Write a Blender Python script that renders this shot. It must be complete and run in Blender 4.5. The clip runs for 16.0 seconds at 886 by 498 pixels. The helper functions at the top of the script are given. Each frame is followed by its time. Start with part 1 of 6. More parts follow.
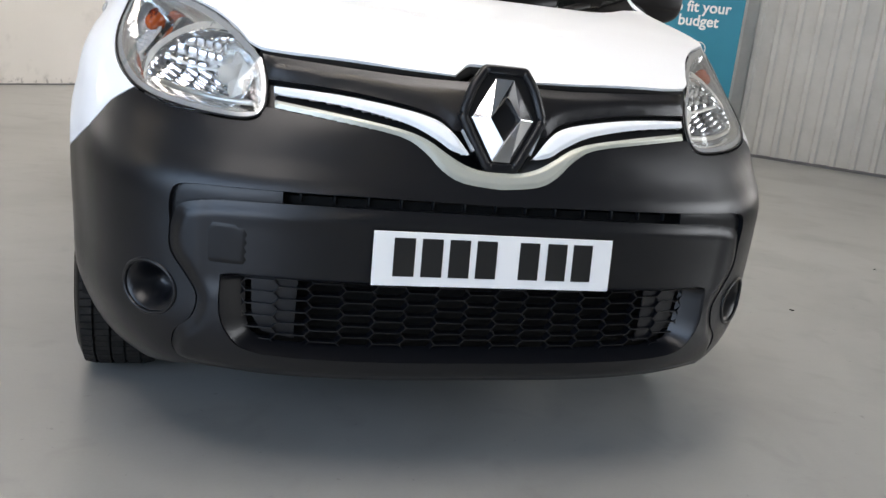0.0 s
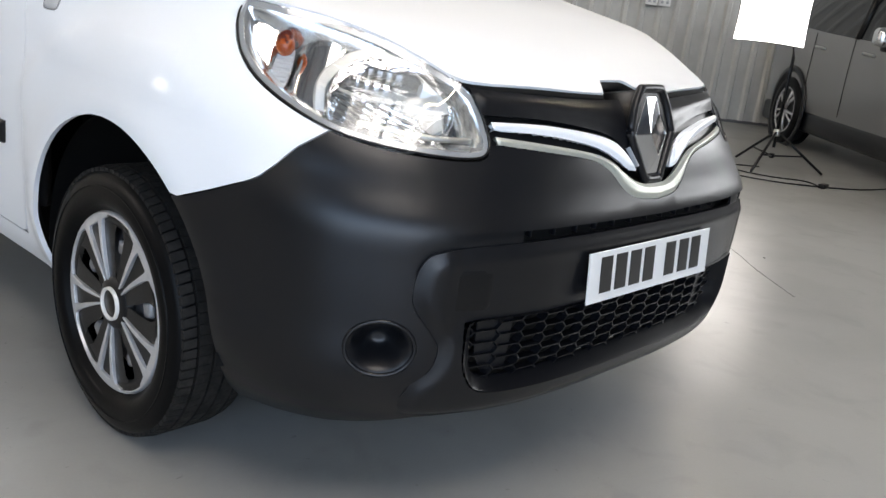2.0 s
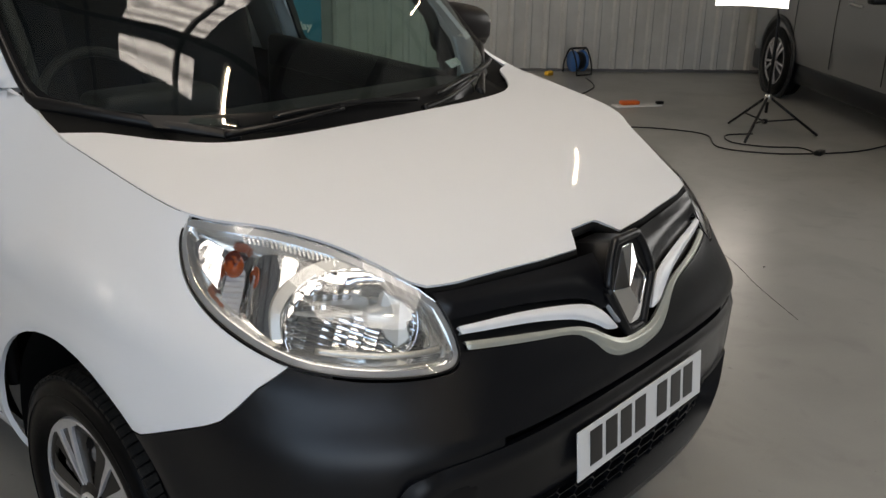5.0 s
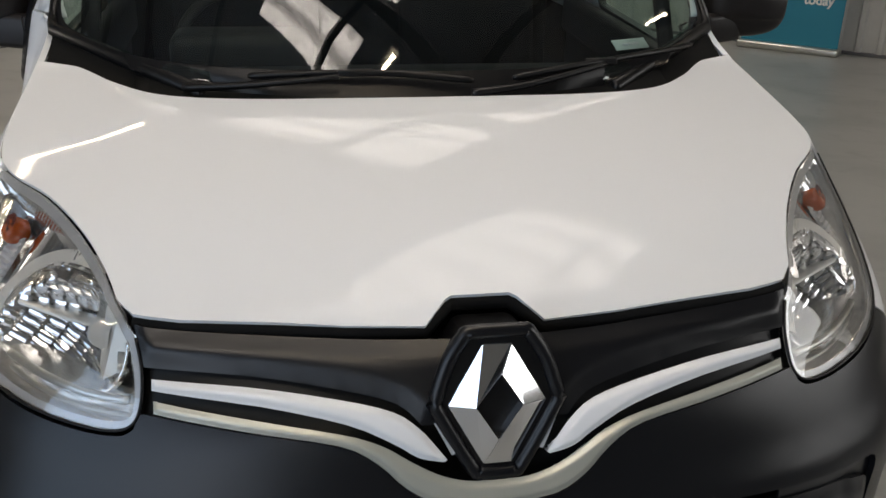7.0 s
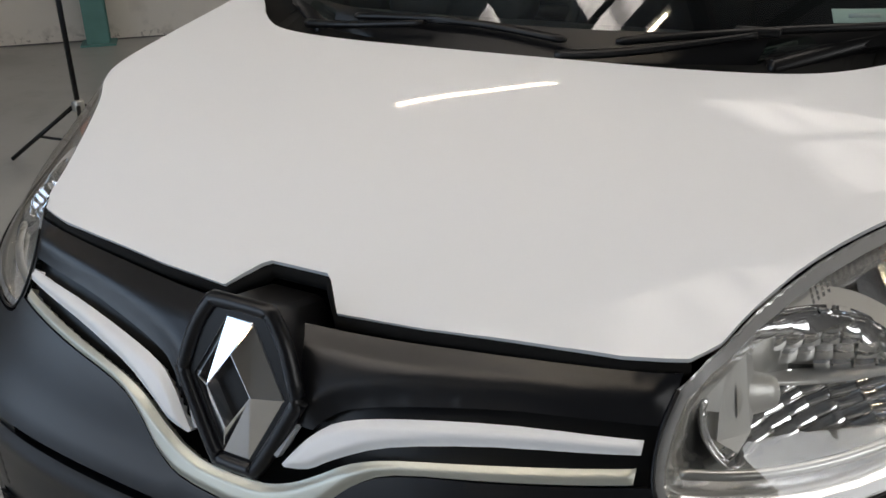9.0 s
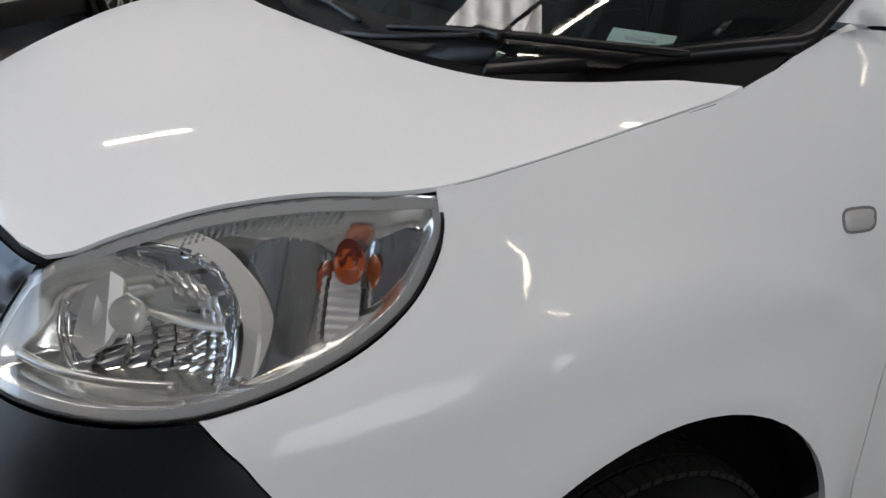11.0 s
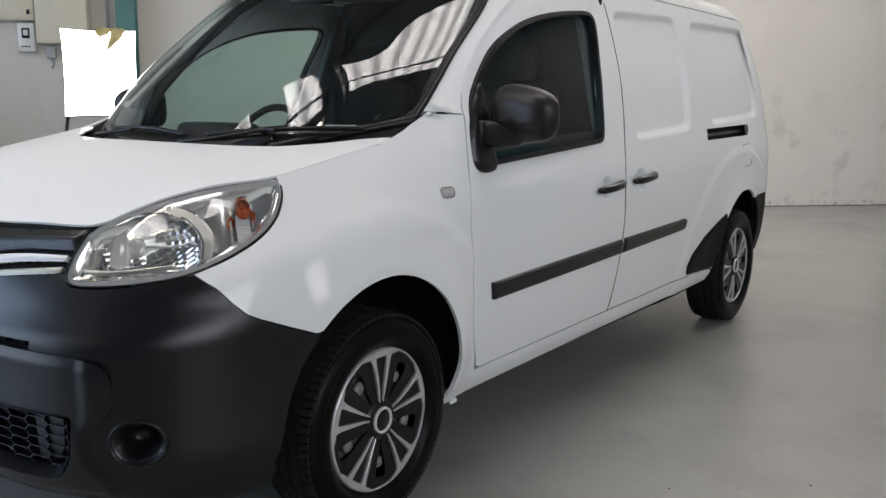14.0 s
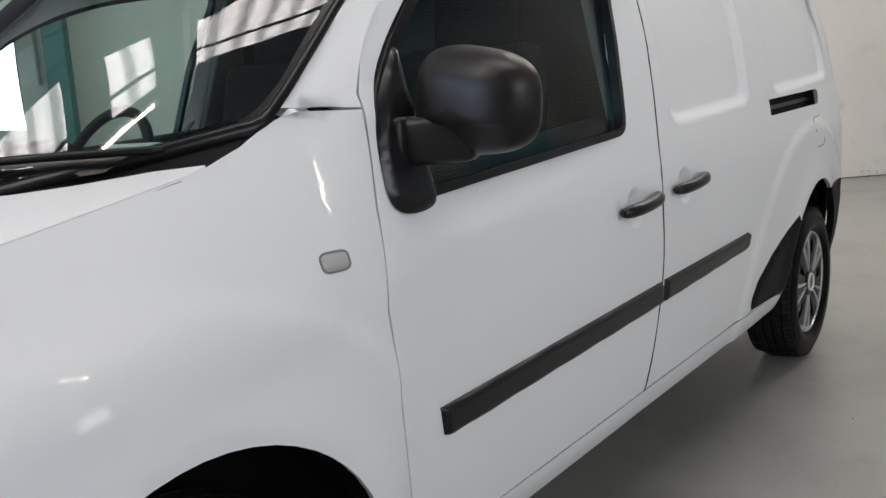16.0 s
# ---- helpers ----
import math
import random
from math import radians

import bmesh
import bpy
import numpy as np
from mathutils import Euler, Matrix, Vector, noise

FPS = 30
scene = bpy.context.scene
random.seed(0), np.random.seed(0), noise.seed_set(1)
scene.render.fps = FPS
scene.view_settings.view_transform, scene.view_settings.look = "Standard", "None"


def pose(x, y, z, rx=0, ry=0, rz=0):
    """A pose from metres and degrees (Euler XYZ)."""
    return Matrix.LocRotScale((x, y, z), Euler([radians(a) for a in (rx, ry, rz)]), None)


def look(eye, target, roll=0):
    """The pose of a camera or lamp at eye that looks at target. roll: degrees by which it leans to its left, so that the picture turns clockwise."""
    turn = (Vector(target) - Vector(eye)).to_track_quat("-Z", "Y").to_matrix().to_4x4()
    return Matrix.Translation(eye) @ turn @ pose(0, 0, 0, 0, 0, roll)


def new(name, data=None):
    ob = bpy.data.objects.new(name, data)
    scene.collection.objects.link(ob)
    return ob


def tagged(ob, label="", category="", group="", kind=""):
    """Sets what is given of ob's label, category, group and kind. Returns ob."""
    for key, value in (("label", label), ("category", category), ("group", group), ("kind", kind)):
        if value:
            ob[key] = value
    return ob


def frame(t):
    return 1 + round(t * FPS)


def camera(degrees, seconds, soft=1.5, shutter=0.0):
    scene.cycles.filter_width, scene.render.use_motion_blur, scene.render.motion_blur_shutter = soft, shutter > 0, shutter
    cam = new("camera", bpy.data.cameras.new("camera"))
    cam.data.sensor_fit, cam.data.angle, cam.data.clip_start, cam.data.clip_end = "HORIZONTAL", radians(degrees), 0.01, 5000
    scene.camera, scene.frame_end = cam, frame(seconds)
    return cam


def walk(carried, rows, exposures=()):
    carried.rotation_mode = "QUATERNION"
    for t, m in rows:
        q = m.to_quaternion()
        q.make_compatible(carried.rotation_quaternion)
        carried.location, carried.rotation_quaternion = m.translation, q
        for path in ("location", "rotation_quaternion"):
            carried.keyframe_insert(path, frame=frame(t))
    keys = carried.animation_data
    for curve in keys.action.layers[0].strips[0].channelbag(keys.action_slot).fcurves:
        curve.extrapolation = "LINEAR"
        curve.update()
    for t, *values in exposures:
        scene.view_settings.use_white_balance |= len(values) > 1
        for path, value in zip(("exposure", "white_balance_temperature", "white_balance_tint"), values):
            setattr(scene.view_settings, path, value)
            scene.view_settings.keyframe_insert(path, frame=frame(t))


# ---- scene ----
cam = camera(52.68, 16.0)
PATH = [
    (0.0, pose(-0.621, -2.548, 1.008, 76.04, -6.18, -15.13)),
    (0.5, pose(-0.902, -2.337, 1.082, 73.56, -6.50, -23.12)),
    (1.0, pose(-1.214, -2.178, 1.038, 74.76, -6.40, -32.63)),
    (1.5, pose(-1.553, -2.040, 1.042, 74.25, -6.74, -39.94)),
    (2.0, pose(-1.792, -1.820, 1.090, 73.84, -6.78, -46.25)),
    (2.5, pose(-1.954, -1.733, 1.276, 71.32, -7.22, -51.67)),
    (3.0, pose(-2.093, -1.740, 1.441, 70.12, -1.89, -52.91)),
    (3.5, pose(-2.156, -1.732, 1.501, 70.92, -0.24, -52.53)),
    (4.0, pose(-2.109, -1.689, 1.538, 70.23, -1.00, -52.18)),
    (4.5, pose(-1.877, -1.715, 1.547, 70.64, -0.87, -50.91)),
    (5.0, pose(-1.591, -1.686, 1.547, 70.12, -0.92, -47.76)),
    (7.5, pose(0.039, -1.823, 1.467, 67.22, -1.51, 0.38)),
    (8.0, pose(0.297, -1.781, 1.442, 67.36, -1.65, 9.32)),
    (10.5, pose(1.227, -0.853, 1.382, 65.72, 0.92, 55.02)),
    (11.0, pose(1.524, -0.771, 1.349, 67.57, -2.67, 58.78)),
    (11.5, pose(1.794, -0.943, 1.240, 73.22, -2.20, 50.93)),
    (12.0, pose(2.098, -1.161, 1.265, 75.57, -0.76, 46.54)),
    (12.5, pose(2.310, -1.381, 1.253, 77.94, -1.36, 41.76)),
    (13.0, pose(2.384, -1.636, 1.226, 80.01, -1.02, 38.84)),
    (13.5, pose(2.423, -1.845, 1.238, 79.92, -0.88, 37.18)),
    (14.0, pose(2.434, -1.916, 1.240, 80.41, -0.47, 35.66)),
    (14.5, pose(2.397, -1.845, 1.238, 80.51, 0.59, 34.74)),
    (15.0, pose(2.269, -1.549, 1.206, 80.77, 1.78, 35.48)),
    (15.5, pose(2.060, -1.102, 1.215, 79.91, 3.87, 35.74)),
    (16.0, pose(1.833, -0.709, 1.226, 79.38, 3.30, 36.16)),
]
LOOK = [(0.0, 1.04, 7300, 17), (2.0, 1.03, 7450, 17), (2.5, 0.90, 7500, 17), (3.0, 0.70, 7550, 17), (3.5, 0.25, 7550, 17), (4.5, 0.34, 8050, 17), (5.0, 0.08, 8150, 17), (8.0, 0.06, 7700, 17),
        (10.5, 0.16, 7450, 17), (11.0, 0.22, 7250, 17), (12.0, 0.55, 7150, 17), (15.0, 0.57, 7100, 17), (16.0, 0.64, 7150, 17)]
walk(cam, PATH, LOOK)

# ---- world and light ----
world = bpy.data.worlds.new("world")
scene.world = world
world.use_nodes = True
wnt = world.node_tree
sky = wnt.nodes.new("ShaderNodeTexSky")
sky.sky_type, sky.sun_disc = "NISHITA", False
sky.sun_elevation, sky.sun_rotation = radians(40), radians(200)
wnt.links.new(sky.outputs[0], wnt.nodes["Background"].inputs[0])
wnt.nodes["Background"].inputs[1].default_value = 0.10
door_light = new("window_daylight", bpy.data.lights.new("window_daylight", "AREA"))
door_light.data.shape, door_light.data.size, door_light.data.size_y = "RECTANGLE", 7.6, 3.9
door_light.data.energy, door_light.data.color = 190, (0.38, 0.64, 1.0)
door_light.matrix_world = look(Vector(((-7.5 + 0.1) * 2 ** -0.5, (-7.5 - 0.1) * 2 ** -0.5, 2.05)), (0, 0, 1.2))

# added fill for the van's left side; no window is known there
side_light = new("side_fill_light", bpy.data.lights.new("side_fill_light", "AREA"))
side_light.data.shape, side_light.data.size, side_light.data.size_y = "RECTANGLE", 5.6, 2.4
side_light.data.energy, side_light.data.color = 165, (0.80, 0.91, 1.0)
side_light.matrix_world = look(Vector(((3.8 + 8.1) * 2 ** -0.5, (3.8 - 8.1) * 2 ** -0.5, 3.2)), (0.8, 1.4, 1.2))


# ---- materials ----
def principled(name, color, rough=0.5, metal=0.0, coat=0.0, spec=0.5, bump=(), mottle=0.0, mottle_scale=3.0, detail=8):
    """A surface with fine relief (bump: scale, strength) and patchy colour and gloss (mottle)."""
    m = bpy.data.materials.new(name)
    m.use_nodes = True
    nt = m.node_tree
    b = nt.nodes["Principled BSDF"]
    b.inputs["Base Color"].default_value = (*color, 1)
    b.inputs["Roughness"].default_value = rough
    b.inputs["Metallic"].default_value = metal
    b.inputs["Coat Weight"].default_value = coat
    b.inputs["Coat Roughness"].default_value = 0.02
    b.inputs["Specular IOR Level"].default_value = spec
    tc = nt.nodes.new("ShaderNodeTexCoord")
    if mottle:
        n1 = nt.nodes.new("ShaderNodeTexNoise")
        n1.inputs["Scale"].default_value = mottle_scale
        n1.inputs["Detail"].default_value = detail
        n1.inputs["Roughness"].default_value = 0.65
        nt.links.new(tc.outputs["Object"], n1.inputs["Vector"])
        mr = nt.nodes.new("ShaderNodeMapRange")
        mr.inputs[1].default_value, mr.inputs[2].default_value = 0.3, 0.7
        mr.inputs[3].default_value, mr.inputs[4].default_value = 1 - mottle, 1 + mottle
        nt.links.new(n1.outputs["Fac"], mr.inputs[0])
        mul = nt.nodes.new("ShaderNodeVectorMath")
        mul.operation = "SCALE"
        mul.inputs[0].default_value = color
        nt.links.new(mr.outputs[0], mul.inputs["Scale"])
        nt.links.new(mul.outputs[0], b.inputs["Base Color"])
        mr2 = nt.nodes.new("ShaderNodeMapRange")
        mr2.inputs[1].default_value, mr2.inputs[2].default_value = 0.3, 0.7
        mr2.inputs[3].default_value, mr2.inputs[4].default_value = rough * (1 + mottle * 0.7), rough * (1 - mottle * 0.7)
        nt.links.new(n1.outputs["Fac"], mr2.inputs[0])
        nt.links.new(mr2.outputs[0], b.inputs["Roughness"])
    if bump:
        n2 = nt.nodes.new("ShaderNodeTexNoise")
        n2.inputs["Scale"].default_value = bump[0]
        n2.inputs["Detail"].default_value = 4
        nt.links.new(tc.outputs["Object"], n2.inputs["Vector"])
        bp = nt.nodes.new("ShaderNodeBump")
        bp.inputs["Strength"].default_value = bump[1]
        bp.inputs["Distance"].default_value = 0.002
        nt.links.new(n2.outputs["Fac"], bp.inputs["Height"])
        nt.links.new(bp.outputs[0], b.inputs["Normal"])
    return m


def glass(name, tint, gloss=0.04):
    """Thin glass: clear or tinted, with the mirror gloss of its surface."""
    m = bpy.data.materials.new(name)
    m.use_nodes = True
    nt = m.node_tree
    nt.nodes.clear()
    out = nt.nodes.new("ShaderNodeOutputMaterial")
    tr = nt.nodes.new("ShaderNodeBsdfTransparent")
    tr.inputs[0].default_value = (*tint, 1)
    gl = nt.nodes.new("ShaderNodeBsdfGlossy")
    gl.inputs["Roughness"].default_value = 0.01
    lw = nt.nodes.new("ShaderNodeLayerWeight")
    lw.inputs["Blend"].default_value = 0.5
    po = nt.nodes.new("ShaderNodeMath")
    po.operation = "POWER"
    po.inputs[1].default_value = 5.0
    nt.links.new(lw.outputs["Facing"], po.inputs[0])
    fr = nt.nodes.new("ShaderNodeMapRange")
    fr.inputs[3].default_value, fr.inputs[4].default_value = gloss, 1.0
    nt.links.new(po.outputs[0], fr.inputs[0])
    mx = nt.nodes.new("ShaderNodeMixShader")
    nt.links.new(fr.outputs[0], mx.inputs[0])
    nt.links.new(tr.outputs[0], mx.inputs[1])
    nt.links.new(gl.outputs[0], mx.inputs[2])
    nt.links.new(mx.outputs[0], out.inputs[0])
    return m


def lamp_mat(name, color, strength):
    m = bpy.data.materials.new(name)
    m.use_nodes = True
    b = m.node_tree.nodes["Principled BSDF"]
    b.inputs["Base Color"].default_value = (0.8, 0.8, 0.8, 1)
    b.inputs["Emission Color"].default_value = (*color, 1)
    b.inputs["Emission Strength"].default_value = strength
    return m


M_WHITE = principled("white_paint", (0.80, 0.82, 0.84), 0.5, coat=0.52, spec=0.25, bump=(220, 0.008))
M_WHITE.node_tree.nodes["Principled BSDF"].inputs["Coat Roughness"].default_value = 0.03
M_BLACK = principled("black_bumper_plastic", (0.0042, 0.0046, 0.0062), 0.30, spec=0.41, bump=(900, 0.10), mottle=0.06, mottle_scale=5)
M_MIRROR = principled("grained_mirror_plastic", (0.014, 0.012, 0.012), 0.36, spec=0.30, bump=(800, 0.10))
M_GLOSSBLACK = principled("satin_black_plastic", (0.006, 0.006, 0.0065), 0.32, spec=0.28, bump=(700, 0.08))
# near-black for gaps, hollows and cracks; carries their shade in its colour
M_DARK = principled("void_black", (0.003, 0.003, 0.003), 0.8, spec=0.2)
M_TEXTURED = principled("coarse_black_plastic", (0.007, 0.007, 0.0075), 0.62, spec=0.14, bump=(700, 0.2))
M_SEAM = principled("grey_panel_seam", (0.16, 0.16, 0.165), 0.7)
M_RUBBER = principled("tyre_rubber", (0.003, 0.003, 0.0033), 0.36, spec=0.10, bump=(70, 0.15))
M_TREAD = principled("tread_rubber", (0.017, 0.016, 0.015), 0.75, spec=0.15, bump=(200, 0.4), mottle=0.35, mottle_scale=25)
M_CHROME = principled("chrome", (0.90, 0.90, 0.91), 0.06, metal=1.0)
M_REFLECT = principled("lamp_reflector", (0.90, 0.90, 0.90), 0.11, metal=1.0)
M_HOUSING = principled("lamp_housing_silver", (0.84, 0.84, 0.82), 0.16, metal=0.90)
M_SATIN = principled("satin_silver", (0.55, 0.55, 0.52), 0.28, metal=0.9)
M_BAND = principled("satin_lamp_band", (0.62, 0.62, 0.59), 0.33, metal=0.45)
M_RIMGREY = principled("moulded_lamp_rim", (0.40, 0.405, 0.41), 0.18, metal=0.3)
M_CHAMPAGNE = principled("satin_champagne_trim", (0.50, 0.51, 0.45), 0.34, metal=0.45)
M_SILVER = principled("silver_wheel_paint", (0.60, 0.60, 0.61), 0.35, metal=0.6, mottle=0.12, mottle_scale=40)
M_HUBRING = principled("pale_hub_ring", (0.72, 0.70, 0.66), 0.35, metal=0.2)
M_STEEL = principled("wheel_steel", (0.24, 0.24, 0.245), 0.5, metal=0.4)
M_AMBER = principled("amber_bulb", (0.34, 0.060, 0.008), 0.15)
M_TIP = principled("dark_red_bulb_tip", (0.08, 0.012, 0.006), 0.15)
M_LENSGREY = principled("clear_lens_ribbed", (0.45, 0.45, 0.45), 0.12, bump=(300, 0.4))
M_GLASS = glass("green_tinted_glass", (0.70, 0.82, 0.78), 0.11)
M_SIDEGLASS = glass("side_window_glass", (0.66, 0.82, 0.79), 0.030)
M_LENS = glass("clear_lamp_lens", (0.97, 0.97, 0.97), 0.09)
M_PLATE = principled("plate_white", (0.78, 0.78, 0.77), 0.35, coat=0.5)
M_SLIP = principled("pale_teal_paper", (0.36, 0.43, 0.42), 0.6)
M_INK = principled("plate_black", (0.012, 0.012, 0.012), 0.3)
M_INTERIOR = principled("interior_plastic", (0.007, 0.0075, 0.008), 0.6, spec=0.3, bump=(400, 0.3))
M_LINING = principled("grey_pillar_lining", (0.075, 0.085, 0.085), 0.6, bump=(400, 0.2))
M_SEAT = principled("seat_cloth", (0.008, 0.008, 0.009), 0.9, spec=0.2, bump=(600, 0.5))


def floor_mat():
    """Grey floor paint with grain, faint clouds, scuffs and smears of dirt."""
    m = principled("grey_floor_paint", (0.30, 0.302, 0.288), 0.24, spec=0.6, bump=(60, 0.015))
    nt = m.node_tree
    b = nt.nodes["Principled BSDF"]
    tc = nt.nodes.new("ShaderNodeTexCoord")
    shade = None
    for scale, lo, hi, a, z in ((0.45, 0.3, 0.7, 0.90, 1.06), (1.5, 0.46, 0.70, 1.03, 0.85), (6.0, 0.56, 0.72, 1.0, 0.90), (31.0, 0.70, 0.76, 1.0, 0.72), (140.0, 0.2, 0.8, 0.975, 1.025)):
        n = nt.nodes.new("ShaderNodeTexNoise")
        n.inputs["Scale"].default_value, n.inputs["Detail"].default_value = scale, 4
        n.inputs["Distortion"].default_value = 0.6
        nt.links.new(tc.outputs["Object"], n.inputs["Vector"])
        r = nt.nodes.new("ShaderNodeMapRange")
        r.inputs[1].default_value, r.inputs[2].default_value, r.inputs[3].default_value, r.inputs[4].default_value = lo, hi, a, z
        nt.links.new(n.outputs["Fac"], r.inputs[0])
        if shade is None:
            shade = r.outputs[0]
        else:
            k = nt.nodes.new("ShaderNodeMath")
            k.operation = "MULTIPLY"
            nt.links.new(shade, k.inputs[0])
            nt.links.new(r.outputs[0], k.inputs[1])
            shade = k.outputs[0]
    mul = nt.nodes.new("ShaderNodeVectorMath")
    mul.operation = "SCALE"
    mul.inputs[0].default_value = (0.30, 0.302, 0.288)
    nt.links.new(shade, mul.inputs["Scale"])
    nt.links.new(mul.outputs[0], b.inputs["Base Color"])
    rr = nt.nodes.new("ShaderNodeMapRange")
    rr.inputs[1].default_value, rr.inputs[2].default_value, rr.inputs[3].default_value, rr.inputs[4].default_value = 0.8, 1.05, 0.33, 0.29
    nt.links.new(shade, rr.inputs[0])
    nt.links.new(rr.outputs[0], b.inputs["Roughness"])
    # trowel marks and scuffs, stretched one way, that break up the sheen
    mp = nt.nodes.new("ShaderNodeMapping")
    mp.inputs["Rotation"].default_value = (0, 0, radians(35))
    mp.inputs["Scale"].default_value = (1.0, 1.8, 1.0)
    nt.links.new(tc.outputs["Object"], mp.inputs["Vector"])
    wv = nt.nodes.new("ShaderNodeTexNoise")
    wv.inputs["Scale"].default_value, wv.inputs["Detail"].default_value = 5.0, 4
    nt.links.new(mp.outputs[0], wv.inputs["Vector"])
    wb = nt.nodes.new("ShaderNodeBump")
    wb.inputs["Strength"].default_value, wb.inputs["Distance"].default_value = 0.07, 0.012
    nt.links.new(wv.outputs["Fac"], wb.inputs["Height"])
    first = b.inputs["Normal"].links
    if first:
        nt.links.new(first[0].from_socket, wb.inputs["Normal"])
    nt.links.new(wb.outputs[0], b.inputs["Normal"])
    return m


M_FLOOR = floor_mat()
M_YARD = principled("asphalt", (0.06, 0.06, 0.06), 0.9, mottle=0.3)


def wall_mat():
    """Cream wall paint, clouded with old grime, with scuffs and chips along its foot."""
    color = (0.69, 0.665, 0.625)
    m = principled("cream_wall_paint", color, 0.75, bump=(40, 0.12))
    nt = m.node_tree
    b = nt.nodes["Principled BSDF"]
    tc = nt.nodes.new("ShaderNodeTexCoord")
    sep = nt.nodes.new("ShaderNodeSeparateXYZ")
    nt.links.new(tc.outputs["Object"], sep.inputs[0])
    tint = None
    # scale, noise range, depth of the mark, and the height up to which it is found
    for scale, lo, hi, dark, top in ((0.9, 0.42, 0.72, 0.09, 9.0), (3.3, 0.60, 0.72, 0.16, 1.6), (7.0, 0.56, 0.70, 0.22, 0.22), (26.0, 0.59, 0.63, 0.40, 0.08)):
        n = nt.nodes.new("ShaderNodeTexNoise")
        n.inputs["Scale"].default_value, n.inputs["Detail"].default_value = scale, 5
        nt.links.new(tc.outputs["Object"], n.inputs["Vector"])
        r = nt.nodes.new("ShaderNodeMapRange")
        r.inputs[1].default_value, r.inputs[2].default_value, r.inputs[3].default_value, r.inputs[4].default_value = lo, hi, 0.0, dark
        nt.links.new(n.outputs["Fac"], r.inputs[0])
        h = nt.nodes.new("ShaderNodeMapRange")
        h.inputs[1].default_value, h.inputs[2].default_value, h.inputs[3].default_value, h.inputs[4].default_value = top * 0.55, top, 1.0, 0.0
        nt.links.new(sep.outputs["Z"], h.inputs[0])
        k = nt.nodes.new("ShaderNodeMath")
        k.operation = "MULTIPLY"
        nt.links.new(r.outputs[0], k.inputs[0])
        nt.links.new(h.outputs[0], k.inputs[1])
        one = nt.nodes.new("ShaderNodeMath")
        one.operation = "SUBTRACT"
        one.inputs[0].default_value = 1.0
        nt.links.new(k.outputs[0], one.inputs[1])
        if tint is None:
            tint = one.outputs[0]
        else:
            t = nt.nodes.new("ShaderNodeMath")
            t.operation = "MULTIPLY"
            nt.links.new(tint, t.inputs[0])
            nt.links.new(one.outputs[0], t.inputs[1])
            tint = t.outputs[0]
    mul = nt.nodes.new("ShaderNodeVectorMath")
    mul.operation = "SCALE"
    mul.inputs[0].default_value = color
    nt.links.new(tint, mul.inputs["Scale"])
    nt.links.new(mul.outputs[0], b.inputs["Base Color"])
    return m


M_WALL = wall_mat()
# for the unseen walls, kept dim so they throw back little light
M_DIMWALL = principled("grey_blockwork", (0.34, 0.34, 0.33), 0.85, bump=(30, 0.2), mottle=0.12, mottle_scale=1.5)
M_CLAD = principled("grey_cladding", (0.46, 0.46, 0.44), 0.45, mottle=0.10, mottle_scale=2.5)
M_ROOF = principled("roof_sheet", (0.30, 0.30, 0.30), 0.7, mottle=0.15, mottle_scale=1.5)
M_DARKSTEEL = principled("dark_steel", (0.10, 0.10, 0.105), 0.5, mottle=0.2)
M_TEAL = principled("teal_steel_paint", (0.08, 0.22, 0.21), 0.5, mottle=0.12)
M_LINE = principled("orange_line_paint", (0.70, 0.36, 0.05), 0.5, mottle=0.25, mottle_scale=14)
M_CREAM = principled("cream_cabinet_paint", (0.68, 0.64, 0.52), 0.45, mottle=0.05)
M_GREYPLASTIC = principled("grey_plastic", (0.42, 0.44, 0.46), 0.5)
M_BANNER = principled("blue_banner", (0.005, 0.20, 0.30), 0.5, mottle=0.04)
M_REEL = principled("blue_reel_plastic", (0.02, 0.12, 0.35), 0.4)
M_YELLOW = principled("yellow_plastic", (0.75, 0.42, 0.04), 0.4)
M_ORANGE = principled("orange_plastic", (0.85, 0.16, 0.03), 0.4)
M_CLOTH = principled("yellowed_cloth", (0.50, 0.42, 0.20), 0.9, bump=(120, 0.5), mottle=0.25, mottle_scale=18)
M_CARSILVER = principled("silver_car_paint", (0.23, 0.23, 0.235), 0.32, metal=0.5, coat=1.0)
M_CARWHITE = principled("light_car_paint", (0.70, 0.70, 0.70), 0.35, coat=1.0)
M_CARGLASS = principled("dark_car_glass", (0.01, 0.012, 0.014), 0.05)


def softbox_mat():
    """Cloth lit from behind, brightest in its middle."""
    m = lamp_mat("softbox_glow", (0.93, 0.97, 1.0), 4.0)
    nt = m.node_tree
    tc = nt.nodes.new("ShaderNodeTexCoord")
    gr = nt.nodes.new("ShaderNodeTexGradient")
    gr.gradient_type = "SPHERICAL"
    mp = nt.nodes.new("ShaderNodeMapping")
    mp.inputs["Location"].default_value = (-1.0, -1.0, -1.0)
    mp.inputs["Scale"].default_value = (2.0, 2.0, 2.0)
    nt.links.new(tc.outputs["Generated"], mp.inputs["Vector"])
    nt.links.new(mp.outputs[0], gr.inputs["Vector"])
    r = nt.nodes.new("ShaderNodeMapRange")
    r.inputs[3].default_value, r.inputs[4].default_value = 4.0, 6.5
    nt.links.new(gr.outputs["Fac"], r.inputs[0])
    nt.links.new(r.outputs[0], nt.nodes["Principled BSDF"].inputs["Emission Strength"])
    return m


M_SOFTBOX = softbox_mat()
M_TUBE = lamp_mat("fluorescent_glow", (1.0, 0.93, 0.74), 45.0)


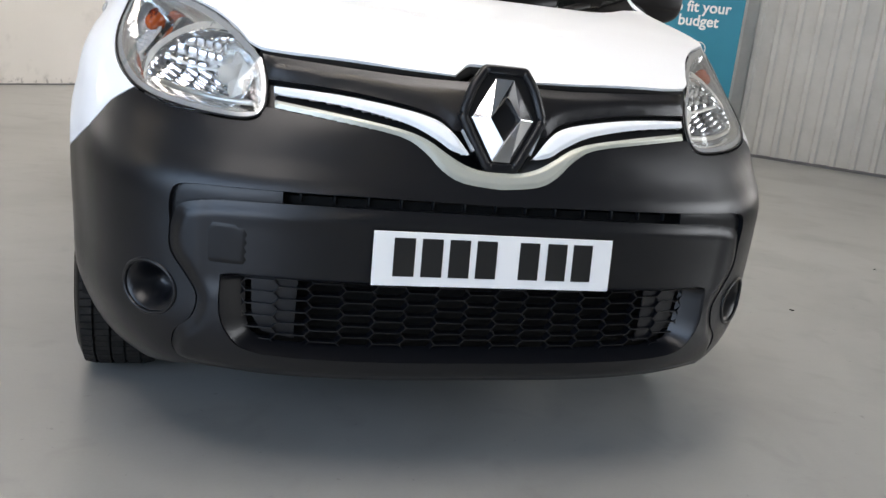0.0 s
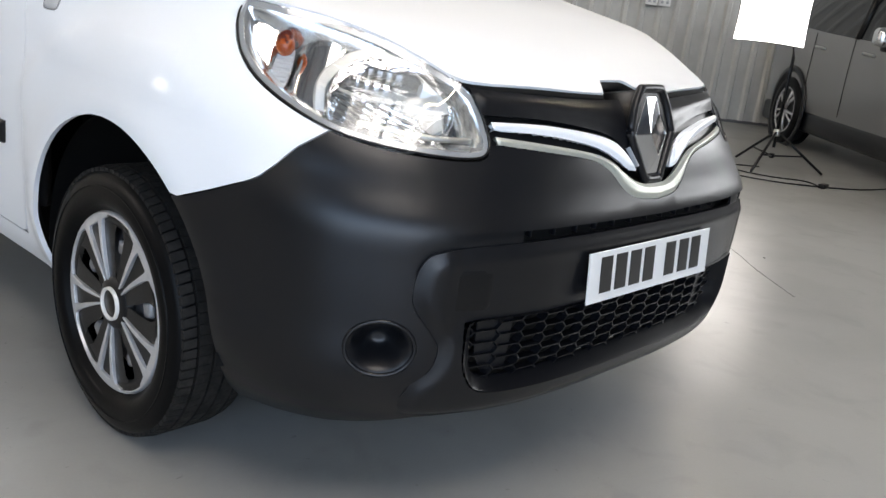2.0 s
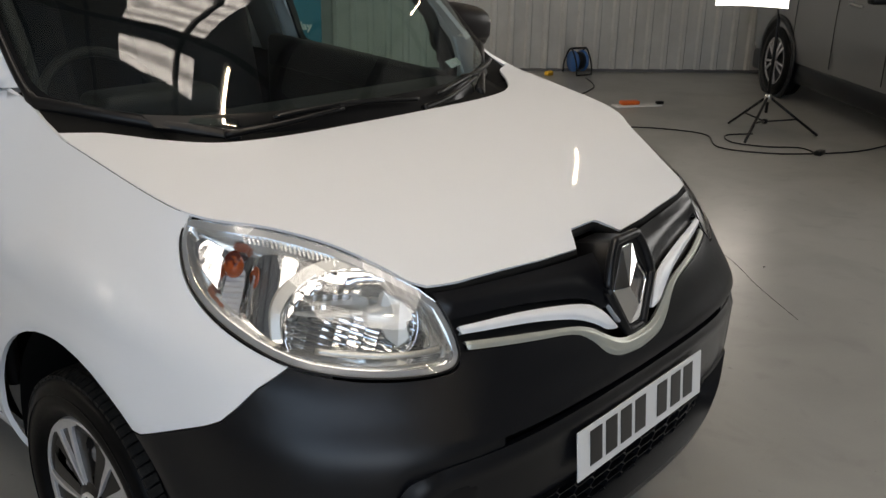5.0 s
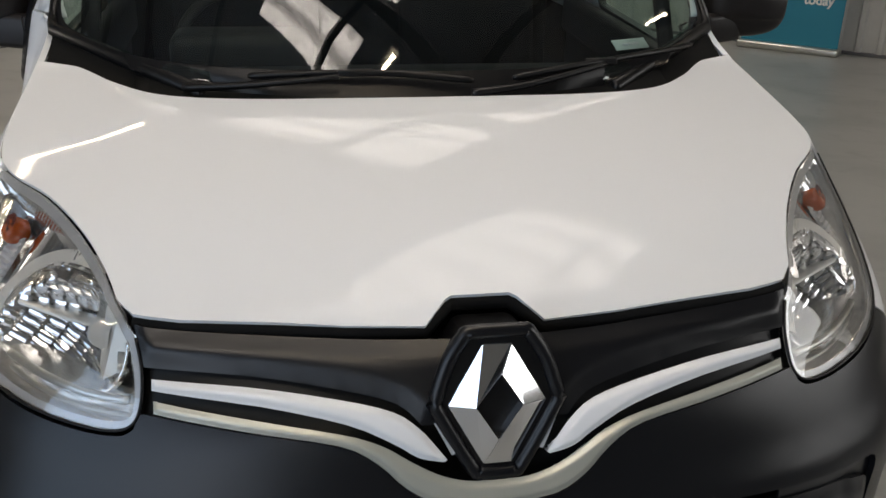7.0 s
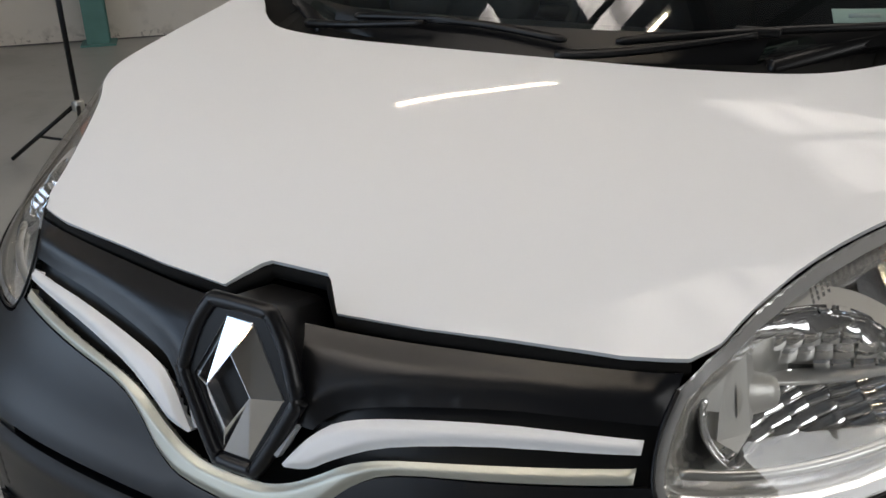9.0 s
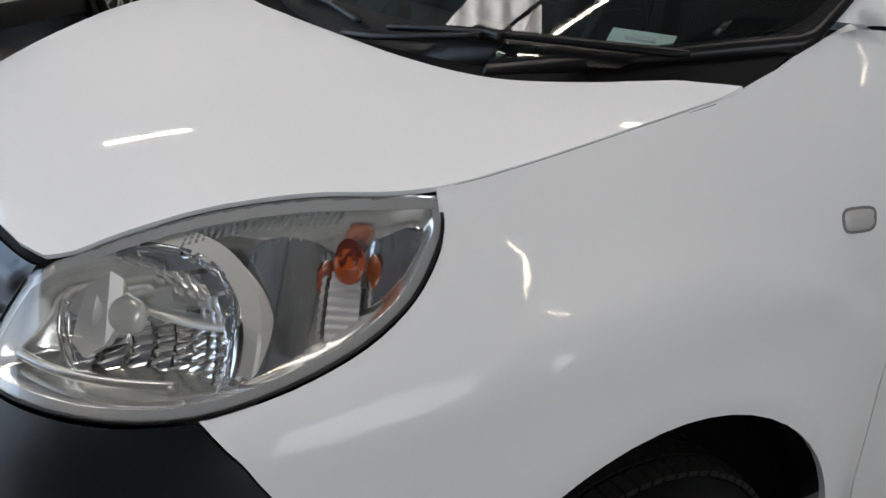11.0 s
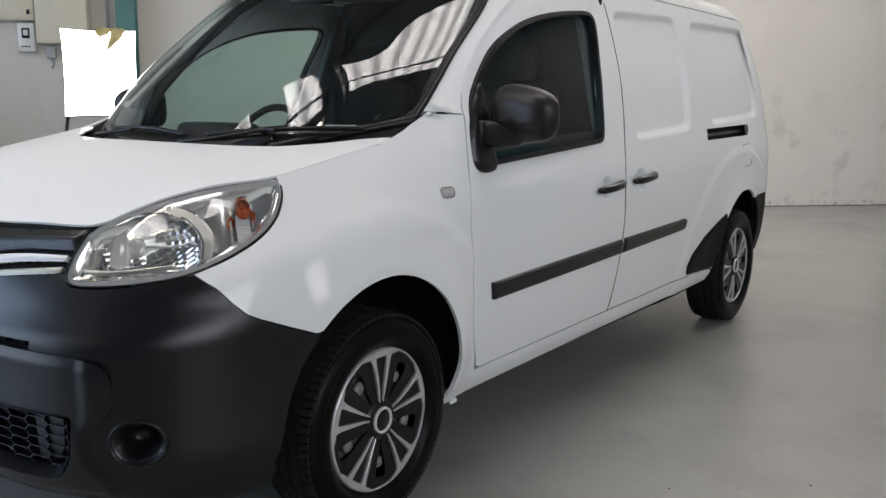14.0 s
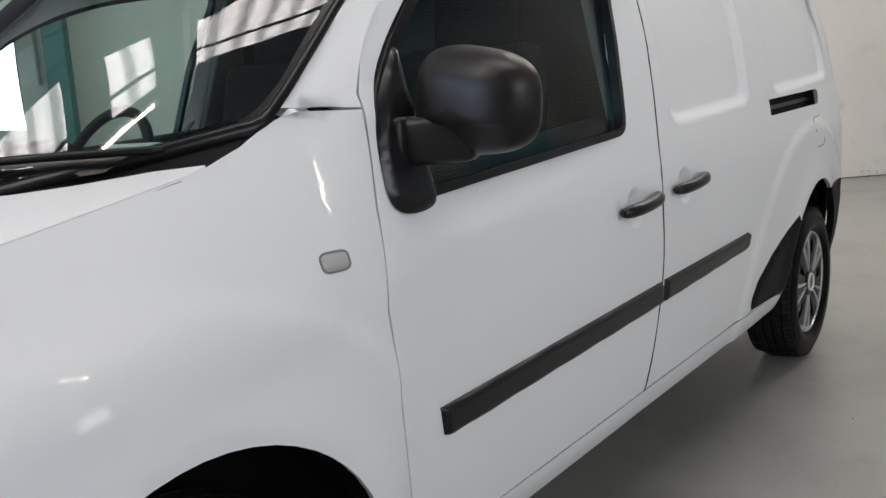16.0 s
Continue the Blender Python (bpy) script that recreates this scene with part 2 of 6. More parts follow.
def skylight_mat(name, glow):
    """Translucent sheet lit from outside, dirty in streaks."""
    m = bpy.data.materials.new(name)
    m.use_nodes = True
    nt = m.node_tree
    b = nt.nodes["Principled BSDF"]
    b.inputs["Base Color"].default_value = (0.5, 0.5, 0.48, 1)
    tc = nt.nodes.new("ShaderNodeTexCoord")
    n = nt.nodes.new("ShaderNodeTexNoise")
    n.inputs["Scale"].default_value, n.inputs["Detail"].default_value = 14, 12
    n.inputs["Roughness"].default_value = 0.72
    turn = nt.nodes.new("ShaderNodeMapping")
    turn.inputs["Rotation"].default_value = (0, 0, radians(-45))
    turn.inputs["Scale"].default_value = (2.6, 0.7, 1.0)
    nt.links.new(tc.outputs["Object"], turn.inputs["Vector"])
    nt.links.new(turn.outputs[0], n.inputs["Vector"])
    r = nt.nodes.new("ShaderNodeMapRange")
    r.inputs[1].default_value, r.inputs[2].default_value, r.inputs[3].default_value, r.inputs[4].default_value = 0.40, 0.54, glow * 0.22, glow
    nt.links.new(n.outputs["Fac"], r.inputs[0])
    b.inputs["Emission Color"].default_value = (0.93, 0.97, 1.0, 1)
    flat = nt.nodes.new("ShaderNodeMapping")           # glow rises and falls in bands 0.40 m apart
    flat.inputs["Rotation"].default_value = (0, 0, radians(-45))
    nt.links.new(tc.outputs["Object"], flat.inputs["Vector"])
    xyz = nt.nodes.new("ShaderNodeSeparateXYZ")
    nt.links.new(flat.outputs[0], xyz.inputs[0])
    wave = nt.nodes.new("ShaderNodeMath")
    wave.operation = "MULTIPLY"
    wave.inputs[1].default_value = math.tau / 0.40
    nt.links.new(xyz.outputs[0], wave.inputs[0])
    sine = nt.nodes.new("ShaderNodeMath")
    sine.operation = "SINE"
    nt.links.new(wave.outputs[0], sine.inputs[0])
    band = nt.nodes.new("ShaderNodeMapRange")
    band.inputs[1].default_value, band.inputs[2].default_value, band.inputs[3].default_value, band.inputs[4].default_value = -1.0, 0.5, 0.45, 1.25
    nt.links.new(sine.outputs[0], band.inputs[0])
    both = nt.nodes.new("ShaderNodeMath")
    both.operation = "MULTIPLY"
    nt.links.new(r.outputs[0], both.inputs[0])
    nt.links.new(band.outputs[0], both.inputs[1])
    nt.links.new(both.outputs[0], b.inputs["Emission Strength"])
    return m


M_SKYLIGHT = skylight_mat("skylight_sheet", 5.0)
# same sheet with less glow, for the rear roof light
M_SKYLIGHT_DIM = skylight_mat("dim_skylight_sheet", 3.8)

S2 = 2 ** -0.5


def room(p, q, z=0.0):
    """From the room's own axes (p to the ribbed wall, q to the white wall) to the world."""
    return Vector(((p - q) * S2, (p + q) * S2, z))


# ---- mesh helpers ----
def part(name, bm, mat, parent=None, label="", smooth=True):
    """Links a bmesh as one mesh object under a thing or a part."""
    me = bpy.data.meshes.new(name)
    bm.to_mesh(me)
    bm.free()
    return finish(name, me, mat, parent, label, smooth)


def finish(name, me, mat, parent=None, label="", smooth=True):
    for m in mat if isinstance(mat, (list, tuple)) else (mat,):
        me.materials.append(m)
    if smooth:
        me.shade_smooth()
    ob = new(name, me)
    if parent is not None:
        ob.parent = parent
    if label:
        tagged(ob, label)
    return ob


def mesh(name, verts, faces, mat, parent=None, label="", smooth=True):
    used = sorted({i for g in faces for i in g})
    if len(used) < len(verts):
        at = {i: n for n, i in enumerate(used)}
        verts, faces = [verts[i] for i in used], [tuple(at[i] for i in g) for g in faces]
    me = bpy.data.meshes.new(name)
    me.from_pydata([tuple(v) for v in verts], [], faces)
    me.update()
    return finish(name, me, mat, parent, label, smooth)


def thing(name, label, category, at=(0, 0, 0), rz=0.0, group="", kind=""):
    ob = new(name)
    ob.location = at
    ob.rotation_euler = (0, 0, radians(rz))
    return tagged(ob, label, category, group, kind)


def bm_box(size, at=(0, 0, 0), bevel=0.0, seg=2, rot=None, bm=None):
    """A bevelled box."""
    b = bmesh.new()
    bmesh.ops.create_cube(b, size=1)
    bmesh.ops.scale(b, vec=size, verts=b.verts)
    if bevel:
        bmesh.ops.bevel(b, geom=list(b.edges), offset=bevel, segments=seg, profile=0.5, affect="EDGES")
    m = Matrix.Translation(at) @ (rot.to_4x4() if rot is not None else Matrix())
    bmesh.ops.transform(b, matrix=m, verts=b.verts)
    if bm is None:
        return b
    tmp = bpy.data.meshes.new("tmp")
    b.to_mesh(tmp)
    b.free()
    bm.from_mesh(tmp)
    bpy.data.meshes.remove(tmp)
    return bm


def tube_data(points, radius, seg=8, closed=False):
    """Rings of a tube along points; radius a number or one a point."""
    pts = [Vector(p) for p in points]
    n = len(pts)
    verts, faces = [], []
    up = Vector((0.13, 0.27, 0.95)).normalized()
    for i, p in enumerate(pts):
        a = pts[(i - 1) % n] if closed or i > 0 else p
        b = pts[(i + 1) % n] if closed or i < n - 1 else p
        t = (b - a).normalized()
        s = t.cross(up)
        s = s.normalized() if s.length > 1e-6 else Vector((1, 0, 0))
        u = s.cross(t)
        r = radius[i] if isinstance(radius, (list, tuple)) else radius
        for j in range(seg):
            w = j * math.tau / seg
            verts.append(p + (s * math.cos(w) + u * math.sin(w)) * r)
    for i in range(n if closed else n - 1):
        for j in range(seg):
            a, b = i * seg + j, i * seg + (j + 1) % seg
            c, d = ((i + 1) % n) * seg + (j + 1) % seg, ((i + 1) % n) * seg + j
            faces.append((a, b, c, d))
    if not closed:
        faces.append(tuple(range(seg))[::-1])
        faces.append(tuple((n - 1) * seg + j for j in range(seg)))
    return verts, faces


def tube(name, points, radius, mat, parent=None, label="", seg=8, closed=False):
    v, f = tube_data(points, radius, seg, closed)
    return mesh(name, v, f, mat, parent, label)


def lathe_data(profile, seg=48):
    """Turns a profile of (radius, depth) about the x axis."""
    verts, faces = [], []
    n = len(profile)
    for i in range(seg):
        w = i * math.tau / seg
        for r, x in profile:
            verts.append((x, r * math.cos(w), r * math.sin(w)))
    for i in range(seg):
        for j in range(n - 1):
            a, b = i * n + j, ((i + 1) % seg) * n + j
            faces.append((a, a + 1, b + 1, b))
    return verts, faces


def merged(*datas):
    verts, faces = [], []
    for v, f in datas:
        o = len(verts)
        verts += [tuple(q) for q in v]
        faces += [tuple(i + o for i in g) for g in f]
    return verts, faces


def catmull(points, n=6, closed=False):
    """A smooth line through points of any dimension."""
    p = [np.array(q, float) for q in points]
    m = len(p)
    out = []
    for i in range(m if closed else m - 1):
        if closed:
            a, b, c, d = p[i - 1], p[i], p[(i + 1) % m], p[(i + 2) % m]
        else:
            a, b, c, d = p[max(i - 1, 0)], p[i], p[i + 1], p[min(i + 2, m - 1)]
        for j in range(n):
            u = j / n
            out.append(0.5 * (2 * b + (c - a) * u + (2 * a - 5 * b + 4 * c - d) * u * u + (3 * b - a - 3 * c + d) * u ** 3))
    if not closed:
        out.append(p[-1])
    return [tuple(q) for q in out]
# ---- the van's outer skin ----
def smooth(t):
    t = min(max(t, 0.0), 1.0)
    return t * t * (3 - 2 * t)


def spline(knots, t):
    """Smooth curve through (t, value) knots."""
    ts = [k[0] for k in knots]
    if t <= ts[0]:
        return knots[0][1]
    if t >= ts[-1]:
        return knots[-1][1]
    i = max(j for j in range(len(ts) - 1) if ts[j] <= t)
    def slope(j):
        if j == 0 or j == len(ts) - 1:
            a, b = (0, 1) if j == 0 else (j - 1, j)
        else:
            a, b = j - 1, j + 1
        return (knots[b][1] - knots[a][1]) / (ts[b] - ts[a])
    h = ts[i + 1] - ts[i]
    u = (t - ts[i]) / h
    m0, m1 = slope(i) * h, slope(i + 1) * h
    v0, v1 = knots[i][1], knots[i + 1][1]
    return (2*u**3-3*u*u+1)*v0 + (u**3-2*u*u+u)*m0 + (-2*u**3+3*u*u)*v1 + (u**3-u*u)*m1


WIDEN = ((0.0, 1.0), (0.5, 1.0), (1.5, 1.016), (2.4, 1.022), (3.2, 1.0), (3.8, 0.965))
# the edge along the bonnet and the lamp's top, from the middle of the nose to the axle: share of the way, x, y, z
EDGE_X = ((0, 0.0), (0.1, 0.20), (0.275, 0.42), (0.345, 0.492), (0.42, 0.530), (0.53, 0.575), (0.65, 0.640), (0.78, 0.722), (0.87, 0.750), (1, 0.763))
EDGE_Y = ((0, -0.735), (0.1, -0.708), (0.275, -0.675), (0.345, -0.655), (0.42, -0.575), (0.53, -0.49), (0.65, -0.395), (0.78, -0.30), (0.87, -0.20), (1, 0.1))
EDGE_Z = ((0, 0.900), (0.1, 0.897), (0.275, 0.909), (0.345, 0.914), (0.42, 0.948), (0.53, 0.98), (0.65, 1.005), (0.78, 1.022), (0.87, 1.042), (1, 1.098))
SHOULDER_X = ((0.1, 0.763), (0.318, 0.768), (0.436, 0.828), (0.6, 0.843), (4, 0.843))
SHOULDER_Z = ((0.1, 1.098), (0.126, 1.104), (0.25, 1.148), (0.318, 1.177), (0.45, 1.185), (4, 1.185))
COWL_Z = ((-0.08, 1.065), (0, 1.075), (0.11, 1.10), (0.25, 1.145), (0.318, 1.177), (0.45, 1.185), (4, 1.185))


class Row:
    """One level line round the van: a rounded nose, a flank and a rounded tail."""
    def __init__(self, yf, zf, zc, ac, y0, p, xs, zs, yr=3.74, line=None):
        self.v = (yf, zf, zc, ac, y0, p, xs, zs, yr, line)

    def at(self, k):
        yf, zf, zc, ac, y0, p, xs, zs, yr, line = self.v
        if k <= 1:                       # nose
            a = k * math.pi / 2
            x = ac * math.sin(a) ** (2 / p)
            y = y0 - (y0 - yf) * max(math.cos(a), 0.0) ** (2 / p)
            z = zf + (zc - zf) * smooth((y - yf) / (y0 - yf))
        elif k <= 2:                     # flank, from the nose to 0.6 m behind the axle, then on to the tail
            y = y0 + (yr - 0.16 - y0) * (k - 1)
            s = smooth((y - y0) / max(0.62 - y0, 0.12))
            x = ac + (xs - ac) * s
            z = zc + (zs - zc) * s
        else:                            # tail
            a = (3 - k) * math.pi / 2
            x = 0 if k >= 3 else xs * math.sin(a) ** (2 / 6.0)
            y = yr - 0.16 + 0.16 * max(math.cos(a), 0.0) ** (2 / 6.0)
            z = zs
        if line == "edge":
            if k <= 1:
                x, y, z = spline(EDGE_X, k), spline(EDGE_Y, k), spline(EDGE_Z, k)
            elif k <= 2:
                x, z = spline(SHOULDER_X, y), spline(SHOULDER_Z, y)
        elif line:
            z = spline(line, y)
        return Vector((x * spline(WIDEN, y), y, z))


LOWER = [
    Row(-0.745, 0.185, 0.20, 0.775, 0.0, 3.2, 0.79, 0.23),
    Row(-0.812, 0.255, 0.27, 0.835, 0.0, 3.3, 0.835, 0.31),
    Row(-0.836, 0.35, 0.37, 0.868, 0.0, 3.4, 0.858, 0.40),
    Row(-0.842, 0.46, 0.48, 0.872, 0.0, 3.4, 0.874, 0.50),
    Row(-0.846, 0.57, 0.60, 0.876, 0.0, 3.4, 0.886, 0.62),
    Row(-0.853, 0.648, 0.69, 0.878, 0.0, 3.3, 0.894, 0.74),
    Row(-0.830, 0.71, 0.78, 0.876, 0.0, 3.05, 0.893, 0.85),
    Row(-0.795, 0.80, 0.89, 0.862, 0.02, 2.75, 0.886, 0.96),
    Row(-0.735, 0.905, 1.08, 0.763, 0.1, 3.0, 0.843, 1.185, line="edge"),
]
UPPER = [
    Row(-0.08, 1.065, 1.185, 0.836, 0.60, 2.2, 0.843, 1.185, line=COWL_Z),
    Row(0.105, 1.28, 1.29, 0.815, 0.68, 2.2, 0.822, 1.29, 3.73),
    Row(0.265, 1.41, 1.40, 0.785, 0.78, 2.2, 0.79, 1.40, 3.72),
    Row(0.55, 1.63, 1.62, 0.710, 1.02, 2.2, 0.715, 1.62, 3.68),
    Row(0.76, 1.735, 1.73, 0.650, 1.20, 2.2, 0.66, 1.73, 3.64),
    Row(1.02, 1.80, 1.795, 0.520, 1.35, 2.2, 0.53, 1.795, 3.60),
    Row(1.35, 1.825, 1.825, 0.300, 1.60, 2.2, 0.30, 1.825, 3.55),
    Row(1.75, 1.835, 1.835, 0.02, 1.9, 2.2, 0.02, 1.835, 3.5),
]


def arch_swell(v):
    """The lips round the wheel arches stand proud of the flank."""
    out = 0.0
    for cy in (-0.02, 3.09):
        r = math.hypot(v.y - cy, v.z - 0.36)
        d = r - 0.385
        dy = v.y - cy
        wide = math.hypot(dy * (0.74 if dy < 0 and cy > 1 else 1.0), v.z - 0.33)
        fade = smooth((0.46 - v.y) / 0.10) * smooth((v.y + 0.42) / 0.25) if cy < 1 else 1.0
        out += 0.008 * smooth(((0.625 if cy < 1 else 0.665) - wide) / 0.045) * fade
        out += 0.014 * math.exp(-(d / (0.07 if d > 0 else 0.05)) ** 2) * smooth((v.z - 0.25) / 0.2)
    return out


def loft(rows, steps, per_row):
    """Grid of points through the rows, smooth both ways."""
    cols = [[r.at(k) for r in rows] for k in steps]
    pts, n = [], len(rows)
    for col in cols:
        line = []
        for i in range(n - 1):
            a, b, c, d = col[max(i - 1, 0)], col[i], col[i + 1], col[min(i + 2, n - 1)]
            for j in range(per_row):
                u = j / per_row
                v = ((2 * b) + (c - a) * u + (2 * a - 5 * b + 4 * c - d) * u * u + (3 * b - a - 3 * c + d) * u ** 3) * 0.5
                line.append(v)
        line.append(col[-1].copy())
        pts.append(line)
    return pts


STEPS = [i / 60 for i in range(61)] + [1 + i / 150 for i in range(1, 151)] + [2 + i / 12 for i in range(1, 13)]


def skin_mesh(rows, swell):
    pts = loft(rows, STEPS, 8)
    verts, faces = [], []
    for line in pts:
        for v in line:
            v = v.copy()
            if swell and v.y > -0.6:
                v.x += swell(v)
            verts.append(v)
    n = len(pts[0])
    for i in range(len(pts) - 1):
        for j in range(n - 1):
            a, b = i * n + j, (i + 1) * n + j
            faces.append((a, b, b + 1, a + 1))
    return verts, faces


def topped(data, rows, length):
    """The skin carried on a little past its top line, in the same direction."""
    v, f = list(data[0]), list(data[1])
    m = (rows - 1) * 8 + 1
    cols = len(v) // m
    base = len(v)
    for i in range(cols):
        a, b = v[i * m + m - 3], v[i * m + m - 1]
        v.append(b + (b - a).normalized() * length)
    for i in range(cols - 1):
        f.append((i * m + m - 1, (i + 1) * m + m - 1, base + i + 1, base + i))
    return v, f


LOW = topped(skin_mesh(LOWER, arch_swell), len(LOWER), 0.03)
UPP = skin_mesh(UPPER, None)
from mathutils.bvhtree import BVHTree
from mathutils.geometry import delaunay_2d_cdt


def both_sides(data):
    v, f = data
    n = len(v)
    return ([tuple(q) for q in v] + [(-q[0], q[1], q[2]) for q in v], list(f) + [tuple(i + n for i in g[::-1]) for g in f])


TREE_LOW = BVHTree.FromPolygons(*both_sides(LOW))
TREE_UPP = BVHTree.FromPolygons(*both_sides(UPP))
TREE_ALL = BVHTree.FromPolygons(*merged(both_sides(LOW), both_sides(UPP)))
ARC = 0.9                    # metres of the unrolled nose for each radian


def cast(tree, origin, way):
    o, w = Vector(origin), Vector(way)
    hit = tree.ray_cast(o, w, 6)
    if hit[0] is None or hit[3] < 0.3:
        side = w.cross(Vector((0, 0, 1)))
        for k in (1, -1, 3, -3):
            hit = tree.ray_cast(o + Vector((0, 0, 0.00021 * k)) + side * (0.00017 * k), w, 6)
            if hit[0] is not None:
                break
    if hit[0] is None:
        near = tree.find_nearest(Vector(origin) + Vector(way) * 2.2)
        return near[0]
    return hit[0]


def on_nose(u, z):
    w = u / ARC
    d = Vector((math.sin(w), -math.cos(w), 0))
    return cast(TREE_LOW, d * 3 + Vector((0, 0, z)), -d)


def on_nose_all(u, z):
    w = u / ARC
    d = Vector((math.sin(w), -math.cos(w), 0))
    return cast(TREE_ALL, d * 3 + Vector((0, 0, z)), -d)


def on_side(y, z):
    if y > 0.40 and 1.165 < z < 1.225:               # the waist, drawn straight across the seam of the two skins
        a, b = cast(TREE_ALL, (3, y, 1.165), (-1, 0, 0)), cast(TREE_UPP, (3, y, 1.225), (-1, 0, 0))
        return a.lerp(b, (z - 1.165) / 0.06)
    return cast(TREE_UPP if z >= (1.225 if y > 0.40 else 1.182) and y > 0.2 else TREE_ALL, (3, y, z), (-1, 0, 0))


def on_front(x, z):
    return cast(TREE_LOW, (x, -3, z), (0, 1, 0))


def on_screen(x, z):
    return cast(TREE_UPP, (x, -3, z), (0, 1, 0))


HOOD_MID = ((-0.74, 0.885), (-0.71, 0.902), (-0.675, 0.922), (-0.5, 0.990), (-0.3, 1.043), (-0.1, 1.083), (0.13, 1.115), (0.3, 1.135))
_edge = [(spline(EDGE_Y, k / 60), spline(EDGE_X, k / 60), spline(EDGE_Z, k / 60)) for k in range(21, 61)] + [(0.13, 0.763, 1.105), (0.3, 0.768, 1.165)]


def on_hood(x, y):
    ys = [e[0] for e in _edge]
    xe = float(np.interp(y, ys, [e[1] for e in _edge]))
    ze = float(np.interp(y, ys, [e[2] for e in _edge])) if y > -0.655 else 0.914 + (y + 0.655) * 0.35
    zm = spline(HOOD_MID, y)
    s = min(abs(x) / xe, 1.25)
    return Vector((x, y, zm + (ze - zm) * s ** 2.6))


def nose(x, y, z):
    """A place on the nose as (unrolled length, height)."""
    return (math.atan2(x, -y) * ARC, z)


def inside(poly, pts):
    poly = np.array(poly)
    x, y = pts[:, 0], pts[:, 1]
    res = np.zeros(len(pts), bool)
    for (x1, y1), (x2, y2) in zip(poly, np.roll(poly, -1, axis=0)):
        if y1 == y2:
            continue
        c = ((y1 > y) != (y2 > y)) & (x < (x2 - x1) * (y - y1) / (y2 - y1) + x1)
        res ^= c
    return res


def edge_distance(poly, pts):
    poly = np.array(poly)
    best = np.full(len(pts), 1e9)
    for a, b in zip(poly, np.roll(poly, -1, axis=0)):
        ab = b - a
        L = ab @ ab
        if L < 1e-14:
            continue
        t = np.clip(((pts - a) @ ab) / L, 0, 1)
        best = np.minimum(best, np.hypot(*(pts - a - t[:, None] * ab).T))
    return best


def dense(poly, h):
    out = []
    n = len(poly)
    for i in range(n):
        a, b = np.array(poly[i], float), np.array(poly[(i + 1) % n], float)
        L = np.hypot(*(b - a))
        if L < 1e-5:
            continue
        k = max(1, int(math.ceil(L / h)))
        out += [a + (b - a) * j / k for j in range(k)]
    return np.array(out)


def inset(poly, d):
    """The outline drawn in by d."""
    p = np.array(poly, float)
    if len(p) < 3:
        return p
    area = 0.5 * np.sum(p[:, 0] * np.roll(p[:, 1], -1) - np.roll(p[:, 0], -1) * p[:, 1])
    t = np.roll(p, -1, axis=0) - np.roll(p, 1, axis=0)
    t /= np.maximum(np.hypot(*t.T), 1e-9)[:, None]
    nrm = np.stack([-t[:, 1], t[:, 0]], 1) * (1 if area > 0 else -1)
    return p + nrm * d


def tessellate(outline, holes, h):
    loops = [dense(outline, h)] + [dense(q, h) for q in holes]
    o = loops[0]
    lo, hi = o.min(0), o.max(0)
    gx, gy = np.meshgrid(np.arange(lo[0], hi[0], h), np.arange(lo[1], hi[1], h * 0.866))
    gx = gx + (np.arange(gx.shape[0]) % 2)[:, None] * h / 2
    g = np.stack([gx.ravel(), gy.ravel()], 1)
    ok = inside(o, g) & (edge_distance(o, g) > h * 0.5)
    for q in loops[1:]:
        ok &= ~inside(q, g) & (edge_distance(q, g) > h * 0.5)
    g = g[ok]
    pts, edges = [], []
    for q in loops:
        s = len(pts)
        pts += [tuple(v) for v in q]
        edges += [(s + i, s + (i + 1) % len(q)) for i in range(len(q))]
    pts += [tuple(v) for v in g]
    res = delaunay_2d_cdt([Vector(v) for v in pts], edges, [], 0, 1e-6)
    v2 = np.array([tuple(v) for v in res[0]])
    tris = np.array([t for t in res[2] if len(t) == 3])
    c = v2[tris].mean(1)
    keep = inside(o, c)
    for q in loops[1:]:
        keep &= ~inside(q, c)
    tris = tris[keep]
    a = v2[tris]
    sg = (a[:, 1, 0] - a[:, 0, 0]) * (a[:, 2, 1] - a[:, 0, 1]) - (a[:, 1, 1] - a[:, 0, 1]) * (a[:, 2, 0] - a[:, 0, 0])
    tris[sg < 0] = tris[sg < 0][:, ::-1]
    tris = tris[np.abs(sg) > h * h * 0.004]
    return v2, tris, loops


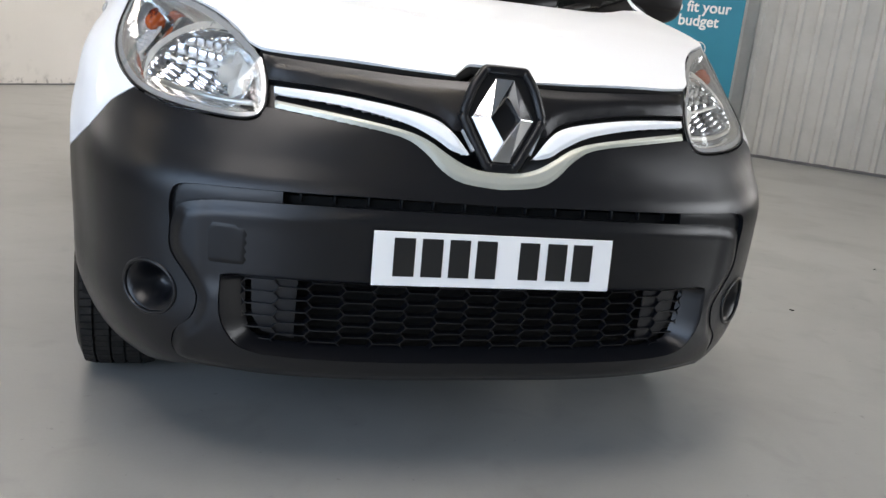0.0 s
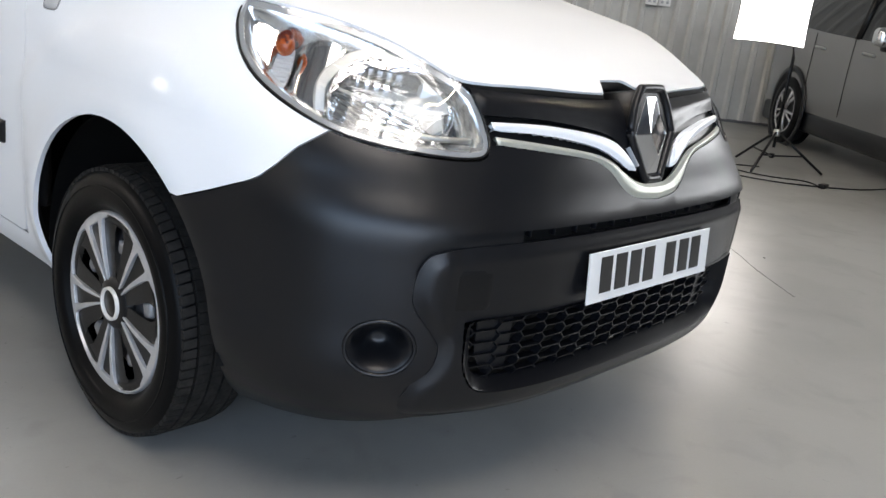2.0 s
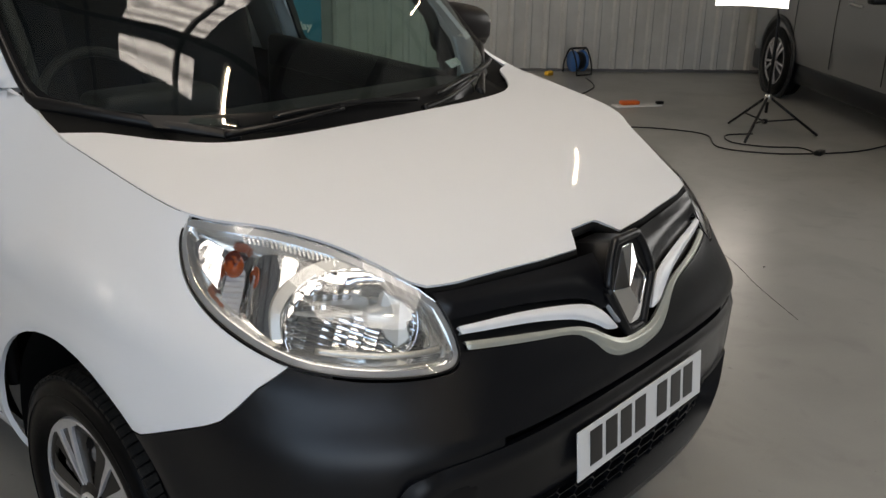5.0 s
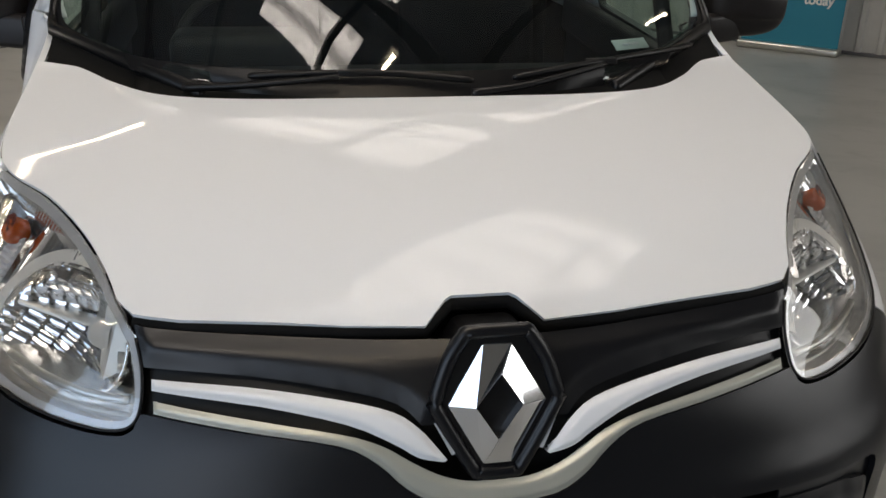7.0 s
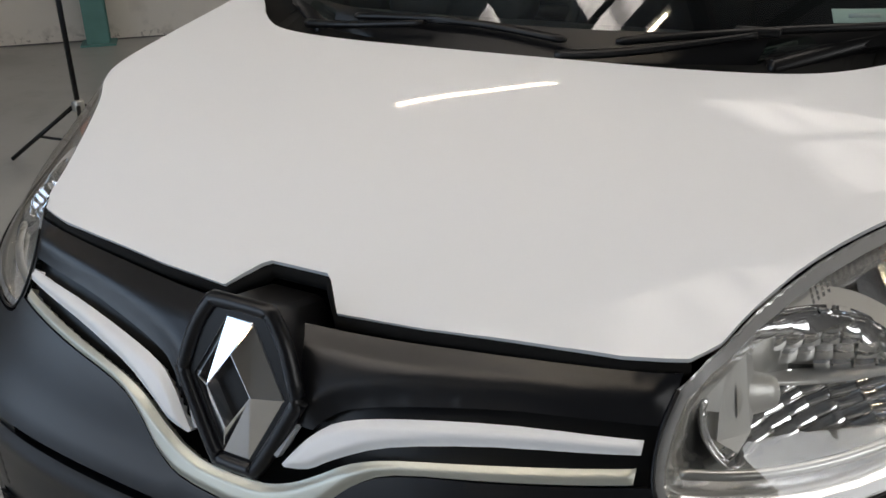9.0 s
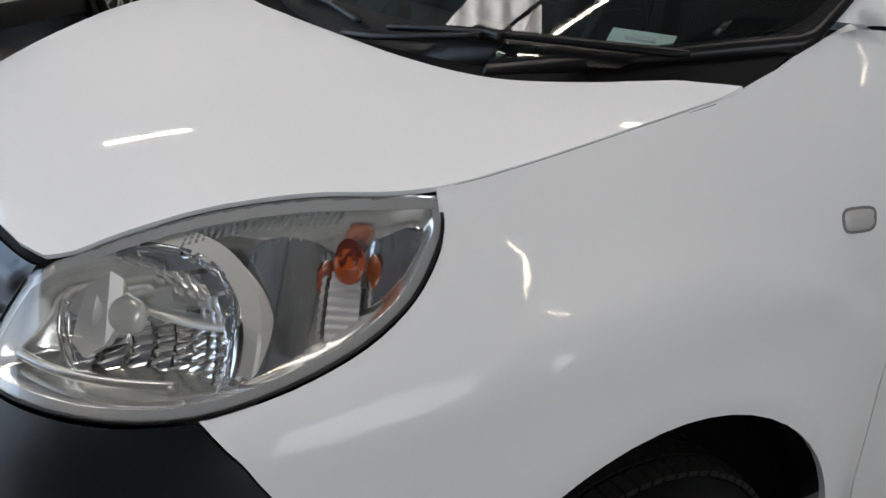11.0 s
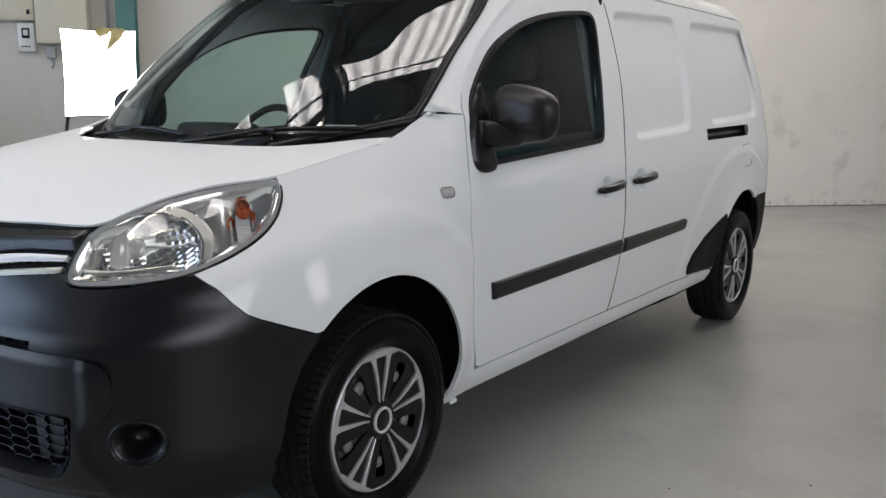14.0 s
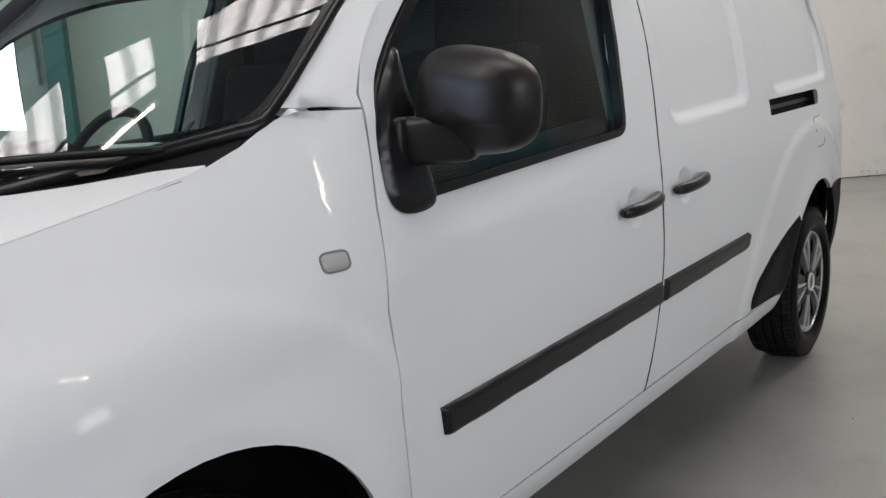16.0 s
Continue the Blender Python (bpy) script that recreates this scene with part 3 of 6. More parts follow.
def panel_data(outline, where, h=0.03, off=0.0, thick=0.01, holes=(), gap=0.0, flip=False):
    """A plate on the skin: the outline in the plane of `where`, tessellated, laid on the skin at the height off, with edges and a back."""
    if gap:
        outline = inset(outline, gap)
    v2, tris, loops = tessellate(outline, holes, h)
    dist = edge_distance(loops[0], v2)
    e = 0.004
    tops, norms = [], []
    for (u, v), d in zip(v2, dist):
        p = where(u, v)
        n = (where(u + e, v) - where(u - e, v)).cross(where(u, v + e) - where(u, v - e))
        if n.length < 1e-12:
            n = Vector((0, -1, 0))
        n.normalize()
        if flip:
            n = -n
        k = off(u, v, d) if callable(off) else off
        tops.append(p + n * k)
        norms.append(n)
    faces = [tuple(int(i) for i in (t[::-1] if flip else t)) for t in tris]
    if callable(off):
        norms = None
    verts = list(tops)
    nb = len(verts)
    if thick:
        base = norms
        if base is None:
            base = [Vector((0, 0, 0))] * nb
            acc = [Vector((0, 0, 0)) for _ in range(nb)]
            for f in faces:
                fn = (tops[f[1]] - tops[f[0]]).cross(tops[f[2]] - tops[f[0]])
                for i in f:
                    acc[i] += fn
            base = [a.normalized() if a.length else Vector((0, -1, 0)) for a in acc]
        verts += [p - n * thick for p, n in zip(tops, base)]
        count = {}
        for f in faces:
            for i in range(3):
                a, b = f[i], f[(i + 1) % 3]
                count[(a, b)] = count.get((a, b), 0) + 1
        rim = [(a, b) for (a, b) in count if (b, a) not in count]
        back = [tuple(i + nb for i in f[::-1]) for f in faces]
        ids = {}
        def dup(i):
            if i not in ids:
                ids[i] = len(verts)
                verts.append(verts[i].copy())
            return ids[i]
        sides = [(dup(b), dup(a), dup(a + nb), dup(b + nb)) for a, b in rim]
        faces = faces + back + sides
    return verts, faces, norms


def plate(name, data, mat, parent=None, label="", mirror=False):
    verts, faces, norms = data
    if mirror:
        verts = [Vector((-v.x, v.y, v.z)) for v in verts]
        faces = [f[::-1] for f in faces]
        norms = [Vector((-n.x, n.y, n.z)) for n in norms] if norms else None
    me = bpy.data.meshes.new(name)
    me.from_pydata([tuple(v) for v in verts], [], faces)
    me.shade_smooth()
    if norms:
        full = [tuple(n) for n in norms] + [(0, 0, 0)] * (len(verts) - len(norms))
        me.normals_split_custom_set_from_vertices(full)
    return finish(name, me, mat, parent, label, smooth=False)


def pair(name, data, mat, parent, label=""):
    """The same part on both sides; returns left and right."""
    parents = parent if isinstance(parent, (list, tuple)) else (parent, parent)
    return plate(name, data, mat, parents[0], label), plate(name, data, mat, parents[1], label, mirror=True)


def sym(half):
    """A closed outline from its half, given from the middle line round to the middle line."""
    return list(half) + [(-u, v) for u, v in half[::-1]]


def circle(cu, cv, r, a0=0.0, a1=360.0, n=40, ry=None):
    ry = ry or r
    return [(cu + r * math.cos(radians(a0 + (a1 - a0) * i / n)), cv + ry * math.sin(radians(a0 + (a1 - a0) * i / n))) for i in range(n + (a1 - a0 < 360))]
# ---- the van ----
RIDE = 0.012                 # the body stands this much higher over its wheels
van = thing("panel_van", "white panel van with black plastic bumpers and trim", "van", (0, 0, RIDE))


def nf(x, z):
    p = on_front(x, z)
    return nose(p.x, p.y, p.z)


def ns(y, z):
    p = on_side(y, z)
    return nose(p.x, p.y, z)


def front_half(pts):
    return [nf(x, z) for x, z in pts]


ARCH_F, ARCH_R, ARCH_RAD = (-0.02, 0.355), (3.09, 0.355), 0.382


def arch(c, a0, a1, r=ARCH_RAD, n=24):
    return [(c[0] + r * math.cos(radians(a0 + (a1 - a0) * i / n)), c[1] + r * math.sin(radians(a0 + (a1 - a0) * i / n))) for i in range(n + 1)]


# bonnet
hood_half = [(0, -0.668), (0.043, -0.668), (0.053, -0.675), (0.086, -0.712), (0.2, -0.704), (0.35, -0.685), (0.42, -0.674), (0.484, -0.655)]
hood_half += [(spline(EDGE_X, k / 40) - 0.0020, spline(EDGE_Y, k / 40)) for k in range(15, 41)]
hood_half += catmull([(0.760, 0.15), (0.72, 0.137), (0.678, 0.118), (0.64, 0.078), (0.60, 0.03), (0.52, -0.04), (0.43, -0.075), (0.3, -0.095), (0.15, -0.101), (0, -0.103)], 4)
plate("bonnet", panel_data(sym(hood_half), on_hood, 0.028, 0.0, 0.006), M_WHITE, van, "white painted bonnet")
front_edge = [(x, y) for x, y in hood_half[:8]]
# dark tube put in for the shade under the bonnet's front edge
tube("bonnet_lip_gap", [on_hood(x, y + 0.010) + Vector((0, 0, -0.020)) for x, y in [(-x, y) for x, y in front_edge[:0:-1]] + front_edge], 0.013, M_DARK, van, "dark strip filling the shaded gap under the bonnet's lip")
# dark tubes just below the surface draw the shade of the side gaps
for s in (1, -1):
    tube("bonnet_gap_line", [(s * (spline(EDGE_X, k / 40) - 0.0015), spline(EDGE_Y, k / 40), spline(EDGE_Z, k / 40) - 0.0065) for k in range(33, 41)] + [(s * 0.761, 0.120, 1.094)], 0.0045, M_DARK, van, "dark line along the shaded bonnet gap")

# front wings
fender = [nose(0.737, -0.563, 0.807)]
fender += [nose(*p) for p in ((0.784, -0.533, 0.773), (0.819, -0.511, 0.735), (0.84, -0.489, 0.709), (0.855, -0.458, 0.693), (0.872, -0.38, 0.662), (0.878, -0.30, 0.633))]
fender += [ns(y, z) for y, z in arch(ARCH_F, 133, -18)]
fender += [ns(y, z) for y, z in ((0.40, 0.235), (0.487, 0.25), (0.488, 0.337), (0.434, 0.481), (0.408, 0.668), (0.395, 0.846), (0.41, 1.016), (0.432, 1.1755))]
fender += [nose(x, y, z) for x, y, z in ((0.80, 0.37, 1.1792), (0.768, 0.318, 1.1795), (0.766, 0.22, 1.134), (0.764, 0.126, 1.102))]
fender += [nose(spline(EDGE_X, k / 40), spline(EDGE_Y, k / 40), spline(EDGE_Z, k / 40) - 0.0004) for k in range(40, 31, -1)]
fender += [nose(x, y, z) for x, y, z in catmull(((0.757, -0.290, 0.990), (0.772, -0.297, 0.968), (0.787, -0.335, 0.922), (0.789, -0.394, 0.879), (0.774, -0.473, 0.841), (0.742, -0.555, 0.810)), 4)]
pair("front_wing", panel_data(fender, on_nose_all, 0.026, 0.0, 0.012, gap=0.0010), M_WHITE, van)

# front bumper
top_line = ((0, 0.684), (0.08, 0.692), (0.125, 0.714), (0.162, 0.748), (0.215, 0.774), (0.33, 0.79), (0.457, 0.803), (0.476, 0.803))
bumper_half = front_half(catmull(top_line, 3))
bumper_half += [nose(x, y, z) for x, y, z in catmull(((0.484, -0.737, 0.785), (0.509, -0.738, 0.775), (0.57, -0.711, 0.774), (0.668, -0.642, 0.785), (0.737, -0.563, 0.805)), 4)]
bumper_half += [nose(*p) for p in ((0.784, -0.533, 0.771), (0.819, -0.511, 0.733), (0.84, -0.489, 0.707), (0.855, -0.458, 0.691), (0.872, -0.38, 0.660), (0.878, -0.30, 0.631))]
bumper_half += [ns(y, z) for y, z in arch(ARCH_F, 134, 203)]
bumper_half += [nose(x, y, z) for x, y, z in ((0.74, -0.47, 0.203), (0.69, -0.58, 0.215), (0.65, -0.66, 0.235), (0.61, -0.739, 0.255), (0.47, -0.806, 0.262), (0.2, -0.83, 0.258), (0, -0.83, 0.257))]
mouth_half = front_half(catmull(((0, 0.653), (0.225, 0.656), (0.45, 0.654), (0.541, 0.652), (0.60, 0.65)), 4)[:-1] +
                        catmull(((0.60, 0.65), (0.640, 0.642), (0.652, 0.610), (0.650, 0.562), (0.648, 0.508), (0.615, 0.459), (0.594, 0.419), (0.604, 0.372), (0.634, 0.336), (0.638, 0.30), (0.63, 0.280)), 4) + [(0.47, 0.278), (0.2, 0.276), (0, 0.276)])
fog_u, fog_z = nf(0.689, 0.418)
fogs = [circle(s * fog_u, fog_z, 0.060, n=28, ry=0.055) for s in (1, -1)]


bumper = plate("front_bumper", panel_data(sym(bumper_half), on_nose, 0.024, 0.0, 0.02, holes=[sym(mouth_half)] + fogs), M_BLACK, van, "black grained plastic front bumper")


def fog_bowl(sign):
    o = inset(circle(sign * fog_u, fog_z, 0.062, n=28, ry=0.057), 0.0)
    plate("fog_lamp_recess", panel_data(o, on_nose, 0.006, lambda u, v, d: -0.062 * smooth(d / 0.048) - 0.001, 0.004), M_BLACK, bumper, "round blanked fog lamp recess")
    ring = [on_nose(u, v) * 1.0 for u, v in circle(sign * fog_u, fog_z, 0.061, n=36, ry=0.056)]
    tube("fog_lamp_rim", ring, 0.0045, M_BLACK, bumper, closed=True)


fog_bowl(1)
fog_bowl(-1)

# the centre insert that carries the plate and frames the lower mouth
insert_half = front_half(catmull(((0, 0.630), (0.30, 0.630), (0.52, 0.625), (0.595, 0.618)), 4)[:-1] +
                         catmull(((0.595, 0.618), (0.632, 0.604), (0.6485, 0.56), (0.6455, 0.508), (0.6125, 0.4575), (0.5918, 0.419), (0.6015, 0.372), (0.6315, 0.3355), (0.6355, 0.275), (0.60, 0.257)), 4) + [(0.47, 0.254), (0.2, 0.250), (0, 0.250)])
open_half = front_half([(0, 0.478), (0.40, 0.478), (0.52, 0.478)] + catmull(((0.549, 0.473), (0.546, 0.39), (0.523, 0.342), (0.486, 0.317), (0.396, 0.308), (0.187, 0.304), (0, 0.304)), 4))


def insert_relief(u, v, d):
    """Rounded outer edges and a shallow field for the number plate."""
    return 0.010 * smooth(d / 0.030) - 0.002 - 0.006 * smooth((PLATE_FIELD - abs(u)) / 0.035) * smooth((v - 0.42) / 0.05)


PLATE_FIELD = nf(0.60, 0.53)[0]
insert = plate("bumper_insert", panel_data(sym(insert_half), on_nose, 0.0085, insert_relief, 0.015, holes=[sym(open_half)]), M_BLACK, bumper, "black plastic insert framing the lower mouth")
plate("bumper_backing", panel_data(sym([(u * 0.985, 0.47 + (v - 0.47) * 0.97) for u, v in mouth_half]), on_nose, 0.05, -0.040, 0.004, holes=[sym(open_half)]), M_DARK, bumper)


def resample(pts, n):
    p = np.array(pts, float)
    d = np.r_[0, np.cumsum(np.hypot(*np.diff(p, axis=0).T))]
    t = np.linspace(0, d[-1], n)
    return [(float(np.interp(a, d, p[:, 0])), float(np.interp(a, d, p[:, 1]))) for a in t]


inner_half = front_half([(0, 0.474), (0.40, 0.474), (0.48, 0.474)] + catmull(((0.500, 0.470), (0.490, 0.370), (0.470, 0.338), (0.399, 0.326), (0.2, 0.325), (0, 0.325)), 4))
oa, ob = resample(sym(open_half), 140), resample(sym(inner_half), 140)
va = [on_nose(*q) + Vector((0, -0.010, 0)) for q in oa]
vm = [on_nose(*q) + Vector((0, -0.004, 0)) for q in [((a[0] * 0.85 + b[0] * 0.15), (a[1] * 0.85 + b[1] * 0.15)) for a, b in zip(oa, ob)]]
vb = [on_nose(*q) + Vector((0, 0.040, 0)) for q in ob]
mesh("mouth_funnel", va + vm + vb, [(i, i + 1, 140 + i + 1, 140 + i) for i in range(139)] + [(140 + i, 141 + i, 281 + i, 280 + i) for i in range(139)], M_BLACK, bumper)

# honeycomb in the lower mouth: columns of flat six-sided cells, each column half a cell lower than the next
def honeycomb():
    hw, slant, hh, wall, depth = 0.0395, 0.012, 0.013, 0.0024, 0.018
    datas = []
    lim = np.array(inner_half + [(-u, v) for u, v in inner_half[::-1]])
    seen = set()
    for col in range(-8, 9):
        x = col * 0.067
        for row in range(7):
            z = 0.331 + row * 0.026 + (0.013 if col % 2 else 0)
            if not inside(lim, np.array([nf(x, min(max(z, 0.332), 0.47))]))[0] or z > 0.480:
                continue
            ring = [(x - hw, z), (x - hw + slant, z + hh), (x + hw - slant, z + hh), (x + hw, z), (x + hw - slant, z - hh), (x - hw + slant, z - hh)]
            for i in range(6):
                a, b = ring[i], ring[(i + 1) % 6]
                key = (round((a[0] + b[0]) * 250), round((a[1] + b[1]) * 250))
                if key in seen:
                    continue
                seen.add(key)
                pa, pb = on_front(*a) + Vector((0, 0.035, 0)), on_front(*b) + Vector((0, 0.035, 0))
                t = (pb - pa).normalized()
                s = t.cross(Vector((0, 1, 0))).normalized() * wall / 2
                f, k = Vector((0, -0.004, 0)), Vector((0, depth, 0))
                vs = [pa - s + f, pa + s + f, pb + s + f, pb - s + f, pa - s * 1.5 + k, pa + s * 1.5 + k, pb + s * 1.5 + k, pb - s * 1.5 + k]
                datas.append((vs, [(0, 1, 2, 3), (0, 4, 5, 1), (3, 2, 6, 7), (1, 5, 6, 2), (0, 3, 7, 4)]))
    v, f = merged(*datas)
    mesh("honeycomb_grille", v, f, M_BLACK, bumper, "black honeycomb grille", smooth=False)


honeycomb()
for sx in (-1, 1):
    q = [nf(x, z) for x, z in ((sx * 0.40, 0.328), (sx * 0.468, 0.340), (sx * 0.490, 0.375), (sx * 0.498, 0.473), (sx * 0.40, 0.473))]
    plate("grille_blank", panel_data(q if sx > 0 else q[::-1], on_nose, 0.03, -0.038, 0.004), M_BLACK, bumper)
part("radiator", bm_box((1.0, 0.02, 0.36), (0, -0.70, 0.46)), M_DARK, van)
ledge_out = catmull(((0.44, 0.657), (0.541, 0.655), (0.60, 0.653), (0.644, 0.645), (0.657, 0.610), (0.655, 0.562), (0.653, 0.508), (0.620, 0.459), (0.599, 0.419), (0.609, 0.372), (0.639, 0.336), (0.643, 0.30)), 4)
ledge_in = catmull(((0.625, 0.30), (0.62, 0.336), (0.592, 0.372), (0.582, 0.419), (0.603, 0.459), (0.636, 0.508), (0.638, 0.562), (0.620, 0.598), (0.59, 0.610), (0.52, 0.617), (0.44, 0.620)), 4)
for s in (1, -1):
    q = [nf(s * x, z) for x, z in ledge_out + ledge_in]
    plate("slot_flange", panel_data(q[::-1] if s > 0 else q, on_nose, 0.02, -0.011, 0.004), M_BLACK, bumper)
for i in range(-7, 8):
    q = on_front(i * 0.067, 0.642)
    part("slot_fin", bm_box((0.003, 0.016, 0.022), q + Vector((0, 0.036, 0.0)), 0.001, 1), M_BLACK, bumper)
# towing eye cover
flap = [nf(-0.546 + 0.050 * math.copysign(abs(math.cos(a)) ** 0.35, math.cos(a)), 0.537 + 0.046 * math.copysign(abs(math.sin(a)) ** 0.35, math.sin(a))) for a in (i * math.tau / 40 for i in range(40))]
plate("towing_eye_cover", panel_data(flap, on_nose, 0.01, lambda u, v, d: -0.001 + 0.004 * smooth(d / 0.006), 0.006), M_GLOSSBLACK, bumper, "square black towing eye cover")

# number plate, its characters as plain bars
plate_rot = Euler((radians(-5), 0, 0)).to_matrix()
number_plate = part("number_plate", bm_box((0.52, 0.004, 0.111), (0, -0.862, 0.5375), 0.0015, rot=plate_rot), M_PLATE, van, "white front number plate with black bars", smooth=False)
for i in range(7):
    x = -0.196 + i * 0.058 + (0.036 if i >= 4 else 0) + (0.004 if i > 4 else 0)
    part("character_bar", bm_box((0.044, 0.0012, 0.079), (x, -0.8649, 0.5415), 0.0004, rot=plate_rot), M_INK, number_plate, smooth=False)
part("maker_bar", bm_box((0.10, 0.0012, 0.004), (0.0, -0.8603, 0.4895), rot=plate_rot), M_INK, number_plate, smooth=False)

# grille between the lamps
grille_back_half = [(0, 0.893), (0.2, 0.889), (0.42, 0.9), (0.486, 0.905), (0.474, 0.85), (0.478, 0.803), (0.457, 0.799), (0.215, 0.770), (0.16, 0.744), (0.12, 0.708), (0.07, 0.687), (0, 0.679)]
grille = plate("grille", panel_data(sym(grille_back_half), on_front, 0.03, lambda u, v, d: -0.016 - 0.055 * math.exp(-(u / 0.13) ** 2) * smooth((0.82 - v) / 0.08), 0.004), M_GLOSSBLACK, van, "black grille with white and silver wings")
wing_half = catmull(((0, 0.893), (0.09, 0.890), (0.2, 0.890), (0.42, 0.9), (0.482, 0.905)), 3)[:-1] + [(0.482, 0.905), (0.474, 0.862)] + catmull(((0.470, 0.857), (0.33, 0.852), (0.214, 0.838), (0.145, 0.824), (0.118, 0.810), (0.103, 0.795)), 3) + [(0.0, 0.795)]
plate("grille_wing", panel_data(sym(wing_half), on_front, 0.009, lambda u, v, d: 0.010 * smooth(d / 0.025) - 0.001, 0.012), M_BLACK, grille, "black upper grille wing")
bar_half = catmull(((0.459, 0.844), (0.332, 0.840), (0.214, 0.827), (0.141, 0.812), (0.107, 0.792), (0.085, 0.769), (0.070, 0.750)), 3) + catmull(((0.074, 0.7475), (0.108, 0.755), (0.142, 0.775), (0.203, 0.800), (0.316, 0.820), (0.459, 0.831)), 3)
pair("grille_bar", panel_data(bar_half[::-1], on_front, 0.003, lambda u, v, d: 0.007 * smooth(d / 0.009) + 0.002, 0.016), M_WHITE, grille, "white painted grille bar")
strip_half = catmull(((0, 0.718), (0.045, 0.720), (0.085, 0.732), (0.122, 0.752), (0.158, 0.773), (0.214, 0.7895), (0.33, 0.806), (0.458, 0.8195)), 3) + catmull(((0.458, 0.8055), (0.33, 0.792), (0.215, 0.7755), (0.164, 0.750), (0.126, 0.7155), (0.08, 0.6935), (0, 0.6855)), 3)
plate("grille_strip", panel_data(sym(strip_half), on_front, 0.003, lambda u, v, d: 0.007 * smooth(d / 0.010) - 0.001, 0.012), M_CHAMPAGNE, grille, "satin silver strip below the grille")
tab = [(0.078, 0.795), (0.086, 0.797), (0.064, 0.756), (0.058, 0.758)]
pair("grille_tab", panel_data(tab, on_front, 0.01, 0.004, 0.01), M_GREYPLASTIC, grille)

# emblem: a plain chrome diamond in a raised black bezel
EMB = Matrix.Translation((0, -0.797, 0.822)) @ Euler((radians(90 - 12), 0, 0)).to_matrix().to_4x4()


bez = [(0.020, -0.096), (0.034, -0.088), (0.083, 0.000), (0.083, 0.010), (0.066, 0.062), (0.044, 0.096), (0.034, 0.100)]
bez = bez + [(-x, y) for x, y in bez[::-1]]
bm = bmesh.new()
vs = [bm.verts.new((x, y, 0.002)) for x, y in bez]
f0 = bm.faces.new(vs)
r = bmesh.ops.extrude_face_region(bm, geom=[f0])
bmesh.ops.translate(bm, vec=(0, 0, -0.10), verts=[v for v in r["geom"] if isinstance(v, bmesh.types.BMVert)])
bmesh.ops.recalc_face_normals(bm, faces=bm.faces)
front_edges = [e for e in bm.edges if all(abs(v.co.z - 0.002) < 1e-5 for v in e.verts)]
bmesh.ops.bevel(bm, geom=front_edges, offset=0.009, segments=4, profile=0.6, affect="EDGES")
bmesh.ops.transform(bm, matrix=EMB, verts=bm.verts)
bezel = part("emblem_bezel", bm, M_GLOSSBLACK, grille, "raised black emblem bezel")
rim_line = [EMB @ Vector((x * 1.02, y * 1.02, 0.001)) for x, y in catmull(bez, 3, closed=True)]
tube("bezel_rim", rim_line, 0.0100, M_BLACK, bezel, "rounded black rim round the emblem", seg=12, closed=True)
bm = bmesh.new()
oc = [bm.verts.new((x, y, 0.003)) for x, y in ((-0.020, 0.085), (0.020, 0.085), (0.069, 0.002), (0.020, -0.086), (-0.020, -0.086), (-0.069, 0.002))]
ic = [bm.verts.new((x, y, 0.021)) for x, y in ((0.002, 0.047), (0.032, 0.002), (-0.002, -0.045), (-0.032, 0.002))]
dc = [bm.verts.new((x * 0.90, y * 0.92, 0.004)) for x, y in ((0.002, 0.047), (0.032, 0.002), (-0.002, -0.045), (-0.032, 0.002))]
bc = [bm.verts.new((v.co.x * 1.01, v.co.y * 1.01, -0.006)) for v in oc]
for g in ((oc[5], ic[3], ic[0], oc[1], oc[0]), (oc[1], ic[0], ic[1], oc[2]), (oc[2], ic[1], ic[2], oc[4], oc[3]), (oc[4], ic[2], ic[3], oc[5])):
    bm.faces.new(g)
for i in range(4):
    bm.faces.new((ic[i], ic[(i + 3) % 4], dc[(i + 3) % 4], dc[i]))
for i in range(6):
    bm.faces.new((oc[i], oc[(i + 1) % 6], bc[(i + 1) % 6], bc[i]))
bmesh.ops.recalc_face_normals(bm, faces=bm.faces)
bmesh.ops.bevel(bm, geom=[e for e in bm.edges if len(e.link_faces) == 2], offset=0.0013, segments=2, profile=0.5, affect="EDGES")
bmesh.ops.transform(bm, matrix=EMB, verts=bm.verts)
part("emblem", bm, M_CHROME, grille, "chrome diamond emblem", smooth=False)
mesh("emblem_ground", [EMB @ Vector((x, y, 0.0045)) for x, y in ((0.002, -0.046), (0.034, 0.002), (0.002, 0.048), (-0.034, 0.002))], [(0, 1, 2, 3)], M_GLOSSBLACK, bezel, smooth=False)

# windscreen, its black border, seals and scuttle
scr_half = catmull(((0, 1.070), (0.4, 1.073), (0.6, 1.083), (0.70, 1.102)), 4)[:-1] + catmull(((0.70, 1.102), (0.738, 1.130), (0.752, 1.18), (0.745, 1.272), (0.722, 1.415), (0.697, 1.542), (0.66, 1.640), (0.61, 1.690)), 4) + [(0.5, 1.705), (0.3, 1.712), (0, 1.716)]
screen = plate("windscreen", panel_data(sym(scr_half), on_screen, 0.04, 0.0, 0.0), M_GLASS, van, "green-tinted windscreen")
screen.visible_shadow = False
hole_half = catmull(((0, 1.118), (0.35, 1.120), (0.55, 1.128), (0.655, 1.145)), 4)[:-1] + catmull(((0.655, 1.145), (0.722, 1.172), (0.737, 1.22), (0.730, 1.29), (0.710, 1.415), (0.686, 1.53), (0.650, 1.62), (0.58, 1.655)), 4) + [(0.4, 1.655), (0, 1.662)]
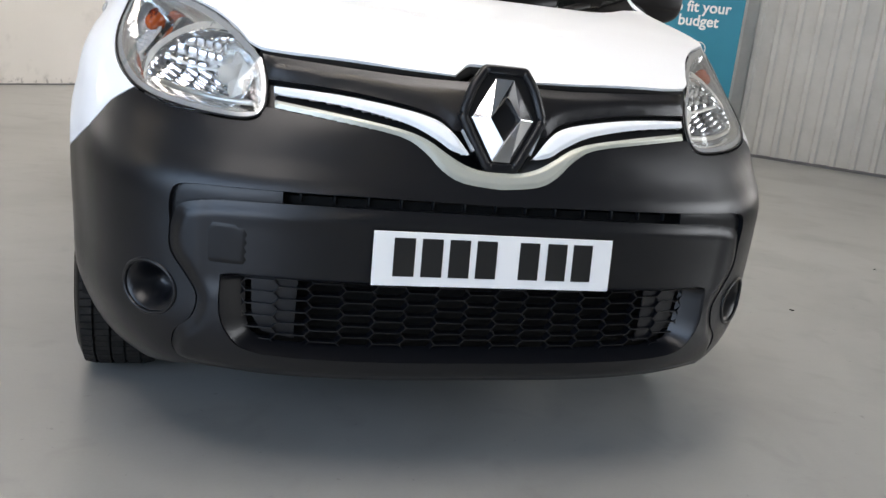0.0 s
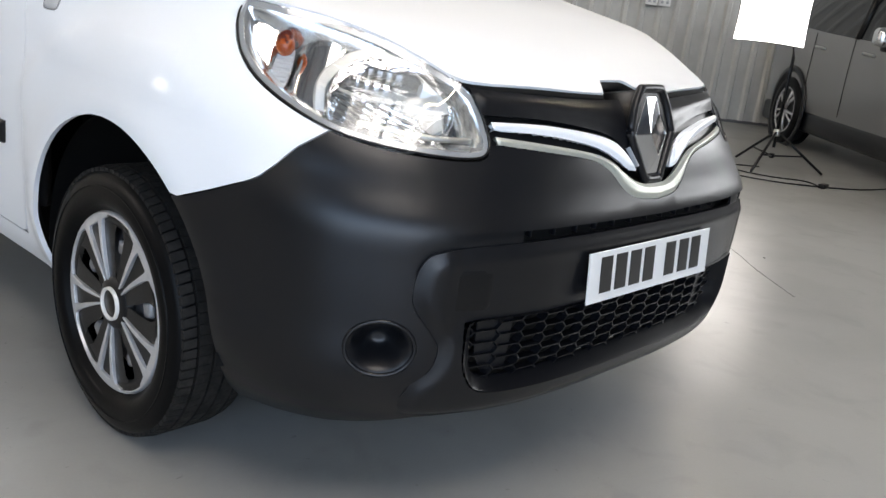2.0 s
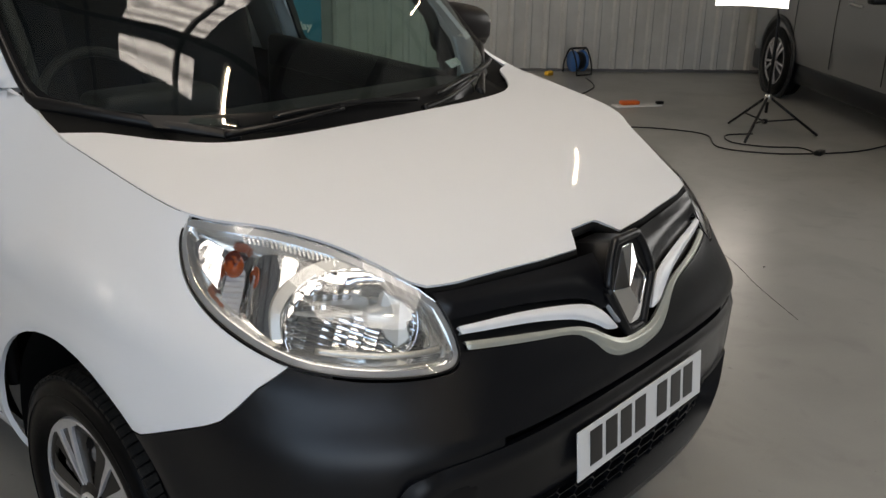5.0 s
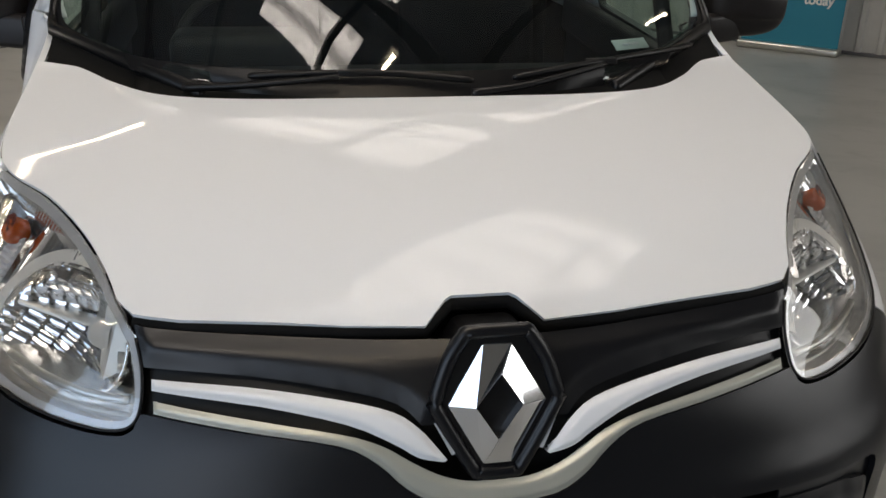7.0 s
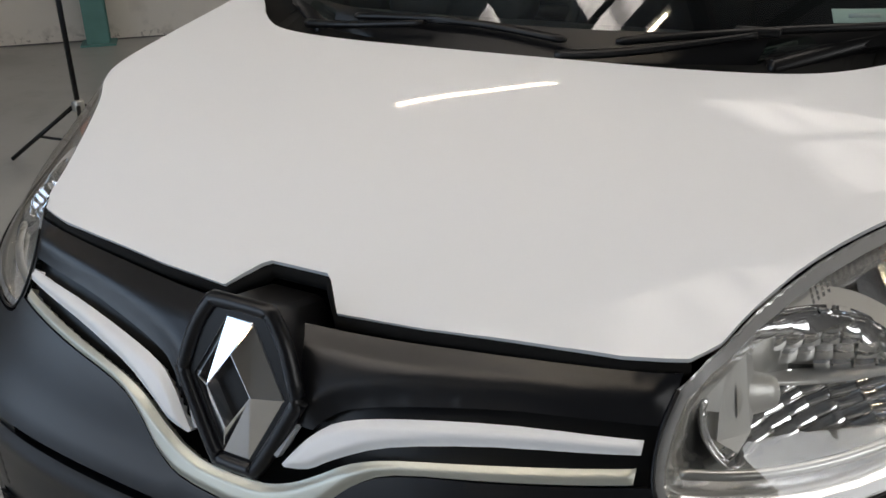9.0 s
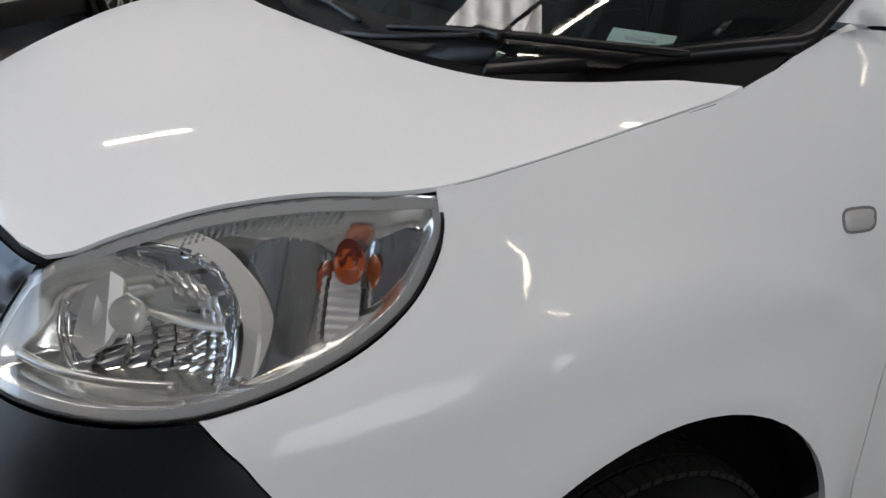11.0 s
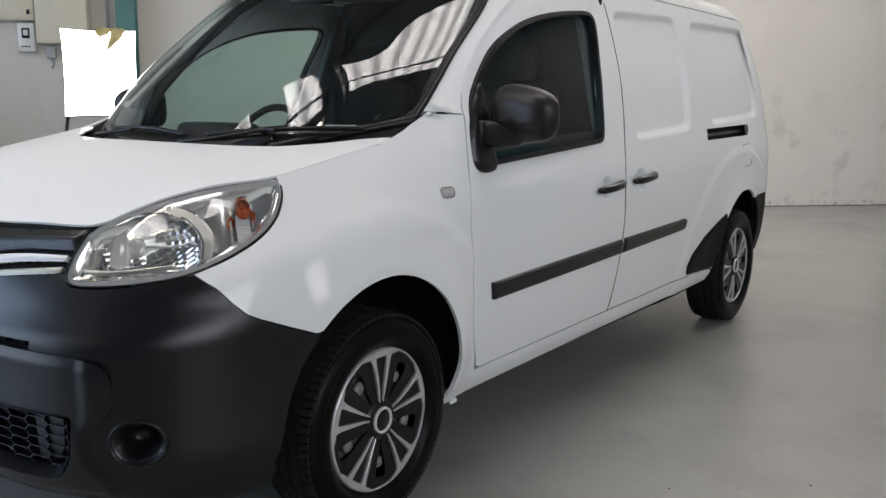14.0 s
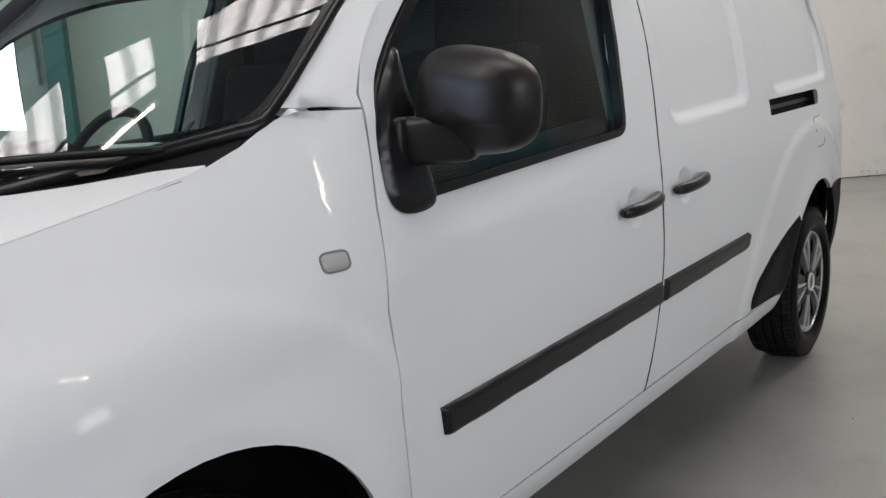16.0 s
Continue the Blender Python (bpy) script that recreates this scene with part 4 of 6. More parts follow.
plate("screen_border", panel_data(sym(scr_half), on_screen, 0.04, 0.0015, 0.0, holes=[sym(hole_half)]), M_GLOSSBLACK, screen, "black border of the windscreen")
for s in (1, -1):
    line = [on_screen(x * s, z) + Vector((0, -0.004, 0)) for x, z in catmull(((0.735, 1.125), (0.754, 1.18), (0.747, 1.272), (0.724, 1.415), (0.699, 1.542), (0.662, 1.640), (0.612, 1.692)), 6)]
    tube("screen_seal", line, [0.008, 0.013, 0.016, 0.017, 0.016, 0.013] + [0.009] * (len(line) - 6), M_GLOSSBLACK, screen)
sc = []
for i in range(41):
    x = -0.75 + i * 0.0375
    ax = abs(x)
    yh = float(np.interp(ax, [0, 0.3, 0.43, 0.52, 0.60, 0.64, 0.678, 0.75], [-0.103, -0.095, -0.075, -0.04, 0.03, 0.078, 0.118, 0.15]))
    a = on_hood(x, yh - 0.03) + Vector((0, 0, -0.022))
    b = on_screen(x, float(np.interp(ax, [0, 0.4, 0.6, 0.7, 0.75], [1.082, 1.085, 1.095, 1.115, 1.17])))
    sc.append((a, (a + b) / 2 + Vector((0, 0, -0.006)), b + Vector((0, 0.01, 0.0))))
mesh("scuttle", [q for c in sc for q in c], [(i * 3 + j, i * 3 + 3 + j, i * 3 + 4 + j, i * 3 + 1 + j) for i in range(40) for j in range(2)], M_DARK, van, "black plastic scuttle below the windscreen")


def wiper(blade, arm):
    b = [on_screen(x, z) + Vector((0, -0.020, 0.006)) for x, z in catmull(blade, 8)]
    ob = tube("wiper_blade", b, [0.004] + [0.0075] * (len(b) - 2) + [0.004], M_GLOSSBLACK, van, "black wiper blade", seg=6)
    m = len(b) // 2
    a = [on_screen(x, z) + Vector((0, -0.026 - 0.006 * i, 0.008)) for i, (x, z) in enumerate(arm)]
    a = [Vector(q) for q in catmull(a, 6)]
    tube("wiper_arm", a, [0.009 - 0.004 * i / (len(a) - 1) for i in range(len(a))], M_GLOSSBLACK, ob, seg=8)
    part("wiper_bridge", bm_box((0.07, 0.014, 0.014), b[m], 0.003), M_GLOSSBLACK, ob)


wiper(((-0.335, 1.106), (-0.2, 1.114), (-0.05, 1.114), (0.108, 1.100)), ((-0.46, 1.080), (-0.33, 1.092), (-0.16, 1.110)))
wiper(((0.19, 1.102), (0.32, 1.116), (0.48, 1.126), (0.665, 1.130)), ((0.10, 1.078), (0.22, 1.090), (0.40, 1.118)))

# sides: doors, rear flank, pillars
door_line = [(0.436, 1.178)] + catmull(((0.44, 1.203), (0.50, 1.289), (0.593, 1.38), (0.71, 1.467), (0.841, 1.55), (1.0, 1.618), (1.2, 1.662), (1.4, 1.683), (1.60, 1.690)), 3)
door_back = [(1.612, 1.624), (1.60, 1.46), (1.563, 1.211), (1.51, 0.94), (1.506, 0.665), (1.487, 0.479), (1.472, 0.352)]
door_out = door_line + catmull(door_back, 3) + [(0.60, 0.336), (0.52, 0.335), (0.492, 0.345), (0.434, 0.481), (0.408, 0.668), (0.395, 0.846), (0.41, 1.016), (0.43, 1.15)]
win = catmull(((0.445, 1.06), (0.452, 1.13), (0.484, 1.202), (0.575, 1.307), (0.708, 1.411), (0.921, 1.498), (1.141, 1.543), (1.377, 1.567)), 4)[:-1] + catmull(((1.377, 1.567), (1.445, 1.563), (1.466, 1.530), (1.44, 1.44), (1.405, 1.343), (1.365, 1.17), (1.345, 1.090), (1.315, 1.066), (1.25, 1.060)), 4) + [(0.84, 1.036), (0.49, 1.017), (0.455, 1.02)]
dishes = [(1.342, 0.878), (1.662, 0.893)]


def shoulder(h):
    """How far the skin leans in above the shoulder line: a tight bend, then an even slope."""
    return 0.014 * min(max(h + 0.008, 0) ** 2 / 0.032 if h < 0.008 else h, 0.085) / 0.085


def on_door(y, z):
    """The door skin: a soft shoulder under the window that climbs behind it."""
    zc = float(np.interp(y, (0.45, 0.75, 1.05, 1.20, 1.32, 1.42), (0.935, 0.943, 0.985, 1.03, 1.09, 1.20)))
    return on_side(y, z) - Vector((shoulder(z - zc) * smooth((y - 0.44) / 0.08) * smooth((1.47 - y) / 0.10), 0, 0))


doors = pair("front_door", panel_data(door_out[::-1], on_door, 0.016, 0.0, 0.02, holes=[inset(win, -0.004), circle(*dishes[0], 0.052, n=24)], gap=0.0028), M_WHITE, van, "white front door with black handle")


def stamped(y, z):
    """Rear flank with its two pressed fields."""
    p = on_side(y, z)
    for poly in RECESS:
        s = field(poly, y, z)
        p = p + Vector((-0.021 * smooth((s + 0.002) / 0.034), 0, 0))
    return p


def field(poly, y, z):
    """Distance inside a four-cornered field with rounded corners (negative outside)."""
    best = 1e9
    n = len(poly)
    acc = 0.0
    for i in range(n):
        a, b = poly[i], poly[(i + 1) % n]
        ex, ez = b[0] - a[0], b[1] - a[1]
        L = math.hypot(ex, ez)
        d = (ex * (z - a[1]) - ez * (y - a[0])) / L
        acc += math.exp(-d / 0.025)
    return -0.025 * math.log(acc)


RECESS = [((1.63, 1.055), (2.30, 1.085), (2.40, 1.625), (1.66, 1.60)), ((2.58, 1.098), (3.46, 1.13), (3.54, 1.64), (2.57, 1.62))]
rail_hole = [(2.50, 1.030), (3.20, 1.036), (3.235, 1.06), (3.235, 1.088), (3.21, 1.096), (2.505, 1.086)]
flank = [(1.600, 1.690)] + catmull(door_back, 3) + [(2.38, 0.362), (2.72, 0.345)] + arch(ARCH_R, 178, 22) + [(3.50, 0.66), (3.60, 0.66), (3.61, 0.95), (3.60, 1.2), (3.57, 1.5), (3.52, 1.69)]
flanks = pair("rear_flank", panel_data(flank, stamped, 0.0115, 0.0, 0.015, holes=[rail_hole, circle(*dishes[1], 0.052, n=24)], gap=0.0028), M_WHITE, van, "white rear flank with pressed fields")
pair("slide_rail_recess", panel_data(inset(rail_hole, -0.006)[::-1], on_side, 0.03, -0.035, 0.004), M_DARK, flanks)
pair("slide_rail", panel_data([(2.5, 1.050), (3.20, 1.058), (3.20, 1.072), (2.5, 1.064)], on_side, 0.03, -0.022, 0.01), M_GLOSSBLACK, flanks)
pair("rail_end", panel_data([(3.16, 1.032), (3.235, 1.036), (3.24, 1.094), (3.17, 1.096)], on_side, 0.02, -0.002, 0.03), M_BLACK, flanks)
for i, (dy, dz) in enumerate(dishes):
    own = doors if i == 0 else flanks
    pair("handle_dish", panel_data(circle(dy, dz, 0.053, n=24), on_side, 0.008, lambda u, v, d: -0.030 * smooth(d / 0.040), 0.004), M_WHITE, own)
    for s, o in ((1, own[0]), (-1, own[1])):
        c0, c1 = on_side(dy - 0.105, dz + 0.0), on_side(dy + 0.108, dz + 0.014)
        pts = [c0.lerp(c1, t) + Vector((0.010 + 0.024 * math.sin(math.pi * min(max(t, 0.02), 0.98)) ** 0.6, 0, 0)) for t in (0, 0.05, 0.15, 0.3, 0.5, 0.7, 0.85, 0.95, 1)]
        pts = [(s * q.x, q.y, q.z) for q in pts]
        tube("door_handle", pts, [0.008, 0.013, 0.016, 0.0165, 0.0165, 0.0165, 0.018, 0.017, 0.010], M_BLACK, o, "black door handle", seg=10)
for s in (1, -1):
    # dark bead added to draw the shade in the rear door gap
    tube("door_gap_line", [(s * (q.x - 0.0036), q.y, q.z) for q in (on_side(*t) for t in catmull(door_back, 4))], 0.0055, M_DARK, van, seg=6)
    # thinner grey bead draws the front and lower gaps
    tube("door_gap_line", [(s * (q.x - 0.0045), q.y, q.z) for q in (on_side(*t) for t in catmull([(0.432, 1.15), (0.41, 1.016), (0.395, 0.846), (0.408, 0.668), (0.434, 0.481), (0.490, 0.347), (0.53, 0.3345), (0.60, 0.3355), (1.0, 0.342), (1.472, 0.351), (2.0, 0.3565), (2.38, 0.360)], 4))], 0.0022, M_SEAM, van, seg=6)
# side glass and its seal, the black mirror foot
_gy = [(y, z) for y in (0.6, 0.8, 1.0, 1.2, 1.4) for z in (1.05, 1.2, 1.3, 1.4, 1.5) if z < 1.2 or y > 0.75]
_gk = np.linalg.lstsq(np.array([(1, y, z, y * y, y * z, z * z) for y, z in _gy]), np.array([on_side(y, z).x for y, z in _gy]), rcond=None)[0]


def on_pane(y, z):
    """The side window's even curve."""
    return Vector((float(_gk @ np.array((1, y, z, y * y, y * z, z * z))), y, z))


glass_l = pair("side_window", panel_data(win[::-1], on_pane, 0.05, -0.018, 0.0), M_SIDEGLASS, doors, "dark tinted side window")
for g in glass_l:
    g.visible_shadow = False
pair("window_seal", panel_data(inset(win, -0.006)[::-1], on_side, 0.03, 0.003, 0.024, holes=[inset(win, 0.010)]), M_GLOSSBLACK, doors, "black rubber window seal")
foot = [(0.438, 1.03), (0.441, 1.10), (0.462, 1.172), (0.500, 1.224), (0.546, 1.276), (0.556, 1.268), (0.548, 1.18), (0.549, 1.10), (0.557, 1.04), (0.553, 1.004), (0.51, 0.992), (0.46, 0.999)]
pair("mirror_foot", panel_data(catmull(foot, 3, closed=True), on_side, 0.012, lambda u, v, d: 0.010 * smooth(d / 0.010) + 0.003, 0.03), M_BLACK, doors, "black mirror foot")
# weather strip below the glass
ws = [(0.53, 1.026), (0.84, 1.046), (1.25, 1.068), (1.27, 1.062), (1.25, 1.054), (0.84, 1.031), (0.53, 1.012)]
pair("weather_strip", panel_data(ws, on_side, 0.02, 0.005, 0.02), M_GLOSSBLACK, doors)

pillar = [(0.292, 1.187)] + catmull(((0.345, 1.222), (0.425, 1.293), (0.562, 1.415), (0.708, 1.542), (0.858, 1.640), (1.00, 1.700)), 3) + [(1.10, 1.738), (2.2, 1.742), (3.50, 1.735), (3.52, 1.694), (1.60, 1.692)] + door_line[::-1]
pair("side_pillar", panel_data(pillar[::-1], on_side, 0.03, 0.0, 0.02, gap=0.0015), M_WHITE, van)
sill = [(0.40, 0.235), (0.487, 0.25), (0.49, 0.333), (1.472, 0.349), (2.38, 0.359), (2.72, 0.343), (2.70, 0.283), (1.5, 0.272), (0.5, 0.246)]
pair("sill", panel_data(sill, on_side, 0.03, 0.0, 0.015, gap=0.001), M_WHITE, van)
part("sill_foot", bm_box((0.012, 0.035, 0.016), (0.80, 0.43, 0.232), 0.003), M_WHITE, van)

# roof and tail as the skin itself
def skin_strip(name, rows, cond, mat, label):
    v, f = both_sides(rows)
    v = [(0.0 if abs(x) < 0.021 and z > 1.8 else x, y, z) for x, y, z in v]    # the two halves meet along the ridge
    keep = [g for g in f if cond(sum((Vector(v[i]) for i in g), Vector()) / 4)]
    used = sorted({i for g in keep for i in g})
    back = {i: n for n, i in enumerate(used)}
    return mesh(name, [v[i] for i in used], [tuple(back[i] for i in g) for g in keep], mat, van, label)


skin_strip("roof", UPP, lambda c: c.z > 1.728 or (c.z > 1.70 and c.y < 1.0 and abs(c.x) < 0.62), M_WHITE, "white roof")
skin_strip("tail_door", LOW, lambda c: c.y > 3.56 and 0.60 < c.z < 1.186, M_WHITE, "white rear door")
skin_strip("tail_door_upper", UPP, lambda c: c.y > 3.47, M_WHITE, "")
rear_b = [(3.44, 0.50)] + arch(ARCH_R, 20, 58, r=0.376, n=10)[1:] + [(3.345, 0.685), (3.585, 0.685), (3.620, 0.61), (3.625, 0.42), (3.60, 0.34), (3.47, 0.33)]
pair("rear_bumper", panel_data(rear_b[::-1], on_side, 0.03, 0.006, 0.03), M_TEXTURED, van, "black plastic rear bumper corner")
flare = [(2.318, 0.371), (2.308, 0.42), (2.345, 0.475), (2.485, 0.545), (2.66, 0.60), (2.78, 0.64)] + arch(ARCH_R, 138, 184, r=0.378) + [(2.69, 0.350), (2.40, 0.366)]
pair("arch_trim", panel_data(flare, on_side, 0.025, lambda u, v, d: 0.010 * smooth(d / 0.012), 0.012), M_TEXTURED, van, "black plastic trim ahead of the rear wheel")
strip_a = [(0.520, 0.630), (1.497, 0.657), (1.497, 0.594), (0.548, 0.566), (0.533, 0.572)]
strip_b = [(1.518, 0.658), (2.195, 0.672), (2.212, 0.664), (2.19, 0.622), (2.17, 0.616), (1.518, 0.595)]
pair("rub_strip", panel_data(strip_a, on_side, 0.006, lambda u, v, d: 0.012 * smooth(d / 0.008) + 0.001, 0.01), M_BLACK, doors, "black rubbing strip")
pair("rub_strip", panel_data(strip_b, on_side, 0.006, lambda u, v, d: 0.012 * smooth(d / 0.008) + 0.001, 0.01), M_BLACK, flanks, "black rubbing strip")
rep = [(0.300 + 0.027 * math.copysign(abs(math.cos(a)) ** 0.5, math.cos(a)), 0.944 + 0.0145 * math.copysign(abs(math.sin(a)) ** 0.5, math.sin(a))) for a in (i * math.tau / 32 for i in range(32))]
pair("side_repeater", panel_data(rep, on_side, 0.006, lambda u, v, d: 0.006 * smooth(d / 0.006), 0.006), M_LENSGREY, van, "clear side indicator lens")
pair("repeater_rim", panel_data(inset(rep, -0.0025), on_side, 0.006, 0.0015, 0.004, holes=[inset(rep, 0.001)]), M_STEEL, van)
for s in (1, -1):
    for pts in ([(3.07, 0.93), (3.07, 0.975), (3.085, 0.985), (3.20, 0.99)], [(3.08, 0.868), (3.195, 0.87), (3.212, 0.882), (3.215, 0.90)]):
        tube("fuel_flap_line", [(s * (q.x + 0.0005), q.y, q.z) for q in (on_side(*t) for t in pts)], 0.0014, M_SEAM, flanks[0 if s > 0 else 1], seg=5)


# door mirrors
def mirror(sign, parent):
    """A rounded head, tall beside the door and falling off outwards, on a boxy arm."""
    def flip(bm):
        if sign < 0:
            for v in bm.verts:
                v.co.x *= -1
            bmesh.ops.reverse_faces(bm, faces=bm.faces)
        return bm

    turn = Euler((0, radians(4), radians(-14))).to_matrix()
    mid = Vector((0.984, 0.560, 1.175))

    def power(w, e):
        return math.copysign(abs(w) ** e, w)

    bm = bmesh.new()
    nu, nv = 22, 48
    grid = []
    for i in range(nu + 1):
        a = -math.pi / 2 + math.pi * i / nu
        ring = []
        for j in range(nv):
            w = j * math.tau / nv
            c = power(math.cos(a), 0.72)
            q = Vector((c * power(math.cos(w), 0.58), power(math.sin(a), 0.80), c * power(math.sin(w), 0.58)))
            out = (q.x + 1) / 2
            z = q.z * ((0.100 - 0.024 * out ** 1.6) if q.z > 0 else (0.100 - 0.030 * out ** 1.4))
            y = q.y * ((0.082 - 0.018 * out) if q.y < 0 else 0.046)
            if q.y < 0 and q.z < -0.30:                  # tucked in below a soft edge
                y *= 1 - 0.26 * smooth((-q.z - 0.30) / 0.16)
            ring.append(bm.verts.new(mid + turn @ Vector((q.x * 0.127, y, z))))
        grid.append(ring)
    for i in range(nu):
        for j in range(nv):
            bm.faces.new((grid[i][j], grid[i][(j + 1) % nv], grid[i + 1][(j + 1) % nv], grid[i + 1][j]))
    bmesh.ops.remove_doubles(bm, verts=bm.verts, dist=1e-5)
    bmesh.ops.recalc_face_normals(bm, faces=bm.faces)
    ob = part("mirror_housing", flip(bm), M_MIRROR, parent, "black grained mirror housing")
    arm = bm_box((0.15, 0.056, 0.082), (0.905, 0.530, 1.116), 0.016, 4, rot=Euler((0, radians(-3), radians(14))).to_matrix())
    part("mirror_arm", flip(arm), M_MIRROR, ob, "black mirror arm")
    knuckle = bm_box((0.040, 0.066, 0.092), (0.850, 0.508, 1.112), 0.012, 3)
    part("mirror_hinge", flip(knuckle), M_MIRROR, ob)
    g = bm_box((0.140, 0.003, 0.092), mid + turn @ Vector((-0.006, 0.0405, 0.002)), 0.001, rot=turn)
    part("mirror_glass", flip(g), M_CHROME, ob)


mirror(1, doors[0])
mirror(-1, doors[1])
# headlamps
def headlamp(sign):
    top = [(spline(EDGE_X, k) - 0.0, spline(EDGE_Y, k), spline(EDGE_Z, k) - 0.004) for k in (0.355, 0.38, 0.42, 0.475, 0.53, 0.59, 0.65, 0.715, 0.77)]
    rear = catmull(((0.741, -0.284, 1.017), (0.757, -0.287, 0.993), (0.768, -0.299, 0.968), (0.784, -0.338, 0.922), (0.786, -0.396, 0.881), (0.771, -0.473, 0.844), (0.735, -0.563, 0.810), (0.668, -0.642, 0.791), (0.57, -0.711, 0.780), (0.512, -0.737, 0.781), (0.483, -0.735, 0.795), (0.474, -0.722, 0.821), (0.474, -0.700, 0.856), (0.480, -0.675, 0.890)), 3)
    out = inset([nose(*q) for q in top + rear][::-1], -0.0018)
    lens = plate("headlamp", panel_data(out, on_nose, 0.016, lambda u, v, d: 0.016 * smooth(d / 0.13), 0.0), M_LENS, van, "clear headlamp with chrome reflector", mirror=sign < 0)
    lens.visible_shadow = False
    plate("lamp_housing", panel_data(inset(out, 0.001), on_nose, 0.007, lambda u, v, d: -0.105 * smooth(d / 0.085) - 0.003, 0.0), M_HOUSING, lens, "grey chrome lamp housing", mirror=sign < 0)
    rim = [on_nose(*nose(*q)) for q in rear[2:]]
    tube("lamp_seal", [(sign * q.x, q.y, q.z) for q in rim], 0.0024, M_GLOSSBLACK, lens, seg=6)

    def local(centre, aim):
        f = Vector(aim).normalized()
        r = f.cross(Vector((0, 0, 1))).normalized()
        u = r.cross(f)
        return Matrix(((r.x, u.x, f.x, centre[0]), (r.y, u.y, f.y, centre[1]), (r.z, u.z, f.z, centre[2]), (0, 0, 0, 1)))

    def under(p):
        """Kept a little behind the lens."""
        if p.x < 0.05 or p.y > -0.2:
            return p
        s = on_nose(*nose(p.x, p.y, min(p.z, 1.0)))
        a, b = math.hypot(p.x, p.y), math.hypot(s.x, s.y) - 0.010
        return p if a < b else Vector((p.x * b / a, p.y * b / a, p.z))

    def put(name, v, f, m, mat, label="", smooth=True):
        v = [under(m @ Vector(q)) for q in v]
        if sign < 0:
            v, f = [(-q.x, q.y, q.z) for q in v], [g[::-1] for g in f]
        return mesh(name, v, f, mat, lens, label, smooth)

    # main reflector: a deep rounded bowl pressed into rows of small convex facets
    aim = Vector((0.50, -0.80, 0.34)).normalized()
    m = local(on_nose(*nose(0.640, -0.625, 0.864)) - aim * 0.026, aim)
    A, B = 0.120, 0.086

    def share(x, y):
        return (abs(x / A) ** 2.5 + abs(y / B) ** 2.5) ** 0.4

    def bowl(x, y):
        return -0.072 * (1 - min(share(x, y), 1.0) ** 2)

    def facets(name, cells, turn, cut, bulge, mat):
        """Convex cells on the bowl, kept where cut(x, y) holds."""
        v, f = [], []
        c, s = math.cos(turn), math.sin(turn)
        w, h = cells
        for i in range(-int(0.2 / w), int(0.2 / w) + 1):
            for j in range(-int(0.2 / h), int(0.2 / h) + 1):
                mx, my = c * i * w - s * j * h, s * i * w + c * j * h
                if share(mx, my) > 1.03 or not cut(mx, my):
                    continue
                o = len(v)
                for a in range(4):
                    for b in range(4):
                        p, q = (a / 3 - 0.5) * 0.97, (b / 3 - 0.5) * 0.97
                        x, y = c * (i + p) * w - s * (j + q) * h, s * (i + p) * w + c * (j + q) * h
                        k = share(x, y)
                        if k > 1:
                            x, y = x / k, y / k
                        v.append((x, y, bowl(mx, my) * 0.45 + bowl(x, y) * 0.55 + bulge * (1 - 2 * p * p - 2 * q * q)))
                f += [(o + a * 4 + b, o + a * 4 + 4 + b, o + a * 4 + 5 + b, o + a * 4 + 1 + b) for a in range(3) for b in range(3)]
        return put(name, v, f, m, mat, "pressed chrome reflector")

    put("reflector_bowl", [(x, y, bowl(x, y) - 0.010) for x, y in [(A * r * math.copysign(abs(math.cos(w)) ** 0.8, math.cos(w)), B * r * math.copysign(abs(math.sin(w)) ** 0.8, math.sin(w))) for r in (0.02, 0.3, 0.55, 0.8, 1.03) for w in (i * math.tau / 40 for i in range(40))]],
        [(r * 40 + i, r * 40 + (i + 1) % 40, r * 40 + 40 + (i + 1) % 40, r * 40 + 40 + i) for r in range(4) for i in range(40)], m, M_HOUSING)
    facets("main_reflector", (0.026, 0.0125), radians(-24), lambda x, y: y < 0.014, 0.0034, M_REFLECT)
    facets("upper_reflector", (0.019, 0.020), radians(-5), lambda x, y: y >= 0.022, 0.0042, M_REFLECT)
    shelf = []
    for i in range(13):
        x = -0.100 + 0.165 * i / 12
        shelf += [(x, 0.020 + 0.010 * (x / 0.1) ** 2, bowl(x, 0) - 0.002), (x, 0.016 + 0.014 * (x / 0.1) ** 2, bowl(x, 0) * 0.40 - 0.004), (x, 0.010 + 0.014 * (x / 0.1) ** 2, bowl(x, 0) * 0.42 - 0.006)]
    put("reflector_shelf", shelf, [(i * 3 + j, i * 3 + 1 + j, i * 3 + 4 + j, i * 3 + 3 + j) for i in range(12) for j in range(2)], m, M_BAND)
    for rr, wd, zz in ((1.0, 0.0022, 0.002), (0.95, 0.0014, -0.006)):
        ring = [(A * 1.02 * rr * abs(math.cos(w)) ** 0.8 * math.copysign(1, math.cos(w)), B * 1.02 * rr * abs(math.sin(w)) ** 0.8 * math.copysign(1, math.sin(w)), zz) for w in (i * math.tau / 60 for i in range(60))]
        tv, tf = tube_data(ring, wd, 6, closed=True)
        put("reflector_rim", tv, tf, m, M_REFLECT)
    # satin shroud towards the grille: a trumpet that opens into a stepped edge
    bmv, bmf = lathe_data([(0.0, 0.000), (0.010, 0.001), (0.017, 0.004), (0.021, 0.012), (0.025, 0.030), (0.032, 0.046), (0.044, 0.058)], 28)
